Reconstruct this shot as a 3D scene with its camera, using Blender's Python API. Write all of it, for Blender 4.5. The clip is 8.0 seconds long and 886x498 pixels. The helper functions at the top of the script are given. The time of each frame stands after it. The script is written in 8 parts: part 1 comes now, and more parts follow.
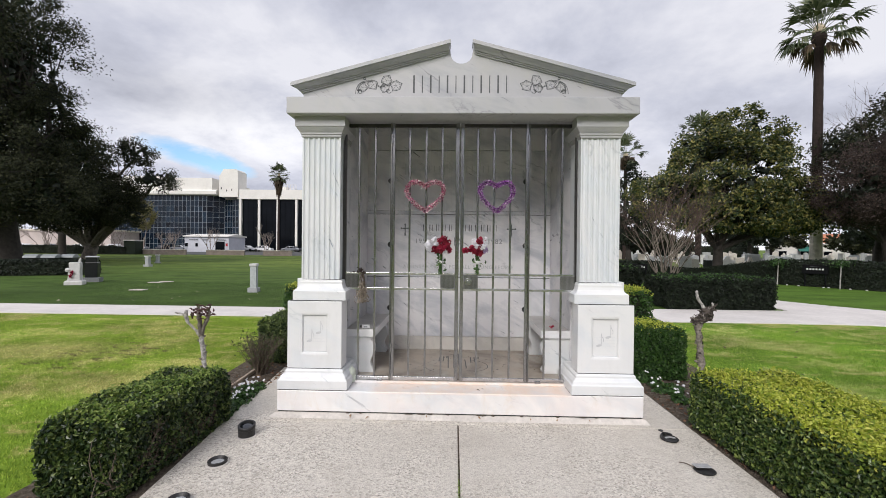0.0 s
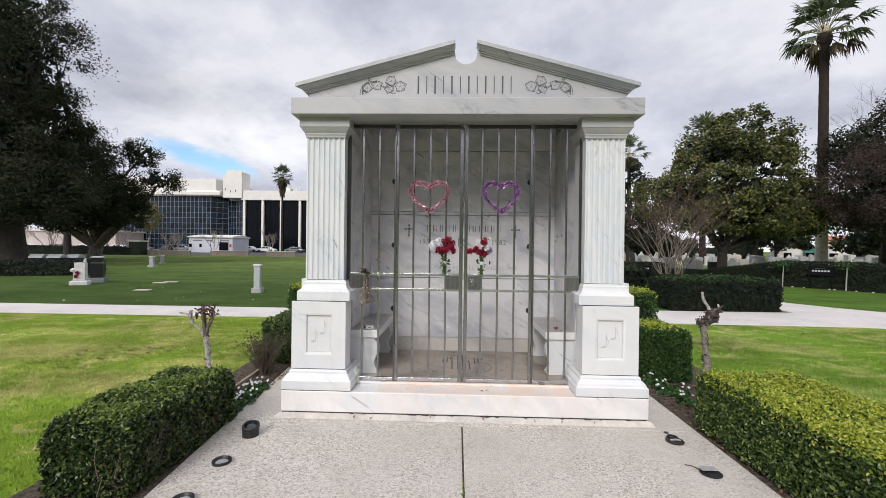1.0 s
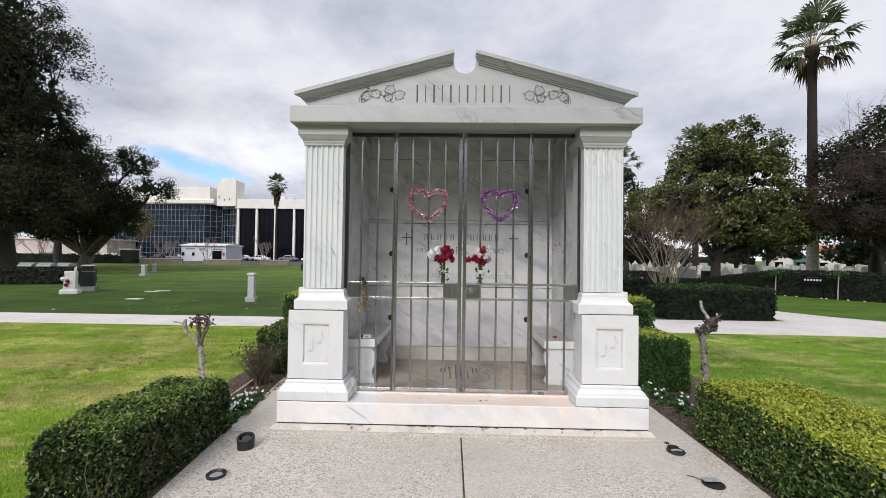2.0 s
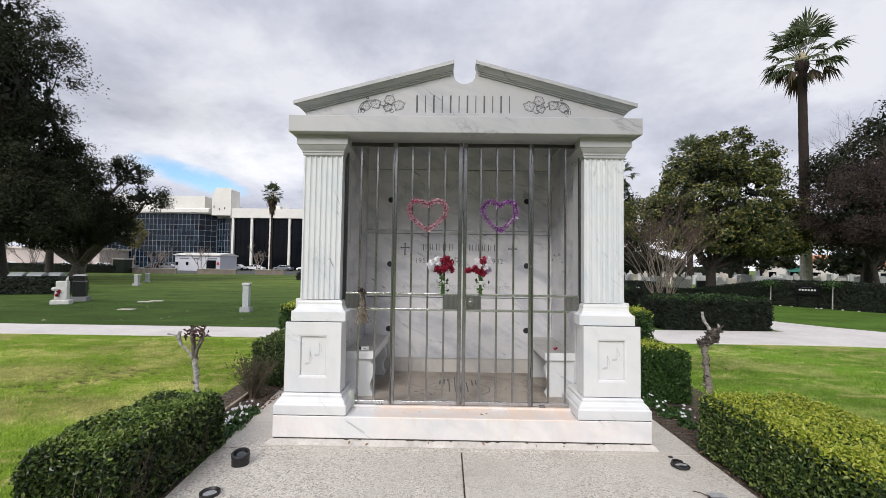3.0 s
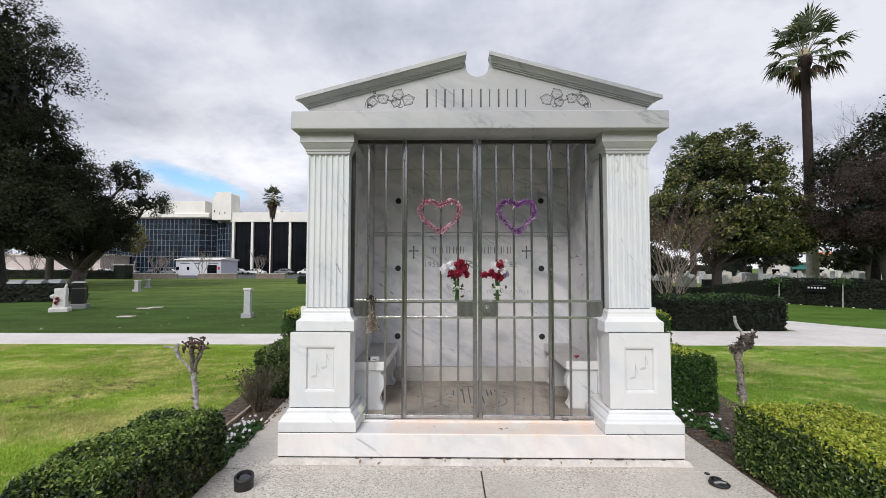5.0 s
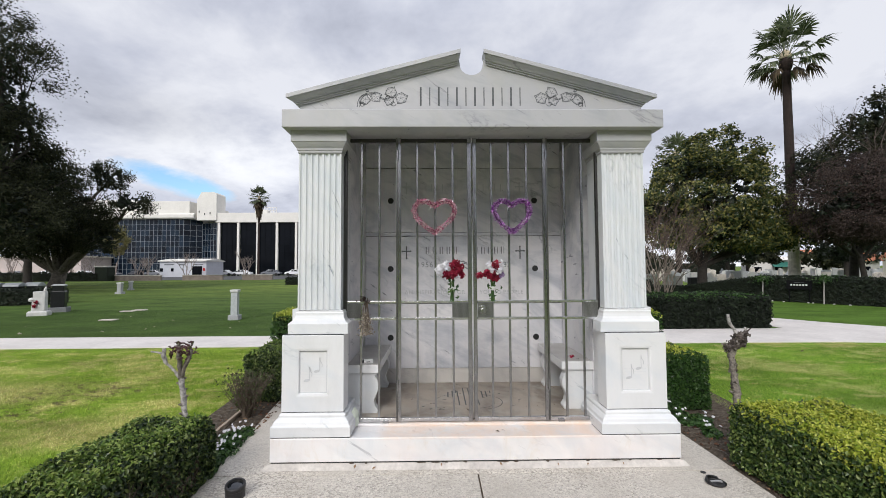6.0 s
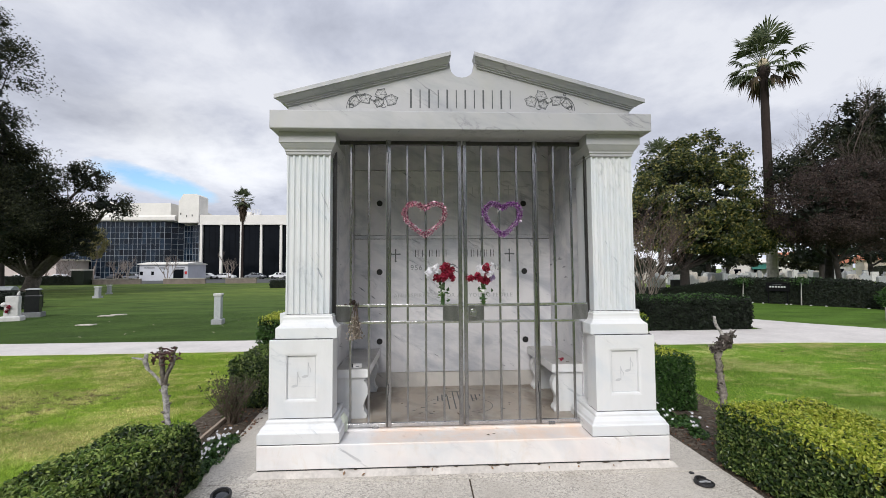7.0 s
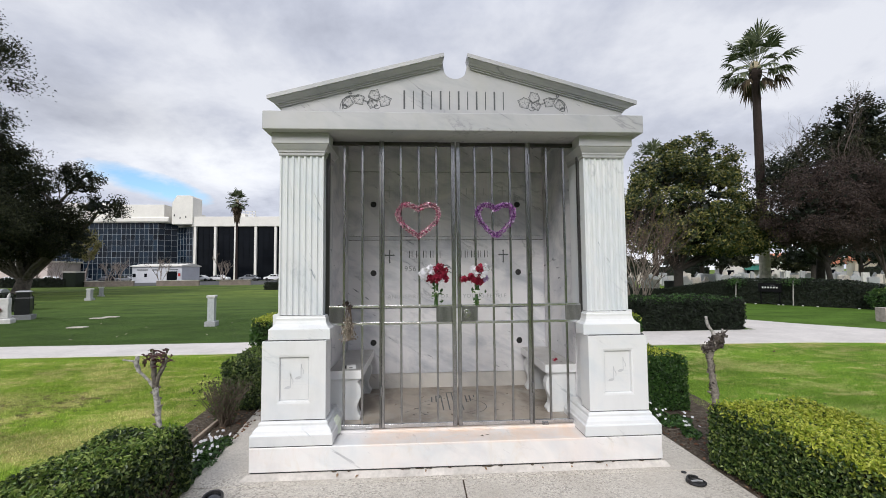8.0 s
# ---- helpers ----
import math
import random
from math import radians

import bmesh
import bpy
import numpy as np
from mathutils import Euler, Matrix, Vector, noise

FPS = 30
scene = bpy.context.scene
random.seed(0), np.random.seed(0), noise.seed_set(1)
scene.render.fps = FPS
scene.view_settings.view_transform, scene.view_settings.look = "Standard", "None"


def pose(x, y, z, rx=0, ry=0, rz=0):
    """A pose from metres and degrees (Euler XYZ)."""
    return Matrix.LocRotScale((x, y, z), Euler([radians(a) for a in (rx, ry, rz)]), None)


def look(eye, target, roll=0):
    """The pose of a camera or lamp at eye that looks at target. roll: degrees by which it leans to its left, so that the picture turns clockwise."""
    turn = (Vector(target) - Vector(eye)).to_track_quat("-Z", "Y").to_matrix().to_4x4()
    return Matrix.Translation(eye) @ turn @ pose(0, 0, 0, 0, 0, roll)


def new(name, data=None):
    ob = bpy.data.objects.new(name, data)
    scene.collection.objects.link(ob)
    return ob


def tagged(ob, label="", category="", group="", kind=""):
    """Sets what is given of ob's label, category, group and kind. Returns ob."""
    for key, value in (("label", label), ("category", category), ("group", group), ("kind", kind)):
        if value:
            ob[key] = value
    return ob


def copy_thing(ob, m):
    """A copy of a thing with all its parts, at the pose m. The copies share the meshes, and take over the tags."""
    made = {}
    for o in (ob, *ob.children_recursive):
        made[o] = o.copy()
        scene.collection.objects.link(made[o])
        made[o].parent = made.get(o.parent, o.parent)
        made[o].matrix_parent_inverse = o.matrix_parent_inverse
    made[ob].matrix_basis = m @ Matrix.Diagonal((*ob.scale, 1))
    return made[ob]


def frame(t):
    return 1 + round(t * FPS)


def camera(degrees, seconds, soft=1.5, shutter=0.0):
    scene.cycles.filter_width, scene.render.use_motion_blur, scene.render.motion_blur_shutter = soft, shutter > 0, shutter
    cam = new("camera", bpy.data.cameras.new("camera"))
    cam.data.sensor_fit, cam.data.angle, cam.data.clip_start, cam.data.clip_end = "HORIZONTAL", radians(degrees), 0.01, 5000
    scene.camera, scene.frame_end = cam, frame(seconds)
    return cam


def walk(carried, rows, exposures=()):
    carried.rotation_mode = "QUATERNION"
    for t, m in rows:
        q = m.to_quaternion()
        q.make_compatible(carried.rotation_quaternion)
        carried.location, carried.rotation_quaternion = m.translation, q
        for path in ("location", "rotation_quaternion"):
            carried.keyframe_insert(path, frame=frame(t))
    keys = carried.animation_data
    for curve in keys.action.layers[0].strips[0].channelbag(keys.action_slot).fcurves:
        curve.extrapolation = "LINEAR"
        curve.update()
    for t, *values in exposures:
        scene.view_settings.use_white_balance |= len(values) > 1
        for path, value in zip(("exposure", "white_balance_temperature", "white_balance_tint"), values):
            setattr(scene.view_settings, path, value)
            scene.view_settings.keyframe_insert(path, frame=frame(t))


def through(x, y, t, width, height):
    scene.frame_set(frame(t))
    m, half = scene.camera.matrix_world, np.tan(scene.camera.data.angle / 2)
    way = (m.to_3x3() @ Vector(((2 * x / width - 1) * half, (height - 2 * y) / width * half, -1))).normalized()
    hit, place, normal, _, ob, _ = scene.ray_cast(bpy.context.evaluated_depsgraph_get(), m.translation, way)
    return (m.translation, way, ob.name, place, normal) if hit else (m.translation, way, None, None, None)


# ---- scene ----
cam = camera(93.3, 8.0, soft=0.6)
PATH = [
    (0, (-0.052, -3.962, 1.643), (-0.106, -1.963, 1.632), 0.6),
    (0.5, (-0.052, -3.964, 1.642), (-0.116, -1.965, 1.63), 0.6),
    (1, (-0.064, -3.956, 1.639), (-0.132, -1.957, 1.633), 0.7),
    (2.5, (-0.127, -3.919, 1.634), (-0.154, -1.92, 1.696), 0.8),
    (3, (-0.148, -3.896, 1.644), (-0.17, -1.898, 1.727), 0.8),
    (3.5, (-0.173, -3.88, 1.644), (-0.201, -1.882, 1.74), 0.8),
    (4, (-0.194, -3.809, 1.641), (-0.231, -1.811, 1.738), 0.6),
    (4.5, (-0.236, -3.71, 1.657), (-0.274, -1.712, 1.75), 0.3),
    (6, (-0.331, -3.593, 1.679), (-0.301, -1.595, 1.768), -0.3),
    (6.5, (-0.356, -3.578, 1.682), (-0.289, -1.582, 1.778), -0.4),
    (7, (-0.367, -3.569, 1.681), (-0.272, -1.573, 1.783), -0.4),
    (7.5, (-0.362, -3.564, 1.675), (-0.25, -1.569, 1.778), -0.4),
    (8, (-0.35, -3.573, 1.675), (-0.233, -1.579, 1.784), -0.5),
]
walk(cam, [(t, look(eye, target, roll)) for t, eye, target, roll in PATH],
     exposures=[(0.0, 0.0, 6370, 12.0), (8.0, -0.02, 6270, 10.0)])

# ---- world, sun ----
SUN_EL, SUN_AZ = radians(35), radians(198)   # azimuth clockwise from +y: behind the visitor


def build_world():
    w = bpy.data.worlds.new("overcast_sky")
    scene.world = w
    w.use_nodes = True
    nt = w.node_tree
    nt.nodes.clear()
    N, L = nt.nodes.new, nt.links.new
    out, bg = N("ShaderNodeOutputWorld"), N("ShaderNodeBackground")
    sky = N("ShaderNodeTexSky")
    sky.sky_type, sky.sun_disc = "NISHITA", False
    sky.sun_elevation, sky.sun_rotation = SUN_EL, SUN_AZ
    tc = N("ShaderNodeTexCoord")
    sep = N("ShaderNodeSeparateXYZ")
    L(tc.outputs["Generated"], sep.inputs[0])

    def m(op, a, b=None, c=None, clamp=False):
        n = N("ShaderNodeMath")
        n.operation, n.use_clamp = op, clamp
        for i, v in enumerate((a, b, c)):
            if v is None:
                continue
            if isinstance(v, (int, float)):
                n.inputs[i].default_value = v
            else:
                L(v, n.inputs[i])
        return n.outputs[0]
    # the cloud deck, flattened towards the horizon
    h = m("ADD", m("MAXIMUM", sep.outputs[2], 0.0), 0.30)
    comb = N("ShaderNodeCombineXYZ")
    L(m("DIVIDE", sep.outputs[0], h), comb.inputs[0])
    L(m("DIVIDE", sep.outputs[1], h), comb.inputs[1])
    comb.inputs[2].default_value = 3.7

    def noise_tex(scale, detail, rough, dist):
        n = N("ShaderNodeTexNoise")
        n.inputs["Scale"].default_value, n.inputs["Detail"].default_value = scale, detail
        n.inputs["Roughness"].default_value, n.inputs["Distortion"].default_value = rough, dist
        L(comb.outputs[0], n.inputs["Vector"])
        return n.outputs["Fac"]
    big, fine = noise_tex(0.85, 6, 0.58, 0.2), noise_tex(2.6, 8, 0.62, 0.15)
    mixed = m("ADD", m("MULTIPLY", big, 0.62), m("MULTIPLY", fine, 0.38))
    ramp = N("ShaderNodeValToRGB")
    L(mixed, ramp.inputs[0])
    e = ramp.color_ramp.elements
    e[0].position, e[0].color = 0.39, (0.435, 0.455, 0.535, 1)
    e[1].position, e[1].color = 0.61, (0.885, 0.89, 0.935, 1)
    mid = ramp.color_ramp.elements.new(0.5)
    mid.color = (0.645, 0.665, 0.75, 1)
    # brighter low down, where the cloud thins towards the far rim
    low = m("SUBTRACT", 1.0, m("MULTIPLY", sep.outputs[2], 3.2), clamp=True)
    bright = m("ADD", 0.93, m("MULTIPLY", low, 0.24))
    # an overcast deck is brightest overhead
    bright = m("ADD", bright, m("MULTIPLY", m("MULTIPLY_ADD", sep.outputs[2], 1.9, -0.95, clamp=True), 0.55))
    # thin cloud in front of the sun
    sd = (math.sin(SUN_AZ) * math.cos(SUN_EL), math.cos(SUN_AZ) * math.cos(SUN_EL), math.sin(SUN_EL))
    dot = N("ShaderNodeVectorMath")
    dot.operation = "DOT_PRODUCT"
    L(tc.outputs["Generated"], dot.inputs[0])
    dot.inputs[1].default_value = sd
    glow = m("POWER", m("MAXIMUM", dot.outputs["Value"], 0.0), 3.0)
    bright = m("ADD", bright, m("MULTIPLY", glow, 0.6))
    cl = N("ShaderNodeVectorMath")
    cl.operation = "SCALE"
    L(ramp.outputs[0], cl.inputs[0])
    L(bright, cl.inputs["Scale"])
    # a bank of thin white cloud low in the north-west, with a grey shelf beside it
    def bank(c, w, hgt):
        d = N("ShaderNodeVectorMath")
        d.operation = "SUBTRACT"
        L(tc.outputs["Generated"], d.inputs[0])
        d.inputs[1].default_value = c
        q = N("ShaderNodeSeparateXYZ")
        L(d.outputs[0], q.inputs[0])
        a, b = m("DIVIDE", q.outputs[0], w), m("DIVIDE", q.outputs[2], hgt)
        r = m("ADD", m("MULTIPLY", a, a), m("MULTIPLY", b, b))
        ahead = m("GREATER_THAN", sep.outputs[1], 0.2)
        return m("MULTIPLY", m("EXPONENT", m("MULTIPLY", r, -1.0)), ahead)
    tuft = m("MULTIPLY_ADD", fine, 2.6, -0.72, clamp=True)
    white = m("MULTIPLY", bank((-0.42, 0.86, 0.235), 0.17, 0.075), tuft, clamp=True)
    white = m("MAXIMUM", white, m("MULTIPLY", bank((0.46, 0.86, 0.10), 0.30, 0.10), 0.6))
    grey = m("MULTIPLY", bank((-0.56, 0.78, 0.285), 0.12, 0.05), 0.16)
    lift = N("ShaderNodeMix")
    lift.data_type = "RGBA"
    L(white, lift.inputs[0])
    L(cl.outputs[0], lift.inputs[6])
    lift.inputs[7].default_value = (1.06, 1.06, 1.07, 1)
    shelf = N("ShaderNodeVectorMath")
    shelf.operation = "SCALE"
    L(lift.outputs[2], shelf.inputs[0])
    L(m("SUBTRACT", 1.0, grey), shelf.inputs["Scale"])
    # one rent in the deck, low in the north-west
    gap = N("ShaderNodeVectorMath")
    gap.operation = "SUBTRACT"
    L(tc.outputs["Generated"], gap.inputs[0])
    gap.inputs[1].default_value = (-0.520, 0.838, 0.176)
    gs = N("ShaderNodeSeparateXYZ")
    L(gap.outputs[0], gs.inputs[0])
    dx = m("DIVIDE", gs.outputs[0], 0.092)
    dz = m("DIVIDE", m("ADD", gs.outputs[2], m("MULTIPLY", gs.outputs[0], 0.24)), 0.029)
    r2 = m("ADD", m("MULTIPLY", dx, dx), m("MULTIPLY", dz, dz))
    fwd = m("GREATER_THAN", sep.outputs[1], 0.2)
    hole = m("MULTIPLY", m("SUBTRACT", 2.42, m("ADD", r2, m("MULTIPLY", fine, 2.6)), clamp=True), fwd)
    deep = N("ShaderNodeVectorMath")
    deep.operation = "MULTIPLY"
    L(sky.outputs[0], deep.inputs[0])
    deep.inputs[1].default_value = (0.86, 1.0, 1.06)
    blue = N("ShaderNodeVectorMath")
    blue.operation = "SCALE"
    L(deep.outputs[0], blue.inputs[0])
    blue.inputs["Scale"].default_value = 0.175
    mix = N("ShaderNodeMix")
    mix.data_type = "RGBA"
    L(m("MULTIPLY", hole, 1.5, clamp=True), mix.inputs[0])
    L(shelf.outputs[0], mix.inputs[6])
    L(blue.outputs[0], mix.inputs[7])
    L(mix.outputs[2], bg.inputs[0])
    bg.inputs[1].default_value = 1.0
    L(bg.outputs[0], out.inputs[0])
    sun = new("sun", bpy.data.lights.new("sun", "SUN"))
    sun.data.energy, sun.data.angle, sun.data.color = 2.45, radians(24), (1.0, 0.95, 0.88)
    sun.matrix_world = look((sd[0] * 60, sd[1] * 60, sd[2] * 60), (0, 0, 0))


build_world()

# ---- materials ----
class Mat:
    """A node material and short ways to wire it."""

    def __init__(self, name, rough=0.6, metal=0.0, spec=0.5):
        self.m = bpy.data.materials.new(name)
        self.m.use_nodes = True
        self.nt = self.m.node_tree
        self.b = self.nt.nodes["Principled BSDF"]
        self.b.inputs["Roughness"].default_value = rough
        self.b.inputs["Metallic"].default_value = metal
        self.b.inputs["Specular IOR Level"].default_value = spec
        self._tc = None

    def N(self, kind):
        return self.nt.nodes.new("ShaderNode" + kind)

    def L(self, a, b):
        self.nt.links.new(a, b)

    def val(self, sock, v):
        if isinstance(v, (int, float)):
            sock.default_value = v
        elif isinstance(v, tuple):
            sock.default_value = v if len(v) == 4 or sock.type == "VECTOR" else (*v, 1)
        else:
            self.L(v, sock)

    def coord(self, shuffle=False, scale=(1, 1, 1), rot=(0, 0, 0)):
        tc = self.N("TexCoord")
        mp = self.N("Mapping")
        mp.inputs["Scale"].default_value = scale
        mp.inputs["Rotation"].default_value = [radians(a) for a in rot]
        self.L(tc.outputs["Object"], mp.inputs[0])
        if shuffle:
            oi = self.N("ObjectInfo")
            mul = self.N("VectorMath")
            mul.operation = "SCALE"
            mul.inputs[0].default_value = (17.0, 31.0, 23.0)
            self.L(oi.outputs["Random"], mul.inputs["Scale"])
            self.L(mul.outputs[0], mp.inputs["Location"])
        return mp.outputs[0]

    def noise(self, vec, scale, detail=4, rough=0.55, dist=0.0):
        n = self.N("TexNoise")
        n.inputs["Scale"].default_value, n.inputs["Detail"].default_value = scale, detail
        n.inputs["Roughness"].default_value, n.inputs["Distortion"].default_value = rough, dist
        self.L(vec, n.inputs["Vector"])
        return n.outputs["Fac"]

    def voronoi(self, vec, scale, out="Distance"):
        n = self.N("TexVoronoi")
        n.inputs["Scale"].default_value = scale
        self.L(vec, n.inputs["Vector"])
        return n.outputs[out]

    def math(self, op, a, b=0.0, clamp=False):
        n = self.N("Math")
        n.operation, n.use_clamp = op, clamp
        self.val(n.inputs[0], a)
        self.val(n.inputs[1], b)
        return n.outputs[0]

    def ramp(self, fac, *stops):
        n = self.N("ValToRGB")
        self.L(fac, n.inputs[0])
        el = n.color_ramp.elements
        while len(el) < len(stops):
            el.new(0.5)
        for e, (p, c) in zip(el, stops):
            e.position = p
            e.color = (c, c, c, 1) if isinstance(c, (int, float)) else (*c, 1)
        return n.outputs[0]

    def mix(self, fac, a, b, mode="MIX"):
        n = self.N("Mix")
        n.data_type, n.blend_type = "RGBA", mode
        self.val(n.inputs[0], fac)
        self.val(n.inputs[6], a)
        self.val(n.inputs[7], b)
        return n.outputs[2]

    def base(self, c):
        self.val(self.b.inputs["Base Color"], c)
        return self

    def rough(self, r):
        self.val(self.b.inputs["Roughness"], r)
        return self

    def bump(self, h, dist=0.002, strength=0.6):
        n = self.N("Bump")
        n.inputs["Distance"].default_value, n.inputs["Strength"].default_value = dist, strength
        self.L(h, n.inputs["Height"])
        self.L(n.outputs[0], self.b.inputs["Normal"])
        return self

    def island(self):
        return self.N("NewGeometry").outputs["Random Per Island"]


def marble(name, body=(0.80, 0.80, 0.79), vein=(0.30, 0.33, 0.36), tint=(0.68, 0.70, 0.73), amount=1.0, warm=0.0, stain=0.15, lean=-30, stretch=(0.8, 1.4, 5.5), dust=0.0):
    """White marble: soft grey clouds, thin cracks and short dark streaks that all lean one way."""
    a = Mat(name, 0.38)

    def along(scale, turn):
        mp = a.N("Mapping")
        mp.inputs["Scale"].default_value = scale
        a.L(a.coord(True, (1, 1, 1), (6, lean + turn, 14)), mp.inputs[0])
        return mp.outputs[0]
    v = along((stretch[0], stretch[1], stretch[2] * 0.45), 0)
    fine = a.noise(v, 1.5, 5, 0.58, 0.3)
    crack = a.ramp(a.math("ABSOLUTE", a.math("SUBTRACT", fine, 0.5)), (0.0, 1.0), (0.010, 0.35), (0.03, 0.0))
    where = a.ramp(a.noise(v, 1.0, 2), (0.55, 0.0), (0.68, 1.0))
    soft = a.ramp(a.noise(along((1.3, 1.6, 3.0), 6), 1.0, 5, 0.62, 0.7), (0.44, 0.0), (0.68, 1.0))
    dash = a.noise(along((stretch[0] * 3.2, stretch[1] * 3.5, stretch[2] * 4.5), -4), 1.0, 4, 0.62, 0.25)
    dash = a.math("MULTIPLY", a.ramp(dash, (0.635, 0.0), (0.70, 1.0)), a.ramp(a.noise(along((1.2, 1.4, 2.6), 0), 1.0, 2, 0.5), (0.46, 0.0), (0.62, 1.0)))
    col = a.mix(a.math("MULTIPLY", soft, 0.60 * amount, True), body, tint)
    col = a.mix(a.math("MULTIPLY", a.math("MULTIPLY", crack, where), 0.30 * amount, True), col, vein)
    col = a.mix(a.math("MULTIPLY", dash, 0.62 * amount, True), col, vein)
    if warm:
        w = a.coord(False)
        sep = a.N("SeparateXYZ")
        a.L(w, sep.inputs[0])
        blot = a.ramp(a.noise(w, 3.4, 6, 0.7, 0.7), (0.30, 0.15), (0.62, 1.0))
        worn_way = a.ramp(a.math("ABSOLUTE", a.math("SUBTRACT", sep.outputs[0], 0.12)), (0.85, 1.0), (1.15, 0.0))
        tread = a.ramp(sep.outputs[2], (0.225, 0.0), (0.25, 1.0))
        run = a.math("MULTIPLY", worn_way, a.math("MAXIMUM", tread, 0.16))
        col = a.mix(a.math("MULTIPLY", a.math("MULTIPLY", blot, run), warm), col, (0.80, 0.60, 0.45))
        pink = a.ramp(a.noise(w, 1.6, 5, 0.65, 0.5), (0.44, 0.0), (0.66, 1.0))
        col = a.mix(a.math("MULTIPLY", pink, 0.32 * warm), col, (0.78, 0.62, 0.57))
        ochre = a.ramp(a.noise(a.coord(False, (2.2, 1, 0.8)), 3.0, 6, 0.75, 0.8), (0.56, 0.0), (0.74, 1.0))
        col = a.mix(a.math("MULTIPLY", ochre, 0.40 * warm), col, (0.62, 0.50, 0.33))
    if dust:
        # settled dust on the level top
        up = a.N("SeparateXYZ")
        a.L(a.N("NewGeometry").outputs["Normal"], up.inputs[0])
        lay = a.math("MULTIPLY", a.ramp(up.outputs[2], (0.6, 0.0), (0.9, dust)), a.ramp(a.noise(a.coord(False), 7, 5, 0.7), (0.25, 0.7), (0.7, 1.0)))
        col = a.mix(lay, col, (0.26, 0.24, 0.215))
    dirt = a.ramp(a.noise(a.coord(False, (1, 1, 0.35)), 6.0, 5, 0.65), (0.5, 0.0), (0.8, 1.0))
    col = a.mix(a.math("MULTIPLY", dirt, stain), col, (0.42, 0.41, 0.38))
    a.base(col)
    g = a.noise(a.coord(False), 90, 3)
    a.rough(a.ramp(a.noise(a.coord(False), 5, 3), (0.3, 0.34), (0.7, 0.5)))
    return a.bump(g, 0.0008, 0.35).m


def plain(name, colour, rough=0.6, metal=0.0, var=0.15, scale=8.0, bump=0.0, spec=0.5):
    a = Mat(name, rough, metal, spec)
    v = a.coord(True)
    n = a.noise(v, scale, 5, 0.6)
    n2 = a.noise(v, scale * 7, 3, 0.6)
    f = a.math("ADD", a.math("MULTIPLY", n, 0.65), a.math("MULTIPLY", n2, 0.35))
    lo = tuple(max(0.0, c * (1 - var * 1.6)) for c in colour)
    hi = tuple(min(1.0, c * (1 + var * 1.6)) for c in colour)
    a.base(a.ramp(f, (0.3, lo), (0.7, hi)))
    if bump:
        a.bump(f, bump, 0.7)
    return a.m


def leafy(name, *colours, rough=0.45, through=0.25):
    """Leaves: each island takes one of the colours."""
    a = Mat(name, rough, 0.0, 0.4)
    r = a.island()
    stops = [(i / max(1, len(colours) - 1), c) for i, c in enumerate(colours)]
    col = a.ramp(r, *stops)
    col = a.mix(0.25, col, a.ramp(a.noise(a.coord(), 1.3, 3), (0.35, 0.35), (0.65, 1.0)), "MULTIPLY")
    a.base(col)
    t = a.N("BsdfTranslucent")
    a.L(col, t.inputs[0])
    mx = a.N("MixShader")
    mx.inputs[0].default_value = through
    out = a.nt.nodes["Material Output"]
    a.L(a.b.outputs[0], mx.inputs[1])
    a.L(t.outputs[0], mx.inputs[2])
    a.L(mx.outputs[0], out.inputs[0])
    return a.m


MARBLE = marble("white_marble", (0.70, 0.70, 0.695), (0.30, 0.33, 0.36), (0.61, 0.64, 0.665), 1.25, stain=0.22)
MARBLE_SEAT = marble("dusty_topped_marble", (0.75, 0.75, 0.75), dust=0.75)
MARBLE_GRIMY = marble("grimy_skirting_marble", (0.60, 0.57, 0.53), (0.20, 0.19, 0.18), (0.46, 0.44, 0.42), 1.3, stain=0.6)
# gable, lintel and capitals take a darker grey than the pedestals
MARBLE_TOP = marble("grey_upper_marble", (0.405, 0.402, 0.412), (0.10, 0.10, 0.115), (0.305, 0.315, 0.335), 1.6, stain=0.6)
MARBLE_SHAFT = marble("column_marble", (0.66, 0.67, 0.675), (0.28, 0.31, 0.34), (0.58, 0.62, 0.65), 1.6, stain=0.2, lean=-62)
MARBLE_IN = marble("interior_marble", (0.735, 0.722, 0.74), (0.09, 0.10, 0.13), (0.43, 0.445, 0.49), 1.8)
MARBLE_STEP = marble("warm_stained_marble", (0.79, 0.78, 0.765), (0.30, 0.31, 0.33), (0.60, 0.625, 0.65), 1.25, warm=0.75)
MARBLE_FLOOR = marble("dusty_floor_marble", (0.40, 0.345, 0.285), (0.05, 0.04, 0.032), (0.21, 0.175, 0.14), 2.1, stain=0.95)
CUT = plain("engraved_line", (0.20, 0.21, 0.22), 0.8, var=0.1)
CUT_DARK = plain("engraved_dark_line", (0.09, 0.095, 0.10), 0.8, var=0.15)
CUT_PALE = plain("worn_engraving", (0.53, 0.535, 0.545), 0.8, var=0.08)
GAP = plain("shadow_gap_filler", (0.04, 0.04, 0.04), 0.9)
VENT = plain("black_vent_rubber", (0.012, 0.012, 0.013), 0.5)
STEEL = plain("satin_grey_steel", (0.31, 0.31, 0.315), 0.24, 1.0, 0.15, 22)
# paler copy of the steel, the rails' highlights put into its colour
STEEL_PALE = plain("highlit_rail_steel", (0.50, 0.50, 0.505), 0.27, 0.95, 0.15, 22)
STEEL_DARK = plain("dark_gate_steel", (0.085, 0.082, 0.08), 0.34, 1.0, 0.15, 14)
BLACK_METAL = plain("black_lamp_metal", (0.025, 0.024, 0.024), 0.45, 0.3, 0.3, 20)


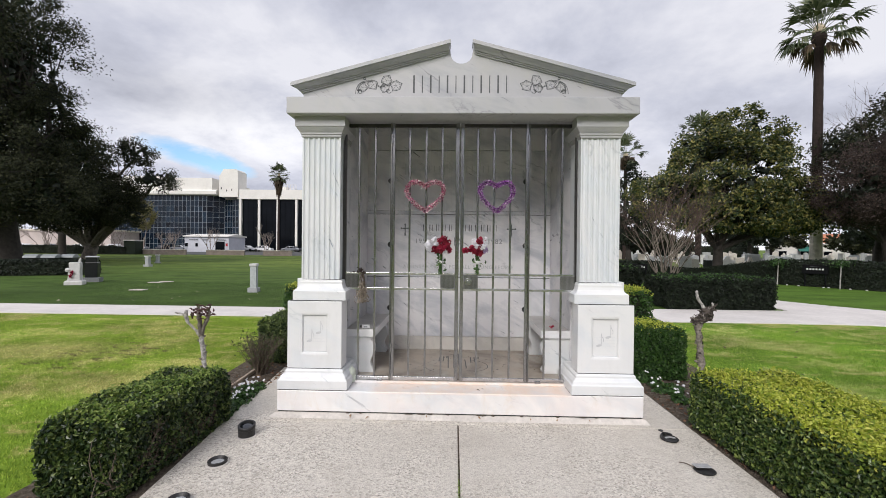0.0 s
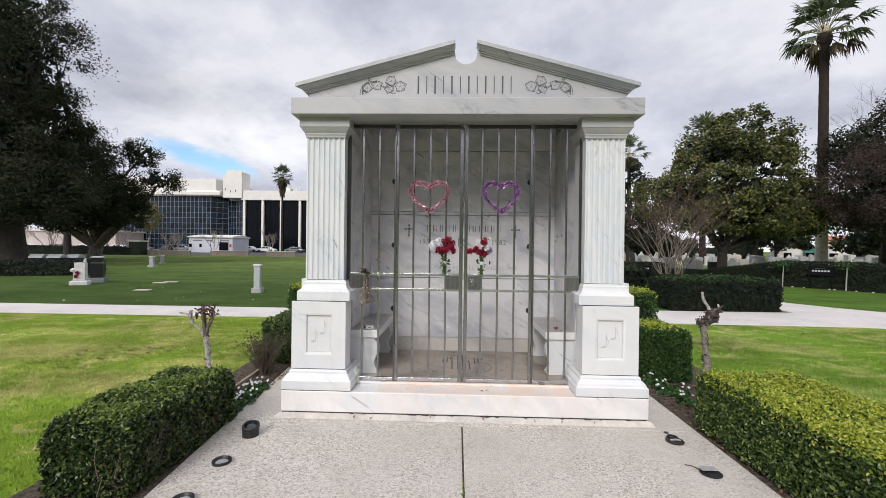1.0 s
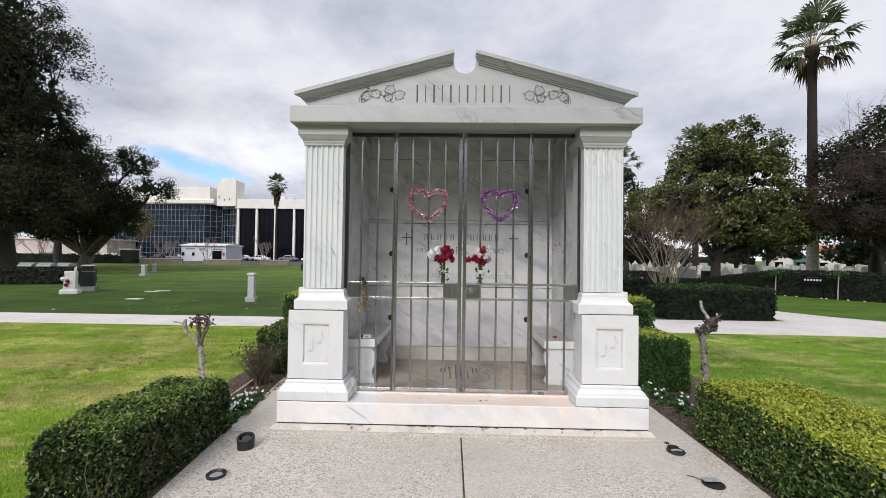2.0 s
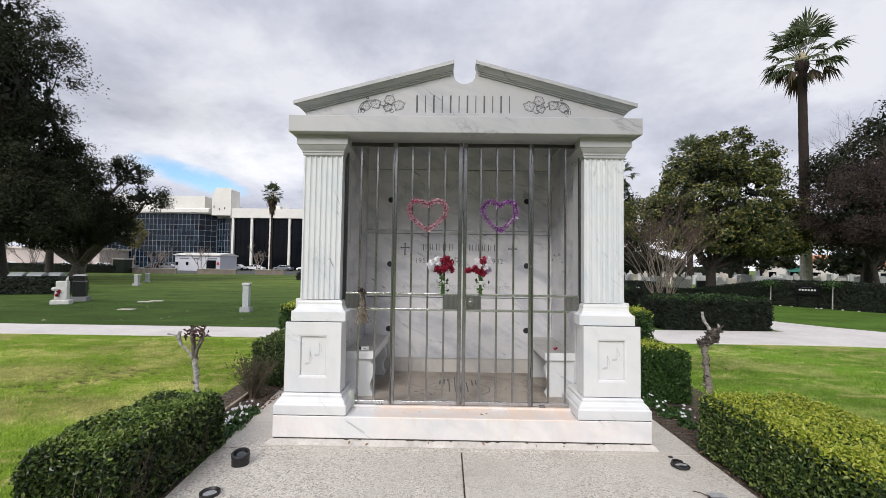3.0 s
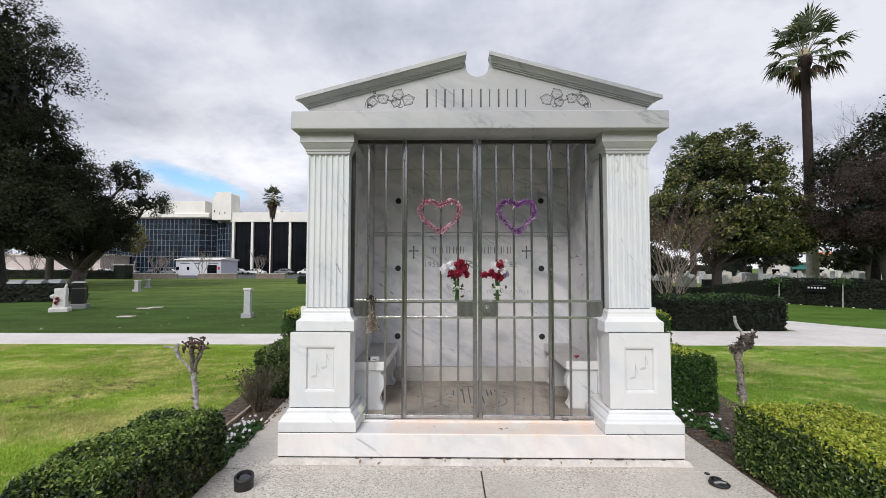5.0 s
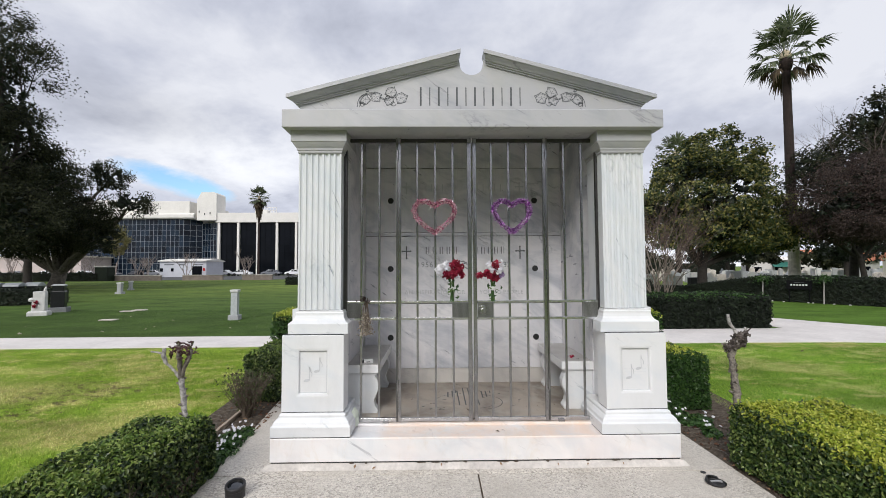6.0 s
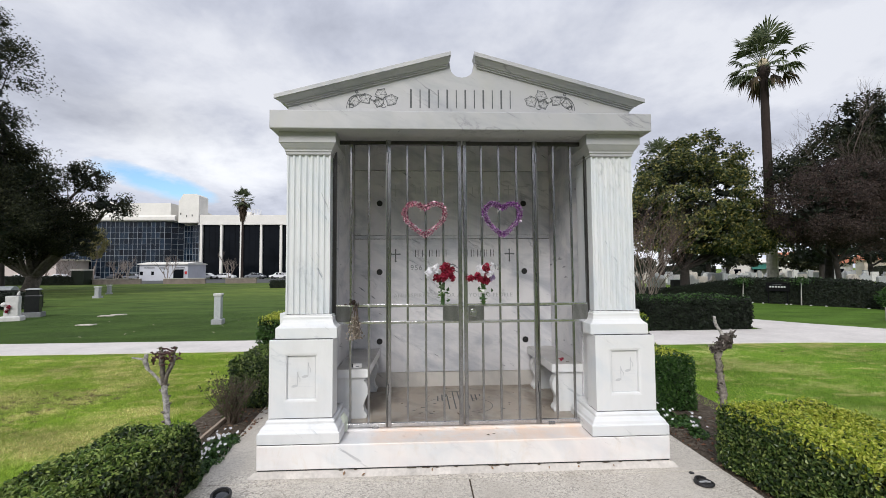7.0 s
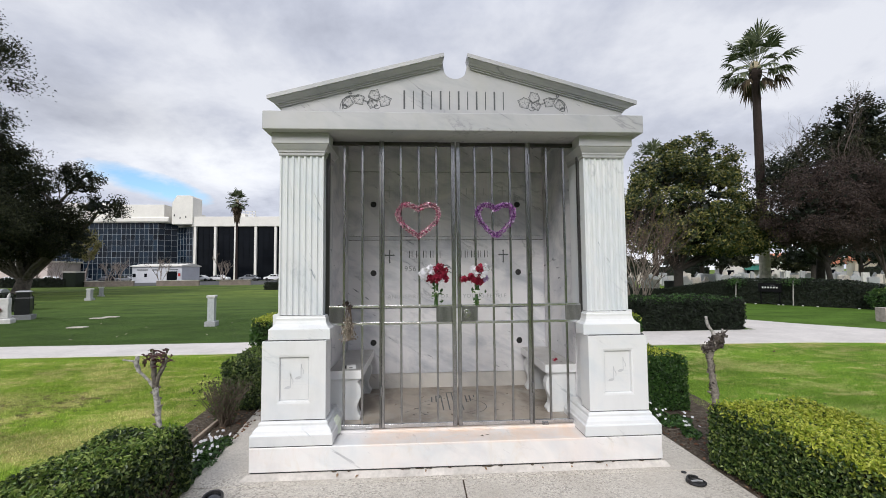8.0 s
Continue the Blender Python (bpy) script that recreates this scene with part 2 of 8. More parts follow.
def ribbed_plate():
    a = Mat("ribbed_lock_plate", 0.42, 1.0)
    v = a.coord()
    w = a.N("TexWave")
    w.inputs["Scale"].default_value = 38
    a.L(v, w.inputs["Vector"])
    a.base(a.ramp(w.outputs["Fac"], (0.2, (0.17, 0.168, 0.165)), (0.8, (0.40, 0.395, 0.385))))
    return a.bump(w.outputs["Fac"], 0.004, 0.8).m


PLATE = ribbed_plate()
# shaded copy of the gate steel, for the dark line beside the stiles
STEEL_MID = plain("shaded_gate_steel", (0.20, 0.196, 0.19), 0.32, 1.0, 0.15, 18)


def aggregate():
    """Washed concrete: pebbles of two sizes, rubbed smooth in wide patches, stained here and there."""
    a = Mat("exposed_aggregate_concrete", 0.85)
    v = a.coord()

    def cells(scale):
        sep = a.N("SeparateColor")
        a.L(a.voronoi(v, scale, "Color"), sep.inputs[0])
        return sep.outputs[0]
    big = a.ramp(cells(75), (0.0, (0.11, 0.10, 0.085)), (0.18, (0.33, 0.30, 0.26)), (0.45, (0.52, 0.48, 0.42)), (1.0, (0.76, 0.71, 0.63)))
    small = a.ramp(cells(170), (0.0, (0.22, 0.20, 0.165)), (0.22, (0.45, 0.415, 0.365)), (1.0, (0.70, 0.65, 0.575)))
    col = a.mix(0.45, big, small)
    rubbed = a.ramp(a.noise(v, 0.9, 5, 0.6, 0.5), (0.42, 0.0), (0.60, 1.0))
    col = a.mix(a.math("MULTIPLY", rubbed, 0.62), col, a.ramp(a.noise(v, 55, 5, 0.7), (0.3, (0.45, 0.415, 0.365)), (0.7, (0.61, 0.565, 0.50))))
    stain = a.ramp(a.noise(v, 1.7, 6, 0.66, 0.8), (0.46, 0.0), (0.74, 1.0))
    col = a.mix(a.math("MULTIPLY", stain, 0.38), col, (0.33, 0.29, 0.235))
    spots = a.ramp(a.noise(v, 13, 4, 0.7), (0.63, 0.0), (0.74, 1.0))
    col = a.mix(a.math("MULTIPLY", spots, 0.30), col, (0.20, 0.185, 0.16))
    a.base(col)
    d = a.voronoi(v, 75)
    return a.bump(a.math("ADD", d, a.math("MULTIPLY", a.voronoi(v, 170), 0.5)), 0.004, 0.7).m


AGGREGATE = aggregate()
CEMENT = plain("pale_cement", (0.52, 0.485, 0.445), 0.85, var=0.2, scale=5, bump=0.001)
PATH_CONC = plain("pale_footpath_concrete", (0.57, 0.535, 0.50), 0.85, var=0.10, scale=1.3, bump=0.002)
ASPHALT = plain("asphalt", (0.06, 0.06, 0.062), 0.9, var=0.2, scale=2)


def worn(a, v):
    """Scuffed bare earth in one corner of the lawn, and small crumbs elsewhere."""
    d = a.N("VectorMath")
    d.operation = "DISTANCE"
    a.L(v, d.inputs[0])
    d.inputs[1].default_value = (-5.3, 2.15, 0.0)
    near = a.ramp(a.math("MULTIPLY", d.outputs["Value"], 0.45), (0.25, 0.17), (0.85, 0.0))
    n = a.noise(a.coord(False, (0.8, 1.5, 1)), 6.5, 6, 0.75, 0.6)
    return a.ramp(a.math("ADD", n, near), (0.68, 0.0), (0.76, 0.85))


def straw(a, v):
    """Where the turf has dried to straw by the roses."""
    total = None
    for c, k in (((3.75, 1.05, 0), 0.62), ((-4.0, 0.9, 0), 0.8), ((-6.4, 2.3, 0), 0.6)):
        mp = a.N("VectorMath")
        mp.operation = "MULTIPLY"
        a.L(v, mp.inputs[0])
        mp.inputs[1].default_value = (0.8, 1.5, 0)
        d = a.N("VectorMath")
        d.operation = "DISTANCE"
        a.L(mp.outputs[0], d.inputs[0])
        d.inputs[1].default_value = (c[0] * 0.8, c[1] * 1.5, 0)
        one = a.math("SUBTRACT", 1.0, a.math("MULTIPLY", d.outputs["Value"], k), True)
        total = one if total is None else a.math("MAXIMUM", total, one)
    n = a.noise(v, 5.0, 7, 0.75, 0.4)
    near = a.ramp(a.math("MULTIPLY", total, n), (0.15, 0.0), (0.38, 0.95))
    # drawn-out pale streaks where the mower has scalped the turf
    streak = a.ramp(a.noise(a.coord(False, (0.75, 2.1, 1)), 1.7, 8, 0.7, 0.7), (0.545, 0.0), (0.62, 1.0))
    return a.math("MAXIMUM", near, streak)


def speckle(a, v):
    """Dry blades stand singly and in small tufts among the green."""
    return a.ramp(a.noise(v, 24, 5, 0.8), (0.36, 0.2), (0.56, 1.0))


def lawn():
    a = Mat("mown_lawn", 0.9, spec=0.1)
    v = a.coord()
    blade = a.math("ADD", a.math("MULTIPLY", a.noise(v, 60, 4, 0.75), 0.6), a.math("MULTIPLY", a.noise(v, 7, 5, 0.75), 0.4))
    patch = a.noise(a.coord(False, (0.9, 1.25, 1)), 1.9, 8, 0.72, 0.5)
    wide = a.noise(v, 0.42, 4, 0.6, 0.3)
    col = a.ramp(blade, (0.3, (0.074, 0.126, 0.012)), (0.55, (0.178, 0.276, 0.026)), (0.8, (0.32, 0.41, 0.056)))
    sep = a.N("SeparateXYZ")
    a.L(v, sep.inputs[0])
    # beyond the path the turf is a darker sort, with the west trees' shade put into its colour
    n = a.N("MapRange")
    a.L(sep.outputs[1], n.inputs[0])
    n.inputs[1].default_value, n.inputs[2].default_value = 6.2, 6.6
    far = n.outputs[0]
    east = a.N("MapRange")
    a.L(sep.outputs[0], east.inputs[0])
    east.inputs[1].default_value, east.inputs[2].default_value = 4.0, 9.0
    east.inputs[3].default_value, east.inputs[4].default_value = 1.0, 0.62
    far = a.math("MULTIPLY", far, east.outputs[0])
    tuft = a.math("ADD", a.math("MULTIPLY", a.noise(a.coord(False, (1.6, 0.7, 1)), 11, 7, 0.85), 0.7), a.math("MULTIPLY", a.noise(v, 1.1, 5, 0.65), 0.3))
    col = a.mix(a.math("MULTIPLY", far, 0.92), col, a.ramp(tuft, (0.34, (0.024, 0.046, 0.012)), (0.5, (0.048, 0.084, 0.020)), (0.66, (0.088, 0.132, 0.036))))
    # the turf colour turns darker and greener to the east
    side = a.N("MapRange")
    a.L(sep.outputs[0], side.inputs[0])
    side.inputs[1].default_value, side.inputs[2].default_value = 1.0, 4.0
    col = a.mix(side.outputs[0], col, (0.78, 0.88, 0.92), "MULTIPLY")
    # the far end's sunlit strip is painted into the turf colour
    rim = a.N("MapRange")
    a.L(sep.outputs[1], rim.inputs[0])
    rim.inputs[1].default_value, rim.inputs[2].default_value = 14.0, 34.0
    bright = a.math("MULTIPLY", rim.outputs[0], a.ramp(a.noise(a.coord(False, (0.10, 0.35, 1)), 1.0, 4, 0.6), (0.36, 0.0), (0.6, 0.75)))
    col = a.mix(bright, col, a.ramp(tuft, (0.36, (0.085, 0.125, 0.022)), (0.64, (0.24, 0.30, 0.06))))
    dry = a.ramp(a.math("ADD", a.math("MULTIPLY", patch, 0.6), a.math("MULTIPLY", wide, 0.4)), (0.50, 0.0), (0.585, 1.0))
    dry = a.math("MULTIPLY", a.math("MAXIMUM", dry, straw(a, v)), speckle(a, v))
    dry = a.math("MULTIPLY", dry, a.math("SUBTRACT", 1.0, n.outputs[0]))
    col = a.mix(a.math("MULTIPLY", dry, 0.9), col, a.ramp(blade, (0.3, (0.24, 0.205, 0.055)), (0.75, (0.54, 0.465, 0.20))))
    shade = a.ramp(a.noise(a.coord(False, (0.6, 1.1, 1)), 0.9, 5, 0.62), (0.34, 0.70), (0.62, 1.16))
    col = a.mix(1.0, col, shade, "MULTIPLY")
    col = a.mix(worn(a, v), col, (0.085, 0.06, 0.035))
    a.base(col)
    return a.bump(blade, 0.03, 0.6).m


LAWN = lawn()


def soil():
    a = Mat("bed_soil", 0.95, spec=0.1)
    v = a.coord()
    n = a.noise(v, 22, 6, 0.75)
    c = a.ramp(n, (0.3, (0.040, 0.031, 0.024)), (0.55, (0.125, 0.102, 0.078)), (0.75, (0.25, 0.21, 0.165)))
    a.base(c)
    return a.bump(n, 0.03, 1.0).m


SOIL = soil()
LEAF_DARK = leafy("hedge_leaf", (0.018, 0.045, 0.012), (0.035, 0.085, 0.018), (0.055, 0.125, 0.026), (0.09, 0.17, 0.04), rough=0.4)
LEAF_HEDGE = leafy("clipped_hedge_leaf", (0.010, 0.022, 0.009), (0.030, 0.056, 0.018), (0.072, 0.115, 0.030), (0.22, 0.27, 0.085), rough=0.32)
# a lighter version of the clipped hedge leaf, for the east hedge
LEAF_EAST = leafy("east_hedge_leaf", (0.016, 0.034, 0.011), (0.046, 0.086, 0.022), (0.105, 0.165, 0.038), (0.26, 0.32, 0.09), rough=0.32)
LEAF_NEW = leafy("yellow_new_leaf", (0.16, 0.24, 0.025), (0.40, 0.46, 0.05), (0.60, 0.60, 0.12), rough=0.45, through=0.3)
LEAF_MID = leafy("fresh_green_leaf", (0.07, 0.13, 0.028), (0.17, 0.26, 0.05), (0.36, 0.43, 0.12), rough=0.4)
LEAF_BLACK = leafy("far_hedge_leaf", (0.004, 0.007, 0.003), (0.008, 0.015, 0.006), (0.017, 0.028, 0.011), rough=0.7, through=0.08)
LEAF_OAK = leafy("dark_tree_leaf", (0.010, 0.014, 0.006), (0.024, 0.030, 0.011), (0.055, 0.056, 0.024), rough=0.85, through=0.15)
LEAF_MAG = leafy("magnolia_leaf", (0.018, 0.034, 0.015), (0.050, 0.078, 0.028), (0.130, 0.148, 0.044), (0.40, 0.355, 0.105), rough=0.36, through=0.36)
LEAF_RED = leafy("dark_red_leaf", (0.026, 0.018, 0.016), (0.054, 0.036, 0.030), (0.105, 0.072, 0.060), rough=0.7)
LEAF_PALM = leafy("palm_frond", (0.038, 0.056, 0.028), (0.080, 0.105, 0.052), (0.125, 0.15, 0.078), (0.20, 0.215, 0.12), rough=0.55)
LEAF_SKIRT = leafy("dead_frond", (0.05, 0.035, 0.02), (0.10, 0.07, 0.045), (0.17, 0.13, 0.08), rough=0.8)
# near-black box colour that stands in for shade between the leaves
HEDGE_CORE = plain("hedge_inner_shade", (0.016, 0.020, 0.010), 0.95, var=0.4, scale=30)
TWIG = plain("hedge_twig", (0.10, 0.075, 0.055), 0.85, var=0.3, scale=40)
BARK_OAK = plain("grey_oak_bark", (0.115, 0.098, 0.082), 0.95, var=0.45, scale=4, bump=0.03)
BARK = plain("dark_bark", (0.030, 0.025, 0.021), 0.95, var=0.35, scale=5, bump=0.02)
BARK_PALE = plain("pale_rose_bark", (0.34, 0.32, 0.30), 0.9, var=0.6, scale=38, bump=0.008)
BARK_ROSE = plain("brown_rose_bark", (0.145, 0.125, 0.105), 0.95, var=0.62, scale=45, bump=0.010)
# unseen ceiling, its colour kept dark to cut bounce onto the walls
CEIL = plain("low_bounce_ceiling", (0.09, 0.09, 0.09), 0.9, var=0.15)
BARK_PALM = plain("palm_bark", (0.024, 0.015, 0.012), 0.95, var=0.35, scale=6, bump=0.02)
BARK_PALM_LOW = plain("bare_palm_trunk", (0.52, 0.47, 0.41), 0.9, var=0.25, scale=4, bump=0.015)
BARE = plain("bare_street_tree_twig", (0.20, 0.165, 0.14), 0.9, var=0.2)
PETAL_RED = leafy("red_petal", (0.13, 0.004, 0.014), (0.29, 0.008, 0.030), (0.46, 0.020, 0.075), rough=0.6, through=0.3)
PETAL_WHITE = leafy("white_petal", (0.82, 0.81, 0.86), (0.93, 0.92, 0.94), rough=0.6, through=0.3)
PETAL_LILAC = leafy("lilac_petal", (0.30, 0.22, 0.42), (0.52, 0.40, 0.58), rough=0.6, through=0.3)
STEM = leafy("stem_green", (0.02, 0.06, 0.015), (0.05, 0.12, 0.03), (0.14, 0.22, 0.06))
# near-white strands put the tinsel's sparkle into colour, darkest ones its gaps
TIN_PINK = Mat("pink_tinsel", 0.28, 0.68)
TIN_PINK.base(TIN_PINK.ramp(TIN_PINK.island(), (0.0, (0.10, 0.012, 0.04)), (0.34, (0.46, 0.075, 0.20)), (0.56, (0.82, 0.32, 0.46)), (0.70, (0.97, 0.86, 0.88))))
TIN_PINK = TIN_PINK.m
TIN_PURPLE = Mat("purple_tinsel", 0.28, 0.68)
TIN_PURPLE.base(TIN_PURPLE.ramp(TIN_PURPLE.island(), (0.0, (0.05, 0.004, 0.08)), (0.42, (0.27, 0.04, 0.36)), (0.66, (0.56, 0.20, 0.62)), (0.84, (0.93, 0.78, 0.95))))
TIN_PURPLE = TIN_PURPLE.m
DRIED = leafy("dried_flower", (0.22, 0.18, 0.14), (0.36, 0.31, 0.25), (0.52, 0.46, 0.38), rough=0.9)
WOOD = plain("weathered_timber", (0.32, 0.26, 0.20), 0.9, var=0.3, scale=9, bump=0.003)
GRANITE = plain("grey_granite", (0.33, 0.335, 0.34), 0.5, var=0.2, scale=30)
GRANITE_DARK = plain("dark_polished_granite", (0.012, 0.013, 0.013), 0.3, var=0.3, scale=30, spec=0.25)
GRANITE_WARM = plain("buff_stone", (0.50, 0.45, 0.40), 0.7, var=0.2, scale=12)
STONE_WHITE = plain("white_headstone_marble", (0.54, 0.53, 0.51), 0.5, var=0.12, scale=6)
WALL_WHITE = plain("white_painted_concrete", (0.69, 0.665, 0.615), 0.8, var=0.06, scale=0.4)
WALL_CREAM = plain("cream_stucco", (0.70, 0.63, 0.52), 0.85, var=0.08, scale=0.6)
WALL_GREY = plain("pale_grey_siding", (0.52, 0.53, 0.57), 0.7, var=0.06, scale=0.6)
BRICK_WALL = plain("brown_block", (0.22, 0.18, 0.155), 0.9, var=0.2, scale=2)
ROOF_TILE = plain("orange_roof_tile", (0.42, 0.16, 0.08), 0.85, var=0.25, scale=3)
AWNING = plain("green_awning", (0.02, 0.12, 0.09), 0.7, var=0.1)
MULLION = plain("aluminium_mullion", (0.22, 0.245, 0.27), 0.5, 0.0, 0.08)


def pane_glass(name, dark, light, spec):
    """Tinted panes, each a little different in depth."""
    a = Mat(name, 0.06, 0.0, spec)
    a.base(a.ramp(a.N("ObjectInfo").outputs["Random"], (0.0, dark), (0.7, tuple((x + y) / 2 for x, y in zip(dark, light))), (1.0, light)))
    return a.m


GLASS_BLUE = pane_glass("blue_curtain_glass", (0.002, 0.004, 0.008), (0.014, 0.027, 0.046), 0.17)
GLASS_BLACK = plain("black_curtain_glass", (0.004, 0.005, 0.007), 0.15, 0.0, 0.3, 0.05, spec=0.10)
CAR_WHITE = plain("white_car_paint", (0.75, 0.75, 0.76), 0.2, var=0.03)
CAR_GREY = plain("grey_car_paint", (0.22, 0.23, 0.25), 0.22, 0.4, 0.05)
CAR_DARK = plain("dark_car_paint", (0.03, 0.032, 0.036), 0.2, 0.2, 0.05)
CAR_GLASS = plain("car_glass", (0.01, 0.012, 0.015), 0.05, var=0.1, spec=0.8)
TYRE = plain("tyre_rubber", (0.02, 0.02, 0.02), 0.8)
RED_PAINT = plain("red_paint", (0.5, 0.02, 0.02), 0.5)
PLAQUE = plain("black_plaque", (0.005, 0.005, 0.006), 0.8, spec=0.15)
FIBRE = plain("palm_heart_fibre", (0.42, 0.35, 0.24), 0.9, var=0.3, scale=9)
CARD = plain("white_card", (0.86, 0.86, 0.85), 0.6, var=0.04)
CUT_FAINT = plain("faint_engraving", (0.62, 0.625, 0.635), 0.8, var=0.05)
LETTER = plain("pale_lettering", (0.62, 0.62, 0.60), 0.6, var=0.05)

# ---- mesh tools ----
rng = np.random.default_rng(7)


class Shape:
    """Vertices and faces of one mesh."""

    def __init__(self):
        self.v, self.f = [], []

    def add(self, verts, faces):
        o = len(self.v)
        self.v.extend(tuple(p) for p in verts)
        self.f.extend([tuple(i + o for i in f) for f in faces])
        return self

    def box(self, x0, x1, y0, y1, z0, z1):
        return self.loft([(x0, x1, y0, y1, z0), (x0, x1, y0, y1, z1)])

    def loft(self, rings):
        """Stacked rectangles (x0, x1, y0, y1, z), closed below and above."""
        v, f = [], []
        for x0, x1, y0, y1, z in rings:
            v += [(x0, y0, z), (x1, y0, z), (x1, y1, z), (x0, y1, z)]
        n = len(rings)
        for i in range(n - 1):
            a = 4 * i
            for k in range(4):
                j = (k + 1) % 4
                f.append((a + k, a + j, a + 4 + j, a + 4 + k))
        f += [(3, 2, 1, 0), tuple(4 * (n - 1) + k for k in range(4))]
        return self.add(v, f)

    def prism(self, poly, d0, d1, axis="y"):
        """A polygon of (a, b) drawn out along an axis."""
        def put(a, b, d):
            return {"y": (a, d, b), "x": (d, a, b), "z": (a, b, d)}[axis]
        n = len(poly)
        v = [put(a, b, d0) for a, b in poly] + [put(a, b, d1) for a, b in poly]
        f = [(i, (i + 1) % n, n + (i + 1) % n, n + i) for i in range(n)]
        f += [tuple(range(n - 1, -1, -1)), tuple(range(n, 2 * n))]
        return self.add(v, f)

    def tube(self, pts, radii, n=8):
        """A tapered tube along points."""
        pts = [Vector(p) for p in pts]
        if isinstance(radii, (int, float)):
            radii = [radii] * len(pts)
        v, f = [], []
        up = Vector((0.3, 0.2, 1)).normalized()
        for i, p in enumerate(pts):
            d = (pts[min(i + 1, len(pts) - 1)] - pts[max(i - 1, 0)]).normalized()
            a = d.cross(up)
            if a.length < 0.05:
                a = d.cross(Vector((1, 0, 0)))
            a.normalize()
            b = d.cross(a)
            for k in range(n):
                t = 2 * math.pi * k / n
                v.append(p + float(radii[i]) * (math.cos(t) * a + math.sin(t) * b))
        for i in range(len(pts) - 1):
            for k in range(n):
                j = (k + 1) % n
                f.append((i * n + k, i * n + j, (i + 1) * n + j, (i + 1) * n + k))
        f += [tuple(range(n - 1, -1, -1)), tuple((len(pts) - 1) * n + k for k in range(n))]
        return self.add(v, f)

    def knotty(self, pts, radii, seed=0, n=9, rough=0.22):
        """A gnarled stem: a tube with many rings whose radius and line waver."""
        pts = np.array([tuple(p) for p in pts], float)
        leg = np.linalg.norm(np.diff(pts, axis=0), axis=1)
        at = np.concatenate([[0], np.cumsum(leg)])
        m = max(6, int(at[-1] / 0.022))
        u = np.linspace(0, at[-1], m)
        line = np.stack([np.interp(u, at, pts[:, k]) for k in range(3)], 1)
        rad = np.interp(u, at, np.broadcast_to(radii, (len(pts),)))
        o = len(self.v)
        self.tube(line, list(rad), n)
        for i in range(m):
            for k in range(n):
                x, y, z = self.v[o + i * n + k]
                w = noise.noise(Vector((x * 26 + seed, y * 26, z * 22))) + 0.6 * noise.noise(Vector((x * 70, y * 70 + seed, z * 60)))
                c = line[i]
                f = 1 + rough * 1.6 * w
                self.v[o + i * n + k] = (c[0] + (x - c[0]) * f, c[1] + (y - c[1]) * f, c[2] + (z - c[2]) * f)
        return self

    def lathe(self, prof, n=20, at=(0, 0, 0), caps=True):
        v, f = [], []
        for r, z in prof:
            for k in range(n):
                t = 2 * math.pi * k / n
                v.append((at[0] + r * math.cos(t), at[1] + r * math.sin(t), at[2] + z))
        m = len(prof)
        for i in range(m - 1):
            for k in range(n):
                j = (k + 1) % n
                f.append((i * n + k, i * n + j, (i + 1) * n + j, (i + 1) * n + k))
        if caps:
            f += [tuple(range(n - 1, -1, -1)), tuple((m - 1) * n + k for k in range(n))]
        return self.add(v, f)

    def cloud(self, verts, tris):
        """Many small islands from arrays."""
        o = len(self.v)
        self.v.extend(map(tuple, verts.tolist()))
        self.f.extend(map(tuple, (tris + o).tolist()))
        return self


def link(name, s, mat, parent=None, label="", bevel=0.0, smooth=False):
    me = bpy.data.meshes.new(name)
    me.from_pydata([tuple(p) for p in s.v], [], s.f)
    if not isinstance(s, Raw):
        bm = bmesh.new()
        bm.from_mesh(me)
        bmesh.ops.recalc_face_normals(bm, faces=bm.faces)
        bm.to_mesh(me)
        bm.free()
    me.materials.append(mat)
    if smooth:
        me.polygons.foreach_set("use_smooth", [True] * len(me.polygons))
    ob = new(name, me)
    if parent is not None:
        ob.parent = parent
    if bevel:
        b = ob.modifiers.new("edge", "BEVEL")
        b.width, b.segments, b.limit_method, b.angle_limit = bevel, 2, "ANGLE", radians(35)
    if label:
        ob["label"] = label
    return ob


class Raw(Shape):
    """Foliage and the like, whose faces need no turning."""


def part(name, s, mat, parent, label="", bevel=0.0, smooth=False, many=False):
    ob = link(name, s, mat, parent, label, bevel, smooth)
    if many:
        ob["kind"] = "stuff"
    return ob


def thing(name, label, category, at=(0, 0, 0), group="", rz=0.0):
    ob = new(name)
    ob.empty_display_size = 0.1
    ob.matrix_basis = pose(*at, 0, 0, rz)
    return tagged(ob, label, category, group)


def setting(name, s, mat, label="", category="", bevel=0.0):
    return tagged(link(name, s, mat, None, "", bevel), label, category or name.split("_")[0], "", "structure")


def unit(a):
    return a / np.maximum(np.linalg.norm(a, axis=1, keepdims=True), 1e-9)


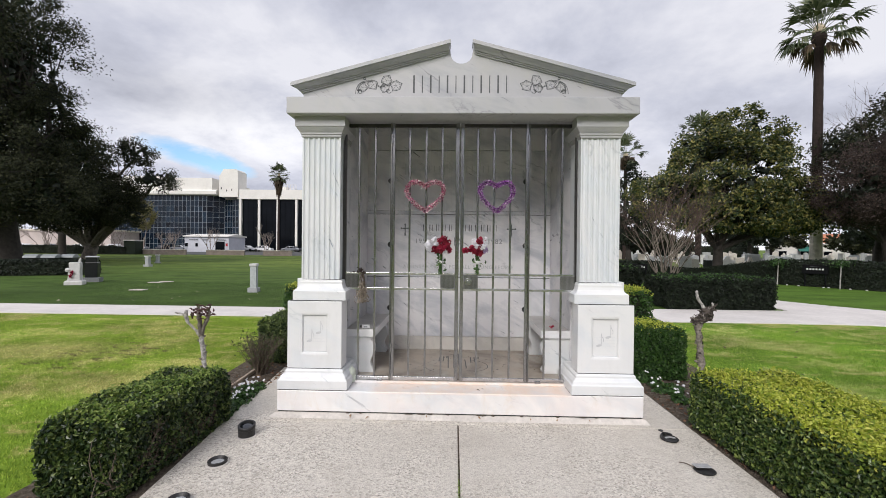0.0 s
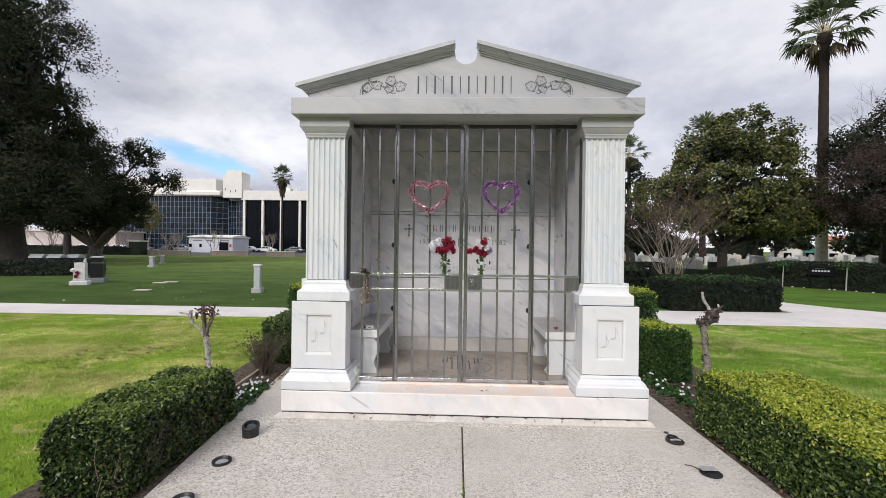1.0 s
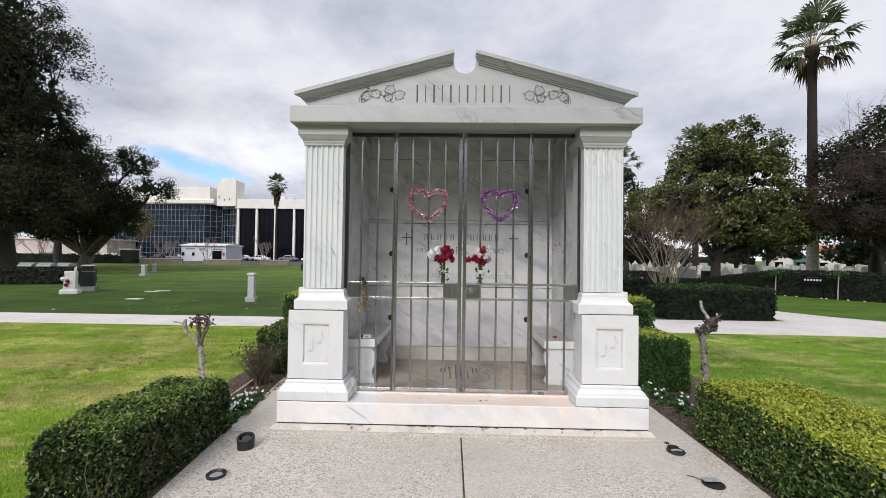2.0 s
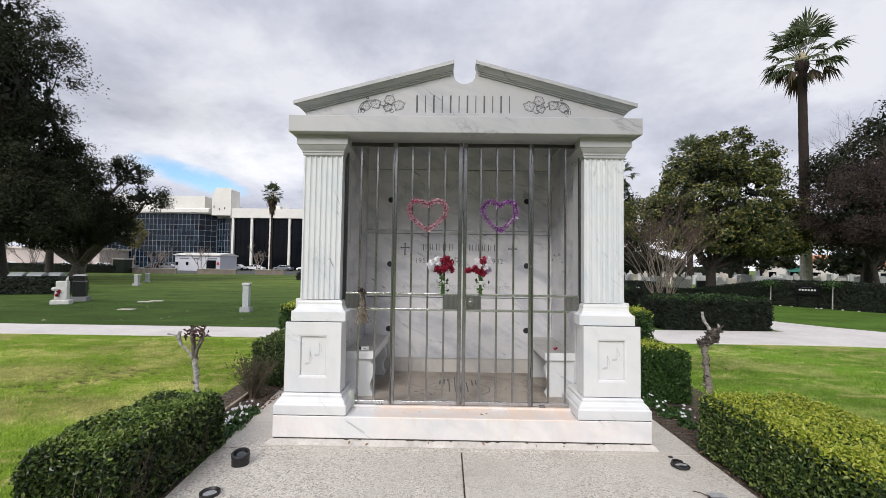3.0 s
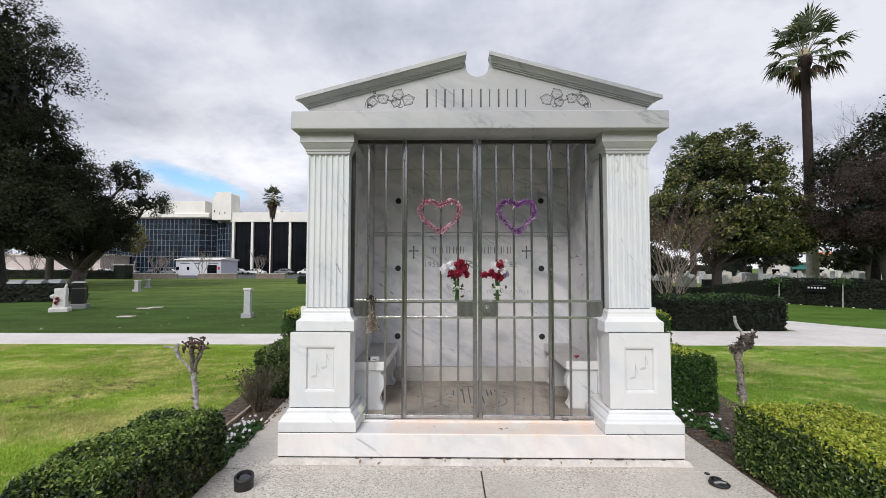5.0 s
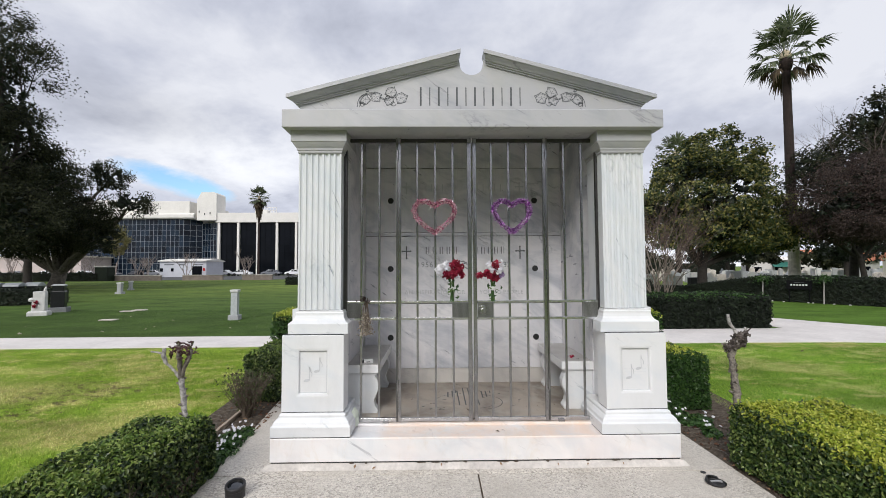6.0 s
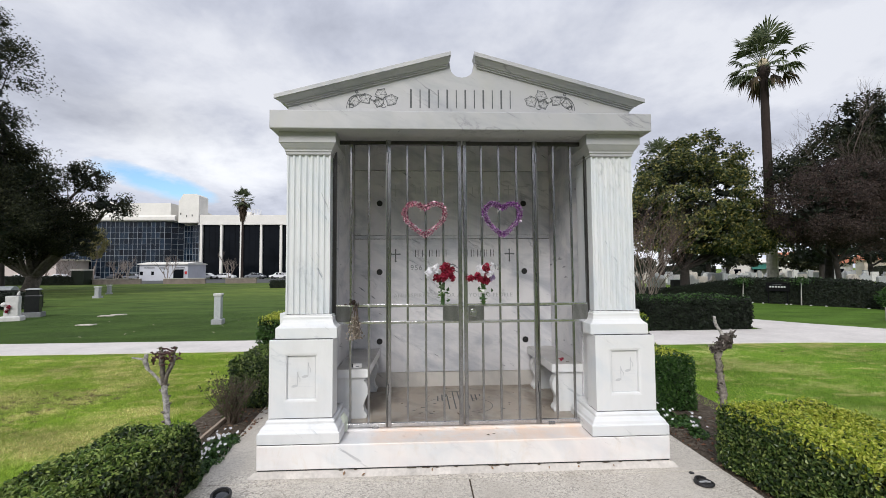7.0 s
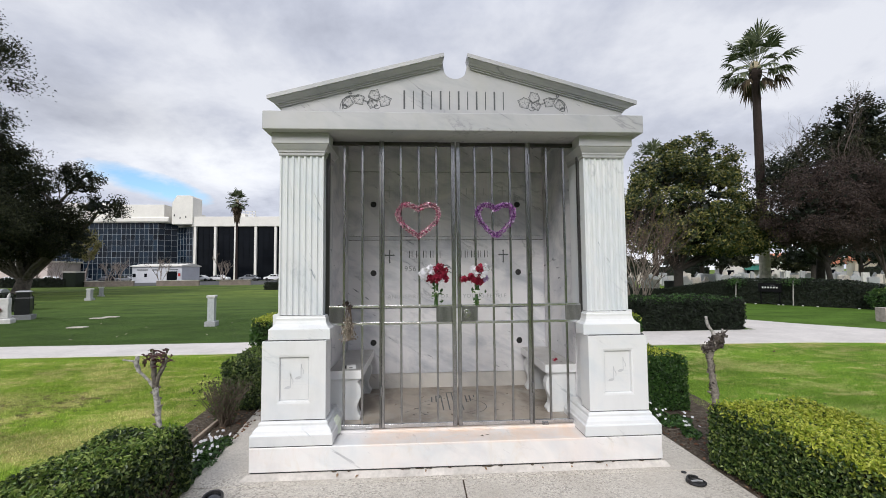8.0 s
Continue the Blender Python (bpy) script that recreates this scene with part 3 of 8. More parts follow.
def leaves(pos, nrm, size, spread=0.6, long=1.8, fold=0.25, r=None):
    """Folded leaves at pos that face about along nrm: four triangles each."""
    r = r or rng
    n = len(pos)
    size = np.broadcast_to(np.asarray(size, float), (n,)) * r.uniform(0.7, 1.25, n)
    nn = unit(nrm + r.normal(0, spread, (n, 3)))
    d = unit(np.cross(nn, r.normal(0, 1, (n, 3))))
    s = np.cross(nn, d)
    L, W = (size * 0.5 * long ** 0.5)[:, None], (size * 0.5 / long ** 0.5)[:, None]
    up = nn * W * fold * 2
    base, tip = pos - d * L, pos + d * L - nn * W * 0.3
    a, b = pos + s * W + up, pos - s * W + up
    verts = np.stack([base, a, tip, b, pos + d * L * 0.1], 1).reshape(-1, 3)
    o = (np.arange(n) * 5)[:, None, None]
    tri = (np.array([[0, 1, 4], [1, 2, 4], [2, 3, 4], [3, 0, 4]])[None] + o).reshape(-1, 3)
    return verts, tri


def flat_leaves(pos, nrm, size, spread=0.6, long=1.8, fold=0.25, r=None):
    """Leaves folded along the midrib: two triangles each, for crowns seen from afar."""
    v, _ = leaves(pos, nrm, size, spread, long, fold, r)
    v = v.reshape(-1, 5, 3)[:, :4].reshape(-1, 3)
    o = (np.arange(len(pos)) * 4)[:, None, None]
    return v, (np.array([[0, 1, 2], [0, 2, 3]])[None] + o).reshape(-1, 3)


def oval_leaves(pos, nrm, size, spread=0.6, long=1.8, fold=0.3, r=None):
    """Small oval leaves folded along the midrib: four triangles each."""
    r = r or rng
    n = len(pos)
    size = np.broadcast_to(np.asarray(size, float), (n,)) * r.uniform(0.6, 1.3, n)
    nn = unit(nrm + r.normal(0, spread, (n, 3)))
    d = unit(np.cross(nn, r.normal(0, 1, (n, 3))))
    s = np.cross(nn, d)
    L, W = (size * 0.5 * long ** 0.5)[:, None], (size * 0.5 / long ** 0.5)[:, None]
    up = nn * W * fold * 2
    curl = nn * L * 0.22
    ring = [pos - d * L, pos - d * L * 0.30 + s * W + up, pos + d * L * 0.45 + s * W * 0.85 + up * 0.8, pos + d * L - curl,
            pos + d * L * 0.45 - s * W * 0.85 + up * 0.8, pos - d * L * 0.30 - s * W + up]
    o = (np.arange(n) * 6)[:, None, None]
    tri = (np.array([[0, 1, 3], [1, 2, 3], [0, 3, 5], [5, 3, 4]])[None] + o).reshape(-1, 3)
    return np.stack(ring, 1).reshape(-1, 3), tri


def blades(pos, way, length, width, r=None):
    """Narrow single-triangle blades from pos along way."""
    r = r or rng
    n = len(pos)
    s = unit(np.cross(way, r.normal(0, 1, (n, 3)))) * np.broadcast_to(width, (n,))[:, None] * 0.5
    tip = pos + way * np.broadcast_to(length, (n,))[:, None]
    verts = np.stack([pos - s, pos + s, tip], 1).reshape(-1, 3)
    return verts, np.arange(n * 3).reshape(-1, 3)


def rough_box(s, x0, x1, y0, y1, z0, z1, step=0.12, wob=0.03, seed=1):
    """A box with an uneven skin."""
    r = np.random.default_rng(seed)
    nx, ny, nz = [max(1, int(round(d / step))) for d in (x1 - x0, y1 - y0, z1 - z0)]
    idx, v, f = {}, [], []

    def vert(i, j, k):
        if (i, j, k) not in idx:
            idx[(i, j, k)] = len(v)
            v.append((x0 + (x1 - x0) * i / nx + r.normal(0, wob), y0 + (y1 - y0) * j / ny + r.normal(0, wob), z0 + (z1 - z0) * k / nz + (r.normal(0, wob) if k else 0)))
        return idx[(i, j, k)]
    for i in range(nx):
        for j in range(ny):
            for k in (0, nz):
                f.append((vert(i, j, k), vert(i + 1, j, k), vert(i + 1, j + 1, k), vert(i, j + 1, k)))
    for i in range(nx):
        for k in range(nz):
            for j in (0, ny):
                f.append((vert(i, j, k), vert(i + 1, j, k), vert(i + 1, j, k + 1), vert(i, j, k + 1)))
    for j in range(ny):
        for k in range(nz):
            for i in (0, nx):
                f.append((vert(i, j, k), vert(i, j + 1, k), vert(i, j + 1, k + 1), vert(i, j, k + 1)))
    return s.add(v, f)


def curve_strip(s, pts, width, y, lift=0.0):
    """A flat engraved line along (x, z) points on an upright face at y."""
    for (xa, za), (xb, zb) in zip(pts, pts[1:]):
        d = math.hypot(xb - xa, zb - za) or 1e-6
        nx, nz = -(zb - za) / d * width / 2, (xb - xa) / d * width / 2
        ex, ez = (xb - xa) / d * width * 0.3, (zb - za) / d * width * 0.3
        s.add([(xa + nx - ex, y, za + nz - ez), (xb + nx + ex, y, zb + nz + ez), (xb - nx + ex, y, zb - nz + ez), (xa - nx - ex, y, za - nz - ez)], [(0, 1, 2, 3)])
    return s



def ribbon(pts, width, y):
    """One unbroken engraved line through (x, z) points on an upright face at y."""
    q = np.array(pts, float)
    d = np.gradient(q, axis=0)
    d /= np.maximum(np.linalg.norm(d, axis=1, keepdims=True), 1e-9)
    nrm = np.stack([-d[:, 1], d[:, 0]], 1) * width / 2
    a, b = q + nrm, q - nrm
    k = len(q)
    s = Shape()
    s.add([(x, y, z) for x, z in a] + [(x, y, z) for x, z in b], [(i, i + 1, k + i + 1, k + i) for i in range(k - 1)])
    return s

# ---- ground ----
ground = Shape()
edges_x = [-2500, -400, -80, -30, -12, -2.2, 2.15, 12, 30, 80, 400, 2500]
edges_y = [-2500, -400, -40, -8, 6.5, 40, 80, 400, 2500]
nx_, ny_ = len(edges_x), len(edges_y)
ground.add([(x, y, -0.02) for y in edges_y for x in edges_x],
           [(j * nx_ + i, j * nx_ + i + 1, (j + 1) * nx_ + i + 1, (j + 1) * nx_ + i) for j in range(ny_ - 1) for i in range(nx_ - 1)])
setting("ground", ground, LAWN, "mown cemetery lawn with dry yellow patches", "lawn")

PAD_L = ((-2.00, -2.2), (-2.28, 1.1))     # the pad widens a little towards the tomb


def pad_left(y):
    (xa, ya), (xb, yb) = PAD_L
    y = max(y, -2.2)
    return xa + (xb - xa) * (y - ya) / (yb - ya)


pad = Shape()
pad.prism([(pad_left(-9) , -9), (-0.006, -9), (-0.006, -0.105), (pad_left(-0.105), -0.105), (pad_left(-2.2), -2.2)], -0.06, 0.0, "z")
tagged(setting("pavement_pad_west", pad, AGGREGATE, "exposed-aggregate concrete pad before the tomb", "pavement", 0.006))
pad = Shape()
pad.prism([(0.006, -9), (2.13, -9), (2.13, -0.105), (0.006, -0.105)], -0.06, 0.0, "z")
setting("pavement_pad_east", pad, AGGREGATE, "exposed-aggregate concrete pad before the tomb", "pavement", 0.006)
pad = Shape()
pad.prism([(pad_left(-0.095), -0.095), (2.13, -0.095), (2.13, 2.6), (pad_left(2.6), 2.6)], -0.06, 0.0, "z")
setting("pavement_pad_tomb", pad, AGGREGATE, "exposed-aggregate concrete slab under the tomb", "pavement", 0.006)
s = Shape()
s.box(pad_left(0) + 0.3, 1.9, -9, 2.4, -0.10, -0.012)
setting("pavement_joint_filler", s, SOIL, "dark soil in the pad's joint", "joint")

weeds = thing("weed", "small green weeds growing in the pad's joint", "weed", (0, -1.15, -0.01))
rw = np.random.default_rng(8)
s = Raw()
s.cloud(*blades(np.stack([rw.normal(0, 0.004, 90), rw.normal(0, 0.12, 90), np.zeros(90)], 1), unit(rw.normal(0, 0.5, (90, 3)) + (0, 0, 0.8)), rw.uniform(0.015, 0.05, 90), 0.005, rw))
part("blade", s, LEAF_MID, weeds, many=True)

# footpath behind, running across
s = Shape()
s.prism([(-60, 5.30), (6.9, 5.66), (8.7, 5.62), (9.9, 5.45), (14.0, 4.7), (40, -2.6), (40, -0.6), (15.5, 5.2), (12.5, 7.15), (11.86, 7.95), (11.2, 8.76), (10.6, 9.8), (10.2, 13.0), (9.05, 13.0), (9.05, 7.66), (3.0, 7.62), (1.0, 7.0), (-60, 6.88)], -0.05, 0.0, "z")
setting("footpath", s, PATH_CONC, "pale concrete footpath across the lawn", "path", 0.01)

for nm, poly in (("bed_west", [(pad_left(-1.6), -1.6), (pad_left(3.0), 3.0), (-3.05, 3.0), (-2.95, 1.2), (-2.85, 0.3), (-2.95, -1.6)]),
                 ("bed_east", [(2.13, -3.4), (3.05, -3.4), (3.05, 0.4), (3.3, 1.4), (3.4, 3.0), (2.13, 3.0)])):
    s = Shape()
    s.prism(poly, -0.05, -0.008, "z")
    setting(nm, s, SOIL, "dark soil flower bed along the pad", "flower bed")

# ---- the tomb ----
tomb = thing("mausoleum", "small white marble mausoleum with fluted columns and broken pediment", "mausoleum")
FLOOR_Z, BACK_Y, GATE_Y = 0.29, 1.52, 0.29

s = Shape()
s.box(-1.735, 1.735, 0.004, 2.3, 0.0, 0.043)
s.add([(-1.815, -0.036, 0.0), (1.795, -0.036, 0.0), (1.760, 0.002, 0.043), (-1.755, 0.002, 0.043), (-1.755, 0.002, 0.0), (1.760, 0.002, 0.0)],
      [(0, 1, 2, 3), (0, 3, 4), (1, 5, 2), (3, 2, 5, 4), (0, 4, 5, 1)])
part("footing", s, CEMENT, tomb, "pale cement haunch along the foot of the step", 0.003)
s = Shape()
s.box(-1.74, 1.74, 0.0, 2.3, 0.054, 0.252)
part("step", s, MARBLE_STEP, tomb, "white marble step with warm orange stains", 0.008)
s = Shape()
s.box(-1.732, 1.732, 0.012, 2.29, 0.043, 0.054)
part("step_joint", s, GAP, tomb)
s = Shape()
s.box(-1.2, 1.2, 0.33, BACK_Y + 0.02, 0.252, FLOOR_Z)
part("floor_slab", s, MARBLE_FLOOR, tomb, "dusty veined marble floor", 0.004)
s = Shape()
s.box(-1.10, 1.10, 0.25, 0.33, 0.252, 0.275)
part("threshold", s, MARBLE_STEP, tomb, "", 0.004)


def pillar(side):
    """Plinth, pedestal with a sunk panel, moulded base, fluted shaft and capital, on one side."""
    def X(a, b):
        return (a, b) if side < 0 else (-b, -a)
    ped = Shape()
    # moulded plinth
    rings = [(0.000, 0.258), (0.000, 0.345), (0.012, 0.352), (0.020, 0.375), (0.040, 0.398), (0.052, 0.405), (0.052, 0.425), (0.066, 0.440)]
    ped.loft([(*X(-1.74 + d, -1.065 - d), d, 0.53, z) for d, z in rings])
    part("plinth", ped, MARBLE, tomb, "", 0.005)
    s = Shape()
    s.box(*X(-1.735, -1.07), 0.006, 0.525, 0.252, 0.258)
    part("plinth_joint", s, GAP, tomb)
    # pedestal with a sunk panel in front
    x0, x1 = X(-1.672, -1.140)
    y0, y1, z0, z1 = 0.075, 0.268, 0.446, 1.098
    cx = (x0 + x1) / 2
    a0, a1, b0, b1 = cx - 0.142, cx + 0.142, 0.578, 0.984
    i0, i1, j0, j1 = a0 + 0.024, a1 - 0.024, b0 + 0.024, b1 - 0.024
    s = Shape()
    v = [(x0, y0, z0), (x1, y0, z0), (x1, y0, z1), (x0, y0, z1), (a0, y0, b0), (a1, y0, b0), (a1, y0, b1), (a0, y0, b1),
         (i0, y0 + 0.024, j0), (i1, y0 + 0.024, j0), (i1, y0 + 0.024, j1), (i0, y0 + 0.024, j1),
         (x0, y1, z0), (x1, y1, z0), (x1, y1, z1), (x0, y1, z1),
         (i0 - 0.004, y0 + 0.005, j0 - 0.004), (i1 + 0.004, y0 + 0.005, j0 - 0.004), (i1 + 0.004, y0 + 0.005, j1 + 0.004), (i0 - 0.004, y0 + 0.005, j1 + 0.004)]
    f = [(0, 1, 5, 4), (1, 2, 6, 5), (2, 3, 7, 6), (3, 0, 4, 7), (4, 5, 17, 16), (5, 6, 18, 17), (6, 7, 19, 18), (7, 4, 16, 19), (16, 17, 9, 8), (17, 18, 10, 9), (18, 19, 11, 10), (19, 16, 8, 11), (8, 9, 10, 11),
         (0, 3, 15, 12), (1, 13, 14, 2), (12, 15, 14, 13), (3, 2, 14, 15), (0, 12, 13, 1)]
    s.add(v, f)
    ped = part("pedestal", s, MARBLE, tomb, "marble pedestal with a sunk panel of carved notes", 0.002)
    s = Shape()
    s.box(x0 + 0.004, x1 - 0.004, y0 + 0.004, y1, 0.440, 0.446)
    part("pedestal_joint", s, GAP, tomb)
    s = Shape()
    s.box(x0 + 0.01, x1 - 0.01, y0 + 0.02, y1, 1.098, 1.103)
    part("pedestal_joint", s, GAP, tomb)
    # two carved music notes and staff lines
    yy = y0 + 0.0225
    s = Shape()
    for k in range(4):
        curve_strip(s, [(i0 + 0.02, j0 + 0.10 + 0.028 * k), (i1 - 0.02, j0 + 0.10 + 0.028 * k)], 0.002, yy)
    part("staff_lines", s, CUT_FAINT, ped)
    # flat strip draws the shade line along the sunk panel's inner edge
    s = Shape()
    curve_strip(s, [(i0 + 0.003, j0 + 0.003), (i1 - 0.003, j0 + 0.003), (i1 - 0.003, j1 - 0.003), (i0 + 0.003, j1 - 0.003), (i0 + 0.003, j0 + 0.003)], 0.004, yy + 0.0003)
    part("panel_groove", s, CUT_PALE, ped, "dark edge line of the sunk panel, its shade drawn flat")
    s = Shape()
    for nx, nz in ((cx - 0.058, j0 + 0.105), (cx + 0.03, j0 + 0.185)):
        pts = [(nx + 0.026 * math.cos(t), nz + 0.012 * math.sin(t) + 0.005 * math.cos(t)) for t in np.linspace(0, 2 * math.pi, 13)]
        s.add([(nx, yy - 0.001, nz)] + [(px, yy - 0.001, pz) for px, pz in pts[:-1]], [(0, 1 + k, 1 + (k + 1) % 12) for k in range(12)])
        curve_strip(s, [(nx + 0.024, nz), (nx + 0.024, nz + 0.115)], 0.006, yy - 0.0005)
        curve_strip(s, [(nx + 0.024, nz + 0.115), (nx + 0.03, nz + 0.085), (nx + 0.046, nz + 0.06), (nx + 0.044, nz + 0.035)], 0.006, yy - 0.0005)
    part("carved_notes", s, CUT_PALE, ped)
    # moulded column base
    c0, c1 = X(-1.635, -1.112)
    prof = [(0.0, 1.103), (0.0, 1.195), (0.012, 1.203), (0.026, 1.215), (0.040, 1.236), (0.047, 1.262), (0.047, 1.285), (0.055, 1.287), (0.055, 1.303)]
    s = Shape()
    s.loft([(c0 + d, c1 - d, 0.105 + d, 0.29, z) for d, z in prof])
    part("column_base", s, MARBLE, tomb, "", 0.004)
    s = Shape()
    s.box(*X(-1.66, -1.204), 0.292, 0.598, 0.446, 1.303)
    part("pier", s, MARBLE, tomb, "plain marble pier behind the pedestal", 0.003)
    # fluted shaft
    f0, f1 = c0 + 0.064, c1 - 0.078
    fy, n = 0.165, 7
    w = (f1 - f0) / (n + 0.25)
    poly = [(f0, 0.53), (f0, fy)]
    for k in range(n):
        xs = f0 + w * (0.25 + k)
        for t in np.linspace(0, math.pi, 7):
            poly.append((xs + w * 0.375 * (1 - math.cos(t)), fy + w * 0.33 * math.sin(t)))
    poly += [(f1, fy), (f1, 0.53)]
    s = Shape()
    s.prism(poly, 1.308, 2.735, "z")
    part("column_shaft", s, MARBLE_SHAFT, tomb, "fluted marble shaft with grey veins")
    s = Shape()
    s.box(f0 + 0.01, f1 - 0.01, fy + 0.02, 0.52, 1.303, 1.308)
    part("column_joint", s, GAP, tomb)
    # capital
    prof = [(-0.004, 2.715), (-0.010, 2.722), (-0.010, 2.742), (-0.018, 2.744), (-0.018, 2.760), (-0.030, 2.775), (-0.046, 2.800), (-0.052, 2.812), (-0.058, 2.813), (-0.058, 2.910)]
    s = Shape()
    s.loft([(f0 + d, f1 - d, fy + d, 0.55, z) for d, z in prof])
    part("capital", s, MARBLE_TOP, tomb, "", 0.003)


for side in (-1, 1):
    pillar(side)

# walls, roof, ceiling
for x0, x1 in ((-1.56, -1.20), (1.20, 1.56)):
    s = Shape()
    s.box(x0, x1, 0.60, BACK_Y + 0.36, 0.252, 3.066)
    part("side_wall", s, MARBLE_IN, tomb, "veined marble side wall")
    s = Shape()
    s.box(x0 if x0 < 0 else 1.196, -1.196 if x0 < 0 else x1, 0.532, 0.60, 0.252, 2.906)
    part("jamb", s, MARBLE_IN, tomb)
s = Shape()
s.box(-1.199, 1.199, BACK_Y + 0.03, BACK_Y + 0.3, 0.252, 3.25)
part("back_wall", s, GAP, tomb)
s = Shape()
s.box(-1.199, 1.199, BACK_Y + 0.012, BACK_Y + 0.03, FLOOR_Z, 0.465)
part("skirting", s, MARBLE_GRIMY, tomb, "", 0.002)
panels = []
for z0, z1, dy in ((0.468, 1.238, 0.0), (1.246, 1.272, 0.010), (1.276, 2.062, 0.0), (2.069, 2.108, 0.010), (2.112, 2.900, 0.0), (2.908, 3.245, 0.004)):
    s = Shape()
    s.box(-1.198, 1.198, BACK_Y + dy, BACK_Y + 0.03, z0, z1)
    panels.append(part("crypt_panel" if z1 - z0 > 0.1 else "crypt_rail", s, MARBLE_IN, tomb, "", 0.003))
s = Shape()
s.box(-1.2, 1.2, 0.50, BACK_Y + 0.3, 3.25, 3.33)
part("ceiling", s, CEIL, tomb, "unseen ceiling slab, coloured dark to cut bounced light")
s = Shape()
s.box(-1.68, 1.68, 0.02, 0.50, 2.910, 3.071)
part("lintel", s, MARBLE_TOP, tomb, "white marble lintel with grey veins", 0.007)
for x0, x1 in ((-1.66, -1.2), (1.2, 1.66)):
    s = Shape()
    s.box(x0, x1, 0.503, 2.0, 3.071, 3.104)
    part("side_cornice", s, MARBLE, tomb, "", 0.005)

# gable: tympanum with a round notch at its top, and two raking cornices
APEX_Z, TIP_Z, TIP_X, IN_X = 3.668, 3.249, 1.682, 0.106


def rake(x):
    return APEX_Z - (abs(x) - IN_X) * (APEX_Z - TIP_Z) / (TIP_X - IN_X)


notch = [(0.106 * math.cos(t), 3.560 - 0.088 * math.sin(t)) for t in np.linspace(0, math.pi, 15)]
poly = [(-1.585, 3.075), (1.585, 3.075), (1.585, rake(1.585) - 0.05), (0.115, rake(0.115) - 0.05)] + notch + [(-0.115, rake(0.115) - 0.05), (-1.585, rake(1.585) - 0.05)]
s = Shape()
s.prism(poly, 0.225, 0.50, "y")
gable = part("tympanum", s, MARBLE_TOP, tomb, "marble gable with worn carved ivy and lettering")
s = Shape()
poly = [(-1.6, 3.105), (-1.2, 3.105), (-1.2, 3.335), (1.2, 3.335), (1.2, 3.105), (1.6, 3.105), (1.6, rake(1.6) - 0.04), (0.13, rake(0.13) - 0.12), (-0.13, rake(0.13) - 0.12), (-1.6, rake(1.6) - 0.04)]
s.prism(poly, 0.505, 1.95, "y")
part("roof", s, MARBLE_TOP, tomb, "low marble gable roof")
prof = [(0.0, 0.0), (0.0, -0.036), (0.009, -0.036), (0.009, -0.041), (0.028, -0.047), (0.048, -0.060), (0.058, -0.072), (0.072, -0.072), (0.072, -0.084), (0.088, -0.084), (0.088, -0.098), (0.112, -0.098)]
for sg in (-1, 1):
    v, f = [], []
    for r_, dz in prof:
        v.append((sg * (TIP_X - r_), 0.12 + r_, rake(TIP_X - r_) + dz))
        v.append((sg * (IN_X + r_ * 0.35), 0.12 + r_, rake(IN_X + r_ * 0.35) + dz))
    k = len(v)
    v += [(sg * TIP_X, 0.30, rake(TIP_X)), (sg * IN_X, 0.30, rake(IN_X)), (sg * (TIP_X - 0.104), 0.30, rake(TIP_X) - 0.10), (sg * (IN_X + 0.03), 0.30, rake(IN_X) - 0.10)]
    n = len(prof)
    f = [(2 * i, 2 * i + 1, 2 * i + 3, 2 * i + 2) for i in range(n - 1)]
    f += [(0, 1, k + 1, k), (k, k + 1, k + 3, k + 2), (2 * n - 2, 2 * n - 1, k + 3, k + 2)]
    f += [tuple([2 * i for i in range(n)] + [k + 2, k]), tuple([2 * i + 1 for i in range(n)] + [k + 3, k + 1])]
    s = Shape()
    s.add(v, f)
    part("raking_cornice", s, MARBLE_TOP, tomb, "moulded raking cornice")

# a carved family name, as plain upright strokes
for k in range(6):
    x = -0.473 + 0.168 * k
    for dx in (0.0, 0.084):
        s = Shape()
        curve_strip(s, [(x + dx, 3.182), (x + dx, 3.350)], 0.016 if dx == 0 else 0.009, 0.2235)
        part("carved_bar", s, CUT_DARK, gable)


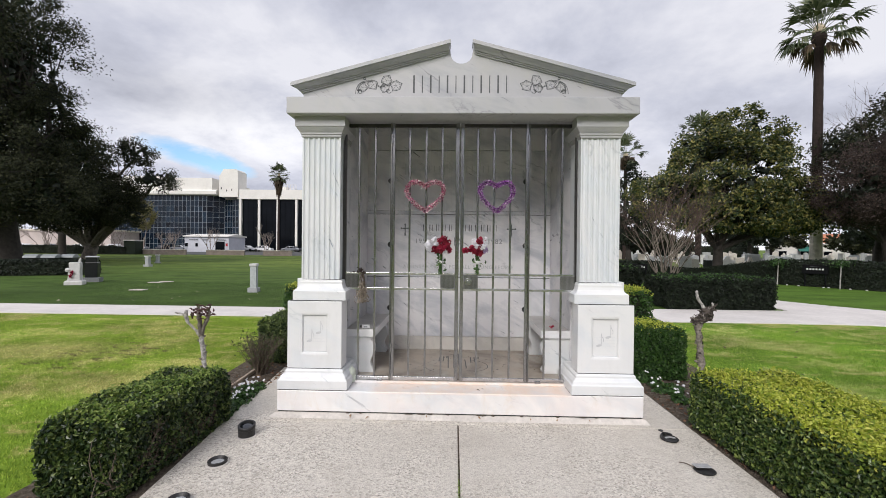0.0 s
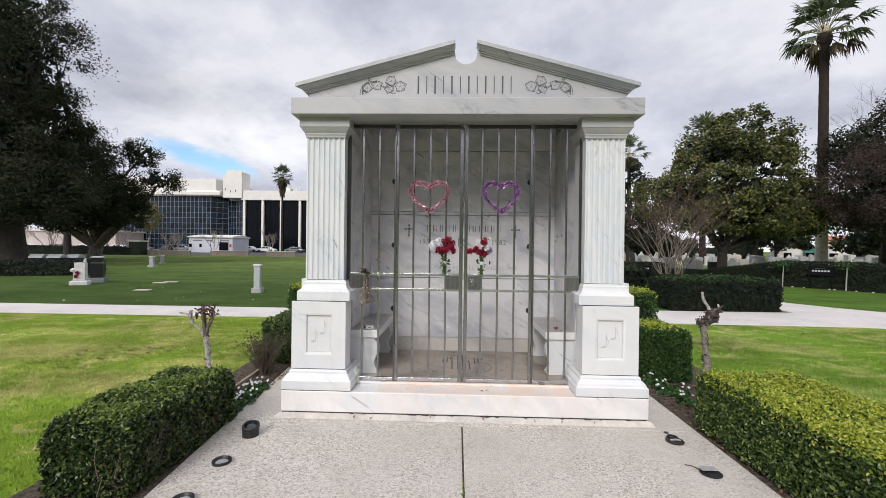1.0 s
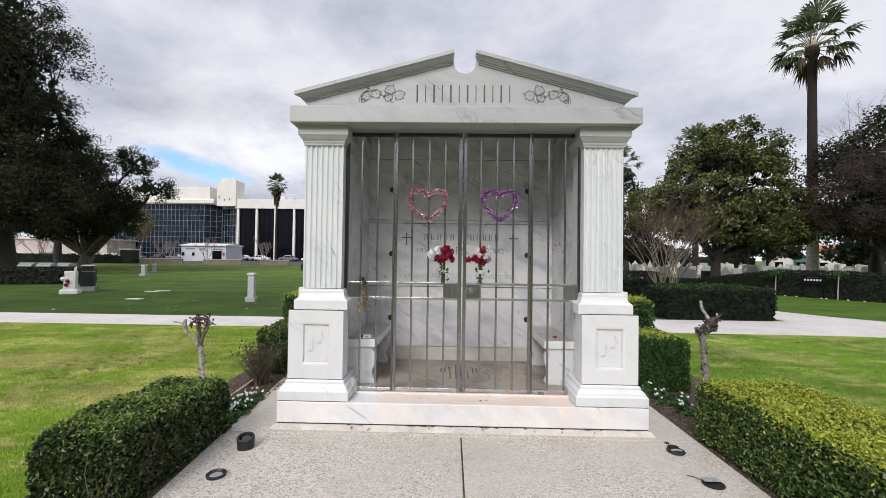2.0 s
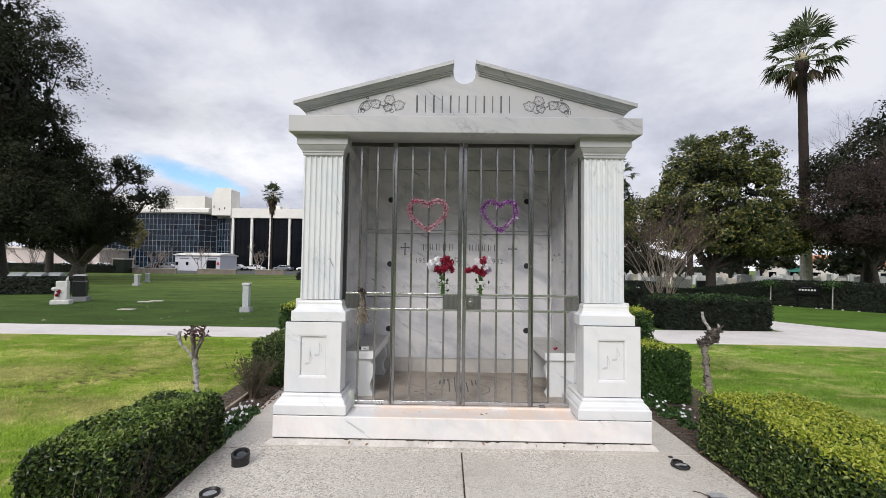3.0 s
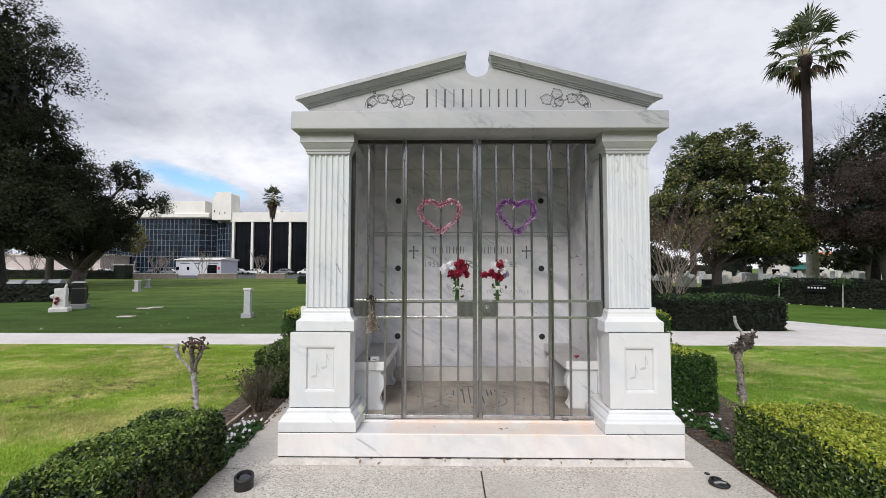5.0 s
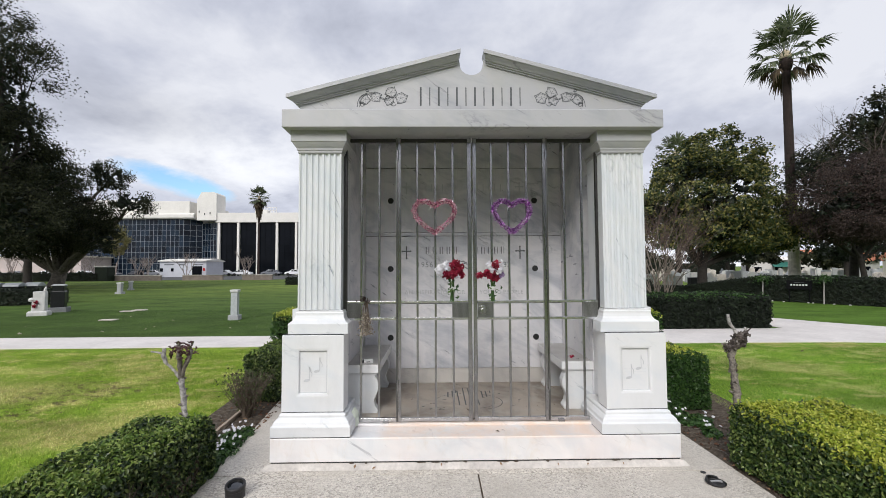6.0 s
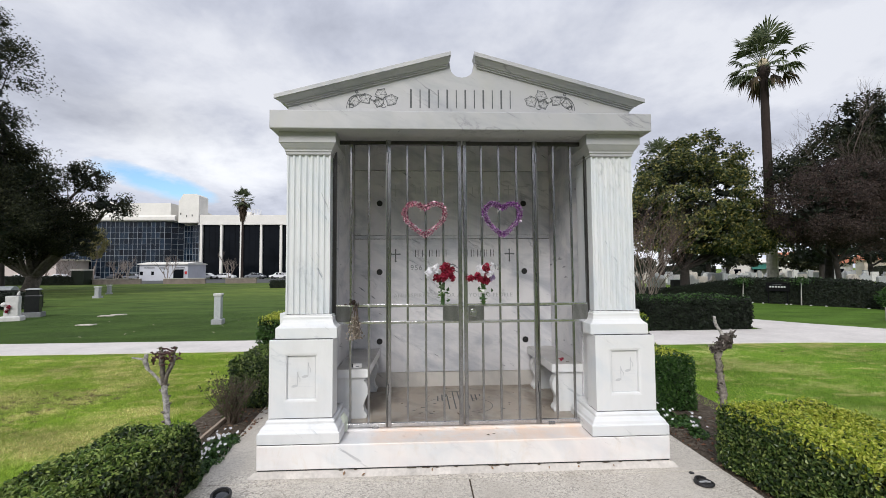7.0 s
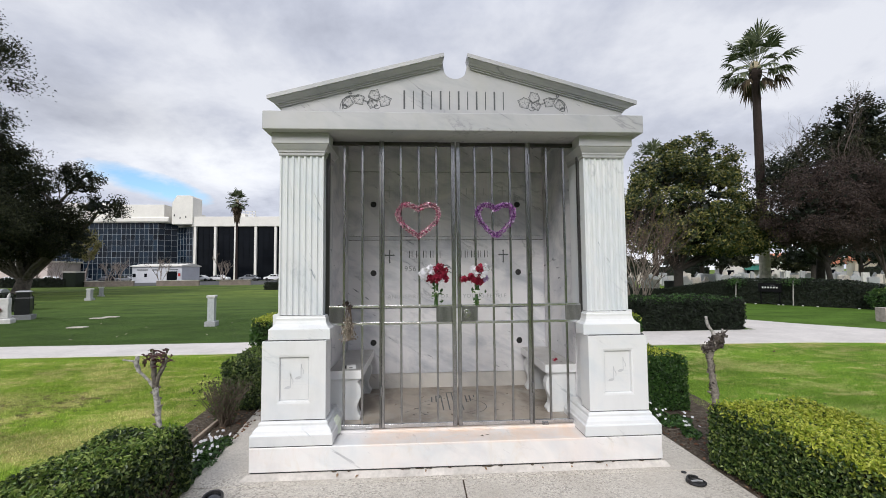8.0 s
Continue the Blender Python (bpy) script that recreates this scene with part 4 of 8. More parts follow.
def ivy(sg, x0, x1):
    """Carved ivy spray: five outlined leaves along a stem that curls down at its outer end."""
    y = 0.2235
    W = x1 - x0

    def P(u, w):
        return (sg * (x0 + u * W), 3.168 + w * 0.185)

    def bend(ctl, n=14):
        """A smooth line through control points."""
        k = np.linspace(0, len(ctl) - 1, n)
        u = np.interp(k, range(len(ctl)), [c[0] for c in ctl])
        w = np.interp(k, range(len(ctl)), [c[1] for c in ctl])
        for _ in range(2):
            u[1:-1] = (u[:-2] + 2 * u[1:-1] + u[2:]) / 4
            w[1:-1] = (w[:-2] + 2 * w[1:-1] + w[2:]) / 4
        return [P(a, b) for a, b in zip(u, w)]
    def line(name, pts, w):
        part(name, ribbon(pts, w, y), CUT_DARK, gable)
    for d in (0.0, 0.05):
        line("carved_stem", bend([(1.0 - d, 0.0), (0.995 - d, 0.28), (0.93 - d, 0.55), (0.85 - d, 0.68 - d), (0.72, 0.74 - d), (0.62, 0.70 - d)]), 0.006)
        line("carved_stem", bend([(0.55, 0.52 - d), (0.45, 0.40 - d), (0.34, 0.48 - d)]), 0.005)
    for cu, cw, rad, turns, a0 in ((0.90, 0.13, 0.055, 1.5, 0.5), (0.80, 0.84, 0.035, 1.4, 3.5), (0.27, 0.17, 0.06, 0.9, 3.4)):
        ts = np.linspace(0, turns * 2 * math.pi, 16)
        line("carved_tendril", [P(cu + rad * (1 - 0.035 * k) * math.cos(a0 + q), cw + 2.3 * rad * (1 - 0.035 * k) * math.sin(a0 + q)) for k, q in enumerate(ts)], 0.006)
    lobes = ((0, 1.1), (28, 0.80), (58, 0.90), (100, 0.74), (138, 0.92), (180, 0.58), (222, 0.92), (260, 0.74), (302, 0.90), (332, 0.80))
    for u, w, size, turn in ((0.84, 0.38, 0.060, 215), (0.61, 0.50, 0.060, 165), (0.32, 0.72, 0.062, 60), (0.35, 0.35, 0.055, 250), (0.12, 0.44, 0.066, 20)):
        cx, cz = P(u, w)
        pts = []
        for a, rr in lobes:
            q = radians(a + turn)
            pts.append((cx - sg * size * rr * math.cos(q), cz + size * 0.95 * rr * math.sin(q)))
        s = Shape()
        curve_strip(s, pts + pts[:1], 0.0058, y)
        for k in (0, 2, 4, 6, 8):
            curve_strip(s, [(cx, cz), (cx + (pts[k][0] - cx) * 0.8, cz + (pts[k][1] - cz) * 0.8)], 0.0022, y + 0.0004)
        inner = [(cx + (px - cx) * 0.80, cz + (pz - cz) * 0.80) for px, pz in pts]
        curve_strip(s, inner + inner[:1], 0.0022, y + 0.0004)
        part("carved_leaf", s, CUT_DARK, gable)


ivy(-1, 0.605, 1.06)
ivy(1, 0.60, 1.06)

CUT_LINE = plain("shallow_engraving", (0.43, 0.435, 0.445), 0.8, var=0.1)
# crypt fronts: vents, crosses, lettering
for z in (0.835, 1.665, 2.50):
    for x in (-0.893, 0.872):
        s = Shape()
        s.prism([(x + 0.036 * math.cos(t), z + 0.036 * math.sin(t)) for t in np.linspace(0, 2 * math.pi, 21)[:-1]], BACK_Y - 0.006, BACK_Y + 0.02, "y")
        s.prism([(x + 0.012 * math.cos(t), z + 0.012 * math.sin(t)) for t in np.linspace(0, 2 * math.pi, 13)[:-1]], BACK_Y - 0.010, BACK_Y + 0.0, "y")
        part("vent_cap", s, VENT, tomb, "round black vent cap")
yb = BACK_Y - 0.0015


def cross(cx, cz, mat, k=1.0):
    s = Shape()
    curve_strip(s, [(cx, cz - 0.075 * k), (cx, cz + 0.065 * k)], 0.014, yb)
    curve_strip(s, [(cx - 0.05 * k, cz + 0.012), (cx + 0.05 * k, cz + 0.012)], 0.014, yb - 0.0005)
    for px, pz in ((cx, cz - 0.075 * k), (cx, cz + 0.065 * k), (cx - 0.05 * k, cz + 0.012), (cx + 0.05 * k, cz + 0.012)):
        s.prism([(px + 0.011 * math.cos(t), pz + 0.011 * math.sin(t)) for t in np.linspace(0, 2 * math.pi, 9)[:-1]], yb - 0.001, yb + 0.001, "y")
    part("carved_cross", s, mat, tomb)


for x in (-0.70, 0.69):
    cross(x, 1.868, CUT_DARK)
    cross(x, 2.66, CUT_PALE, 0.9)


def lettering(text, x, z, size, y, mat, parent, label):
    cu = bpy.data.curves.new("lettering", "FONT")
    cu.body, cu.size, cu.align_x, cu.align_y = text, size, "CENTER", "CENTER"
    cu.extrude = 0.0006
    cu.space_character = 1.15
    cu.materials.append(mat)
    ob = new("lettering", cu)
    ob.matrix_basis = pose(x, y, z, 90, 0, 0)
    ob.parent = parent
    ob["label"] = label
    return ob


lettering("1956", -0.475, 1.712, 0.088, yb, CUT, tomb, "carved year of birth")
lettering("1982", 0.475, 1.712, 0.088, yb, CUT, tomb, "carved year of death")
lettering("AN INSPIRATION FOR ALL YOUNG PEOPLE", 0.0, 1.378, 0.066, yb, CUT_LINE, tomb, "carved epitaph line")
for word in (np.linspace(-0.46, -0.12, 5), np.linspace(0.06, 0.46, 6)):
    for x in word:
        for dx in (0.0, 0.032):
            s = Shape()
            curve_strip(s, [(x + dx, 1.850), (x + dx, 1.930)], 0.011 if dx == 0 else 0.007, yb)
            part("carved_bar", s, CUT_DARK, tomb)
s = Shape()
curve_strip(s, [(-0.05, 1.66), (-0.05, 1.76), (0.03, 1.74), (-0.03, 1.71), (0.05, 1.66)], 0.012, yb)
part("carved_monogram", s, CUT, tomb)
for word in (np.linspace(-0.46, -0.12, 6), np.linspace(0.10, 0.46, 6)):
    for x in word:
        s = Shape()
        curve_strip(s, [(x, 2.62), (x, 2.70)], 0.010, yb)
        part("carved_bar", s, CUT_PALE, tomb)

# carved roundel in the floor: arcs and straight grooves
def arc(cx, cy, r0, a0, a1, w, n=28):
    z = FLOOR_Z + 0.0015
    ts = np.linspace(radians(a0), radians(a1), n)
    s = Shape()
    s.add([(cx + (r0 + d) * math.cos(t), cy + (r0 + d) * math.sin(t), z) for d in (0, w) for t in ts], [(i, i + 1, n + i + 1, n + i) for i in range(n - 1)])
    part("floor_arc", s, CUT_DARK, tomb, "worn arc carved in the floor")


def groove(x0, ya, x1, yb2, w):
    z = FLOOR_Z + 0.0015
    s = Shape()
    s.add([(x0 - w, ya, z), (x0 + w, ya, z), (x1 + w, yb2, z), (x1 - w, yb2, z)], [(0, 1, 2, 3)])
    part("floor_groove", s, CUT_DARK, tomb)


for cx, cy, r0, a0, a1, w in ((0.10, 0.80, 0.235, -75, 75, 0.009), (0.06, 0.80, 0.20, -80, -10, 0.006), (-0.10, 0.80, 0.26, 110, 165, 0.006), (-0.12, 0.76, 0.24, 195, 235, 0.008)):
    arc(cx, cy, r0, a0, a1, w)
for x0, x1, far in ((-0.106, -0.112, 1.19), (-0.042, -0.044, 1.28), (0.018, 0.012, 1.28), (0.097, 0.088, 1.06)):
    groove(x0, 0.69, x1, far, 0.0065)
groove(-0.02, 1.282, -0.02, 1.30, 0.075)
for x0, near, far in ((-0.218, 0.96, 1.14), (-0.170, 0.96, 1.19), (-0.130, 1.10, 1.20), (0.155, 0.93, 1.17), (0.200, 0.96, 1.17), (0.250, 1.10, 1.18)):
    groove(x0, near, x0 + 0.004, far, 0.0075)
for x0, near, tilt in ((-0.48, 0.655, 0.02), (-0.413, 0.585, 0.03), (-0.366, 0.75, -0.01), (-0.266, 0.87, 0.03), (-0.319, 0.56, 0.03), (-0.55, 0.80, 0.02), (0.42, 0.66, 0.03), (0.52, 0.85, 0.03), (0.34, 1.05, 0.01)):
    groove(x0, near, x0 + tilt, near + 0.022, 0.012)


# ---- benches ----
def bench(side, y0):
    ob = thing("marble_bench", "white marble bench with scroll-edged legs along the wall", "bench", (side * 1.2, y0, FLOOR_Z), "benches in the tomb")
    sx = -side
    s = Shape()
    s.box(*sorted((0.004 * sx, 0.315 * sx)), 0.0, 1.5 - y0, 0.385, 0.468)
    part("seat", s, MARBLE_SEAT, ob, "", 0.006)
    prof = [(0.0, 0.0), (0.285, 0.0), (0.295, 0.03), (0.268, 0.07), (0.258, 0.12), (0.275, 0.17), (0.298, 0.22), (0.30, 0.28), (0.282, 0.33), (0.262, 0.35), (0.29, 0.383), (0.0, 0.383)]
    for ya in (0.03, 1.5 - y0 - 0.16):
        s = Shape()
        s.prism([(sx * (a + 0.004), b) for a, b in prof], ya, ya + 0.10, "y")
        part("leg", s, MARBLE, ob, "", 0.004)
    return ob


bench(-1, 0.45)
bench(1, 0.52)

# ---- gate ----
gate = thing("metal_gate", "closed grey steel double gate with upright bars and lock", "gate", (0, GATE_Y, 0.265))
GB, GT = 0.03, 2.625        # foot and head over the threshold
# the thinnest posts carry the stiles' dark gap line in their colour
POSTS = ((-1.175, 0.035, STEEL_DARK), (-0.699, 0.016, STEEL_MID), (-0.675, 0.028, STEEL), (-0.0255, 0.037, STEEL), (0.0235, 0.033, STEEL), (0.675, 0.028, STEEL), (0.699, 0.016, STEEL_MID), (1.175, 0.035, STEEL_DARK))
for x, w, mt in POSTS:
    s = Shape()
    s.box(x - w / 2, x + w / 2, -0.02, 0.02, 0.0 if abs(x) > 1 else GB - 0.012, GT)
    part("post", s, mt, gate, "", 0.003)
for x0, x1 in ((-1.158, -0.707), (-0.661, -0.044), (0.042, 0.661), (0.707, 1.158)):
    for z, hgt in ((GB + 0.005, 0.032), (0.945, 0.023), (1.098, 0.023), (GT - 0.022, 0.034)):
        s = Shape()
        s.box(x0, x1, -0.016, 0.016, z - hgt / 2, z + hgt / 2)
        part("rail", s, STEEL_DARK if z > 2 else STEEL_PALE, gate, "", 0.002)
    n = 2 if abs(x0 + x1) > 1 else 3
    for k in range(n):
        x = x0 + (x1 - x0) * (k + 1) / (n + 1)
        if n == 2:
            x = math.copysign((1.027, 0.862)[k], x0 + x1)
        else:
            x = math.copysign((0.510, 0.343, 0.180)[k], x0 + x1)
        for za, zb in ((GB + 0.02, 0.932), (0.958, 1.085), (1.111, GT - 0.039)):
            s = Shape()
            s.box(x - 0.0095, x + 0.0095, -0.0095, 0.0095, za, zb)
            part("bar", s, STEEL, gate, "", 0.002)
for x0, x1 in ((-0.190, -0.045), (0.043, 0.190), (-1.157, -1.03), (1.02, 1.157)):
    s = Shape()
    s.box(x0, x1, -0.0235, -0.0125, 0.955, 1.095)
    part("lock_plate", s, PLATE, gate, "ribbed steel plate", 0.002)
s = Shape()
s.prism([(0.092 + 0.024 * math.cos(t), 1.018 + 0.024 * math.sin(t)) for t in np.linspace(0, 2 * math.pi, 19)[:-1]], -0.042, -0.020, "y")
s.prism([(0.092 + 0.036 * math.cos(t), 1.025 + 0.040 * math.sin(t)) for t in np.linspace(0, 2 * math.pi, 19)[:-1]], -0.028, -0.020, "y")
part("lock", s, STEEL, gate, "round brushed lock cylinder", 0.003)
for sx in (-1, 1):
    for z in (0.30, 1.30, 2.42):
        s = Shape()
        s.lathe([(0.003, -0.006), (0.009, 0.0), (0.009, 0.09), (0.003, 0.096)], 10, (sx * 0.690, -0.030, z))
        part("hinge", s, STEEL, gate, "barrel hinge")
    s = Shape()
    s.box(sx * 0.80 - 0.028, sx * 0.80 + 0.028, -0.03, 0.0, -0.012, GB)
    part("floor_tab", s, STEEL, gate)

# ---- hedges ----
def box_skin(n, x0, x1, y0, y1, z0, z1, r, top_share=0.4, wob=0.03):
    """Points and outward normals on the four sides and top of a clipped hedge."""
    ax, ay, h = x1 - x0, y1 - y0, z1 - z0
    areas = np.array([ax * h, ax * h, ay * h, ay * h, ax * ay * (1 + top_share)])
    pick = r.choice(5, n, p=areas / areas.sum())
    u, w = r.uniform(0, 1, n), r.uniform(0, 1, n)
    p, nm = np.zeros((n, 3)), np.zeros((n, 3))
    for k in range(5):
        m = pick == k
        if k < 2:
            p[m] = np.stack([x0 + ax * u[m], np.full(m.sum(), (y0, y1)[k]), z0 + h * w[m]], 1)
            nm[m] = (0, (-1, 1)[k], 0.25)
        elif k < 4:
            p[m] = np.stack([np.full(m.sum(), (x0, x1)[k - 2]), y0 + ay * u[m], z0 + h * w[m]], 1)
            nm[m] = ((-1, 1)[k - 2], 0, 0.25)
        else:
            p[m] = np.stack([x0 + ax * u[m], y0 + ay * w[m], np.full(m.sum(), z1)], 1)
            nm[m] = (0, 0, 1)
    # round the shoulders and roughen the clipping
    c = np.array([(x0 + x1) / 2, (y0 + y1) / 2])
    hx, hy = ax / 2, ay / 2
    q = (p[:, :2] - c) / (hx, hy)
    edge = np.clip((p[:, 2] - (z1 - 0.09)) / 0.09, 0, 1)
    p[:, :2] = c + q * (hx, hy) * (1 - 0.07 * edge[:, None] * min(1, 0.3 / max(hx, 0.1)))
    far = np.max(np.abs(q), 1)
    p[:, 2] -= np.where(pick == 4, 0.035 * np.clip((far - 0.8) / 0.2, 0, 1) ** 2, 0)
    lump = np.array([noise.noise(Vector((a * 4, b * 4, c_ * 4))) for a, b, c_ in p])
    p += nm * (lump * wob * 1.4 + r.normal(0, wob * 0.5, n))[:, None]
    return p, nm, pick == 4


def hedge(name, label, x0, x1, y0, y1, h, count, size, mat, new_mat=None, new_share=0.7, twigs=0, seed=1, group="", z0=-0.008, wob=0.03, bare=None):
    r = np.random.default_rng(seed)
    ob = thing(name, label, "hedge", (0, 0, z0), group)
    # dark box behind the leaves, the hedge's inner shade in its colour
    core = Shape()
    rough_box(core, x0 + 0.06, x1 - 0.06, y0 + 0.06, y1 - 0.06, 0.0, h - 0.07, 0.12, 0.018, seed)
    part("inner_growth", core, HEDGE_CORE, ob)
    p, nm, top = box_skin(count, x0, x1, y0, y1, 0.02, h, r, wob=wob)
    if bare is not None:
        keep = np.array([not bare(a) or r.random() < 0.22 for a in p])
        p, nm, top = p[keep], nm[keep], top[keep]
    if new_mat:
        # young growth comes in drifts over the clipped top and a little down the shoulders
        drift = np.array([noise.noise(Vector((a * 2.6 + seed, b * 2.6, 0))) + 0.5 * noise.noise(Vector((a * 9, b * 9, seed))) for a, b, _ in p])
        near_top = top | ((p[:, 2] > h - 0.10) & (r.random(len(p)) < 0.35))
        fresh = near_top & (r.random(len(p)) < np.clip(new_share + 0.75 * drift, 0.04, 0.97))
    else:
        fresh = np.zeros(len(p), bool)
    s = Raw()
    shape = oval_leaves if size < 0.026 else flat_leaves
    s.cloud(*shape(p[~fresh], nm[~fresh], size, 1.0, 1.8, 0.35, r=r))
    # a second layer further in closes the gaps
    q, qn, _ = box_skin(count // 2, x0 + 0.04, x1 - 0.04, y0 + 0.04, y1 - 0.04, 0.02, h - 0.04, r, wob=wob)
    s.cloud(*flat_leaves(q, qn, size, 0.8, r=r))
    part("foliage", s, mat, ob, many=True)
    if new_mat:
        s = Raw()
        pp = p[fresh] + np.array([0, 0, 1]) * r.uniform(0, 0.035, (fresh.sum(), 1))
        s.cloud(*shape(pp, nm[fresh] + np.array([0, 0, 0.2]), size * 0.85, 1.5, 2.1, 0.35, r=r))
        part("new_growth", s, new_mat, ob, "young leaves on the clipped top", many=True)
    if twigs:
        s = Shape()
        for _ in range(twigs):
            b = Vector((x1 - 0.05 if x0 < 0 else x0 + 0.05, r.uniform(y0 + 0.1, y1 - 0.1), 0.02))
            pts = [b]
            for _k in range(4):
                q = pts[-1] + Vector((r.normal(0, 0.03), r.normal(0, 0.085), h * r.uniform(0.10, 0.24)))
                q.x = min(max(q.x, x0 + 0.02), x1 - 0.005)
                pts.append(q)
            s.tube(pts, [0.0048, 0.004, 0.0033, 0.0025, 0.0015], 4)
        part("dead_wood", s, TWIG, ob, "bare brown twigs", many=True)
    return ob


def thin_patch(p):
    return p[0] > -2.27 and -1.12 < p[1] < -0.30 and 0.04 < p[2] < 0.30 + 0.12 * noise.noise(Vector((p[1] * 5, 3, 0)))


hedge("clipped_hedge", "low clipped green hedge with woody gaps beside the pad", -2.70, -2.15, -1.36, -0.12, 0.50, 28000, 0.0235, LEAF_HEDGE, LEAF_MID, 0.42, 330, 11, "hedges by the pad", bare=thin_patch)
hedge("clipped_hedge", "low clipped hedge with bright yellow-green top beside the pad", 2.20, 3.02, -3.3, 0.04, 0.53, 86000, 0.0222, LEAF_EAST, LEAF_NEW, 0.80, 40, 12, "hedges by the pad")
hedge("clipped_hedge", "small clipped dark green hedge beside the mausoleum", -2.76, -1.98, 1.78, 2.75, 0.60, 20000, 0.024, LEAF_HEDGE, LEAF_MID, 0.22, 20, 13, "hedges round the tomb")
hedge("clipped_hedge", "clipped hedge with yellow-green top behind the mausoleum", -2.90, -2.2, 3.0, 3.9, 0.95, 9000, 0.033, LEAF_DARK, LEAF_NEW, 0.95, 0, 14, "hedges round the tomb")
hedge("clipped_hedge", "small clipped hedge with yellowish top beside the mausoleum", 2.13, 2.86, 1.32, 2.15, 0.64, 17000, 0.027, LEAF_DARK, LEAF_NEW, 0.36, 20, 15, "hedges round the tomb")
hedge("clipped_hedge", "clipped hedge with yellow-green top behind the mausoleum", 2.3, 3.22, 3.0, 3.9, 0.95, 7000, 0.037, LEAF_DARK, LEAF_NEW, 0.8, 0, 16, "hedges round the tomb")


# ---- pruned standard roses ----
def rose(at, pale, side, seed):
    r = np.random.default_rng(seed)
    if pale:
        ob = thing("rose_tree", "pruned standard rose with pale peeling trunk", "rose tree", (*at, -0.01), "pruned roses")
        bark = BARK_PALE
        s = Shape()
        s.knotty([(0.10, 0, 0), (0.085, 0.01, 0.2), (0.06, 0, 0.42), (0.035, 0.005, 0.6), (0.02, 0, 0.74)], [0.031, 0.026, 0.022, 0.024, 0.023], 3, 10)
        part("trunk", s, bark, ob, "", smooth=True)
        for z, a in ((0.22, 0.4), (0.33, 2.6), (0.42, 3.6), (0.50, 4.0), (0.56, 0.6), (0.62, 0.9), (0.68, 3.3), (0.72, 0.2)):
            s = Shape()
            x = 0.10 - 0.11 * z
            s.knotty([(x, 0, z), (x + 0.028 * math.cos(a), 0.028 * math.sin(a), z + 0.010), (x + 0.042 * math.cos(a), 0.042 * math.sin(a), z + 0.014)], [0.016, 0.012, 0.005], z * 50, 7)
            part("knot", s, BARK_ROSE, ob, "dark pruning knot", smooth=True)
        s = Shape()
        s.knotty([(0.02, 0, 0.72), (-0.05, 0.01, 0.80), (-0.12, 0.0, 0.87), (-0.14, 0.0, 0.94), (-0.13, 0, 0.99)], [0.016, 0.011, 0.014, 0.024, 0.014], 5, 8, 0.3)
        s.knotty([(-0.14, 0, 0.945), (-0.20, 0.01, 0.955), (-0.25, 0.0, 0.965)], [0.012, 0.009, 0.008], 6, 7)
        part("limb", s, bark, ob, smooth=True)
        s = Shape()
        for k, (dx, dy, h) in enumerate(((-0.02, 0.0, 0.30), (0.05, 0.03, 0.27), (0.09, -0.03, 0.25), (0.0, -0.05, 0.26))):
            s.knotty([(0.02, 0, 0.73), (0.02 + dx * 0.4, dy * 0.5, 0.73 + h * 0.4), (0.02 + dx, dy, 0.73 + h * 0.75), (0.02 + dx * 1.2, dy * 1.2, 0.73 + h)], [0.020, 0.014, 0.014, 0.008], k * 9, 7, 0.35)
        part("limb", s, BARK_ROSE, ob, smooth=True)
        s = Shape()
        for _ in range(34):
            b = Vector((r.uniform(-0.07, 0.13), r.uniform(-0.07, 0.07), r.uniform(0.90, 1.03)))
            e = b + Vector((r.normal(0, 0.03), r.normal(0, 0.03), r.uniform(-0.01, 0.035)))
            s.tube([b, (b + e) / 2 + Vector((0, 0, 0.008)), e], [0.008, 0.007, 0.003], 5)
        part("twigs", s, plain("plum_twig", (0.07, 0.03, 0.03), 0.8, var=0.4), ob, "short reddish pruned twigs", many=True)
        s = Raw()
        p = np.stack([r.uniform(-0.08, 0.14, 26), r.uniform(-0.07, 0.07, 26), r.uniform(0.93, 1.05, 26)], 1)
        s.cloud(*leaves(p, r.normal(0, 1, (26, 3)), 0.035, 1, r=r))
        part("buds", s, leafy("plum_leaf", (0.05, 0.02, 0.02), (0.12, 0.05, 0.05), (0.10, 0.13, 0.05)), ob, many=True)
    else:
        ob = thing("rose_tree", "pruned gnarled standard rose with grey-brown trunk", "rose tree", (*at, -0.01), "pruned roses")
        s = Shape()
        s.knotty([(0.03, 0, 0), (0.02, 0.005, 0.25), (0.0, 0, 0.45), (0.005, 0, 0.52), (-0.02, 0.0, 0.7), (-0.035, 0, 0.86), (-0.03, 0, 0.93)], [0.032, 0.027, 0.025, 0.034, 0.024, 0.029, 0.034], 11, 11, 0.28)
        for z, a in ((0.35, 0.2), (0.52, 2.9), (0.75, 3.4), (0.86, 2.8)):
            s.tube([(-0.01, 0, z), (-0.01 + 0.05 * math.cos(a), 0.05 * math.sin(a), z + 0.02)], [0.02, 0.008], 6)
        part("trunk", s, plain("grey_rose_bark", (0.21, 0.185, 0.155), 0.95, var=0.6, scale=40, bump=0.010), ob, "", smooth=True)
        s = Shape()
        ring = [(0.1, -1.0), (0.7, -0.7), (1.0, -0.05), (0.8, 0.55), (0.1, 1.0)]
        knobs = [((0.0, 0, 0.96), 0.048), ((0.045, 0.01, 0.975), 0.045), ((0.03, -0.02, 1.03), 0.042), ((0.075, 0, 1.045), 0.036), ((-0.035, 0.0, 0.94), 0.034)]
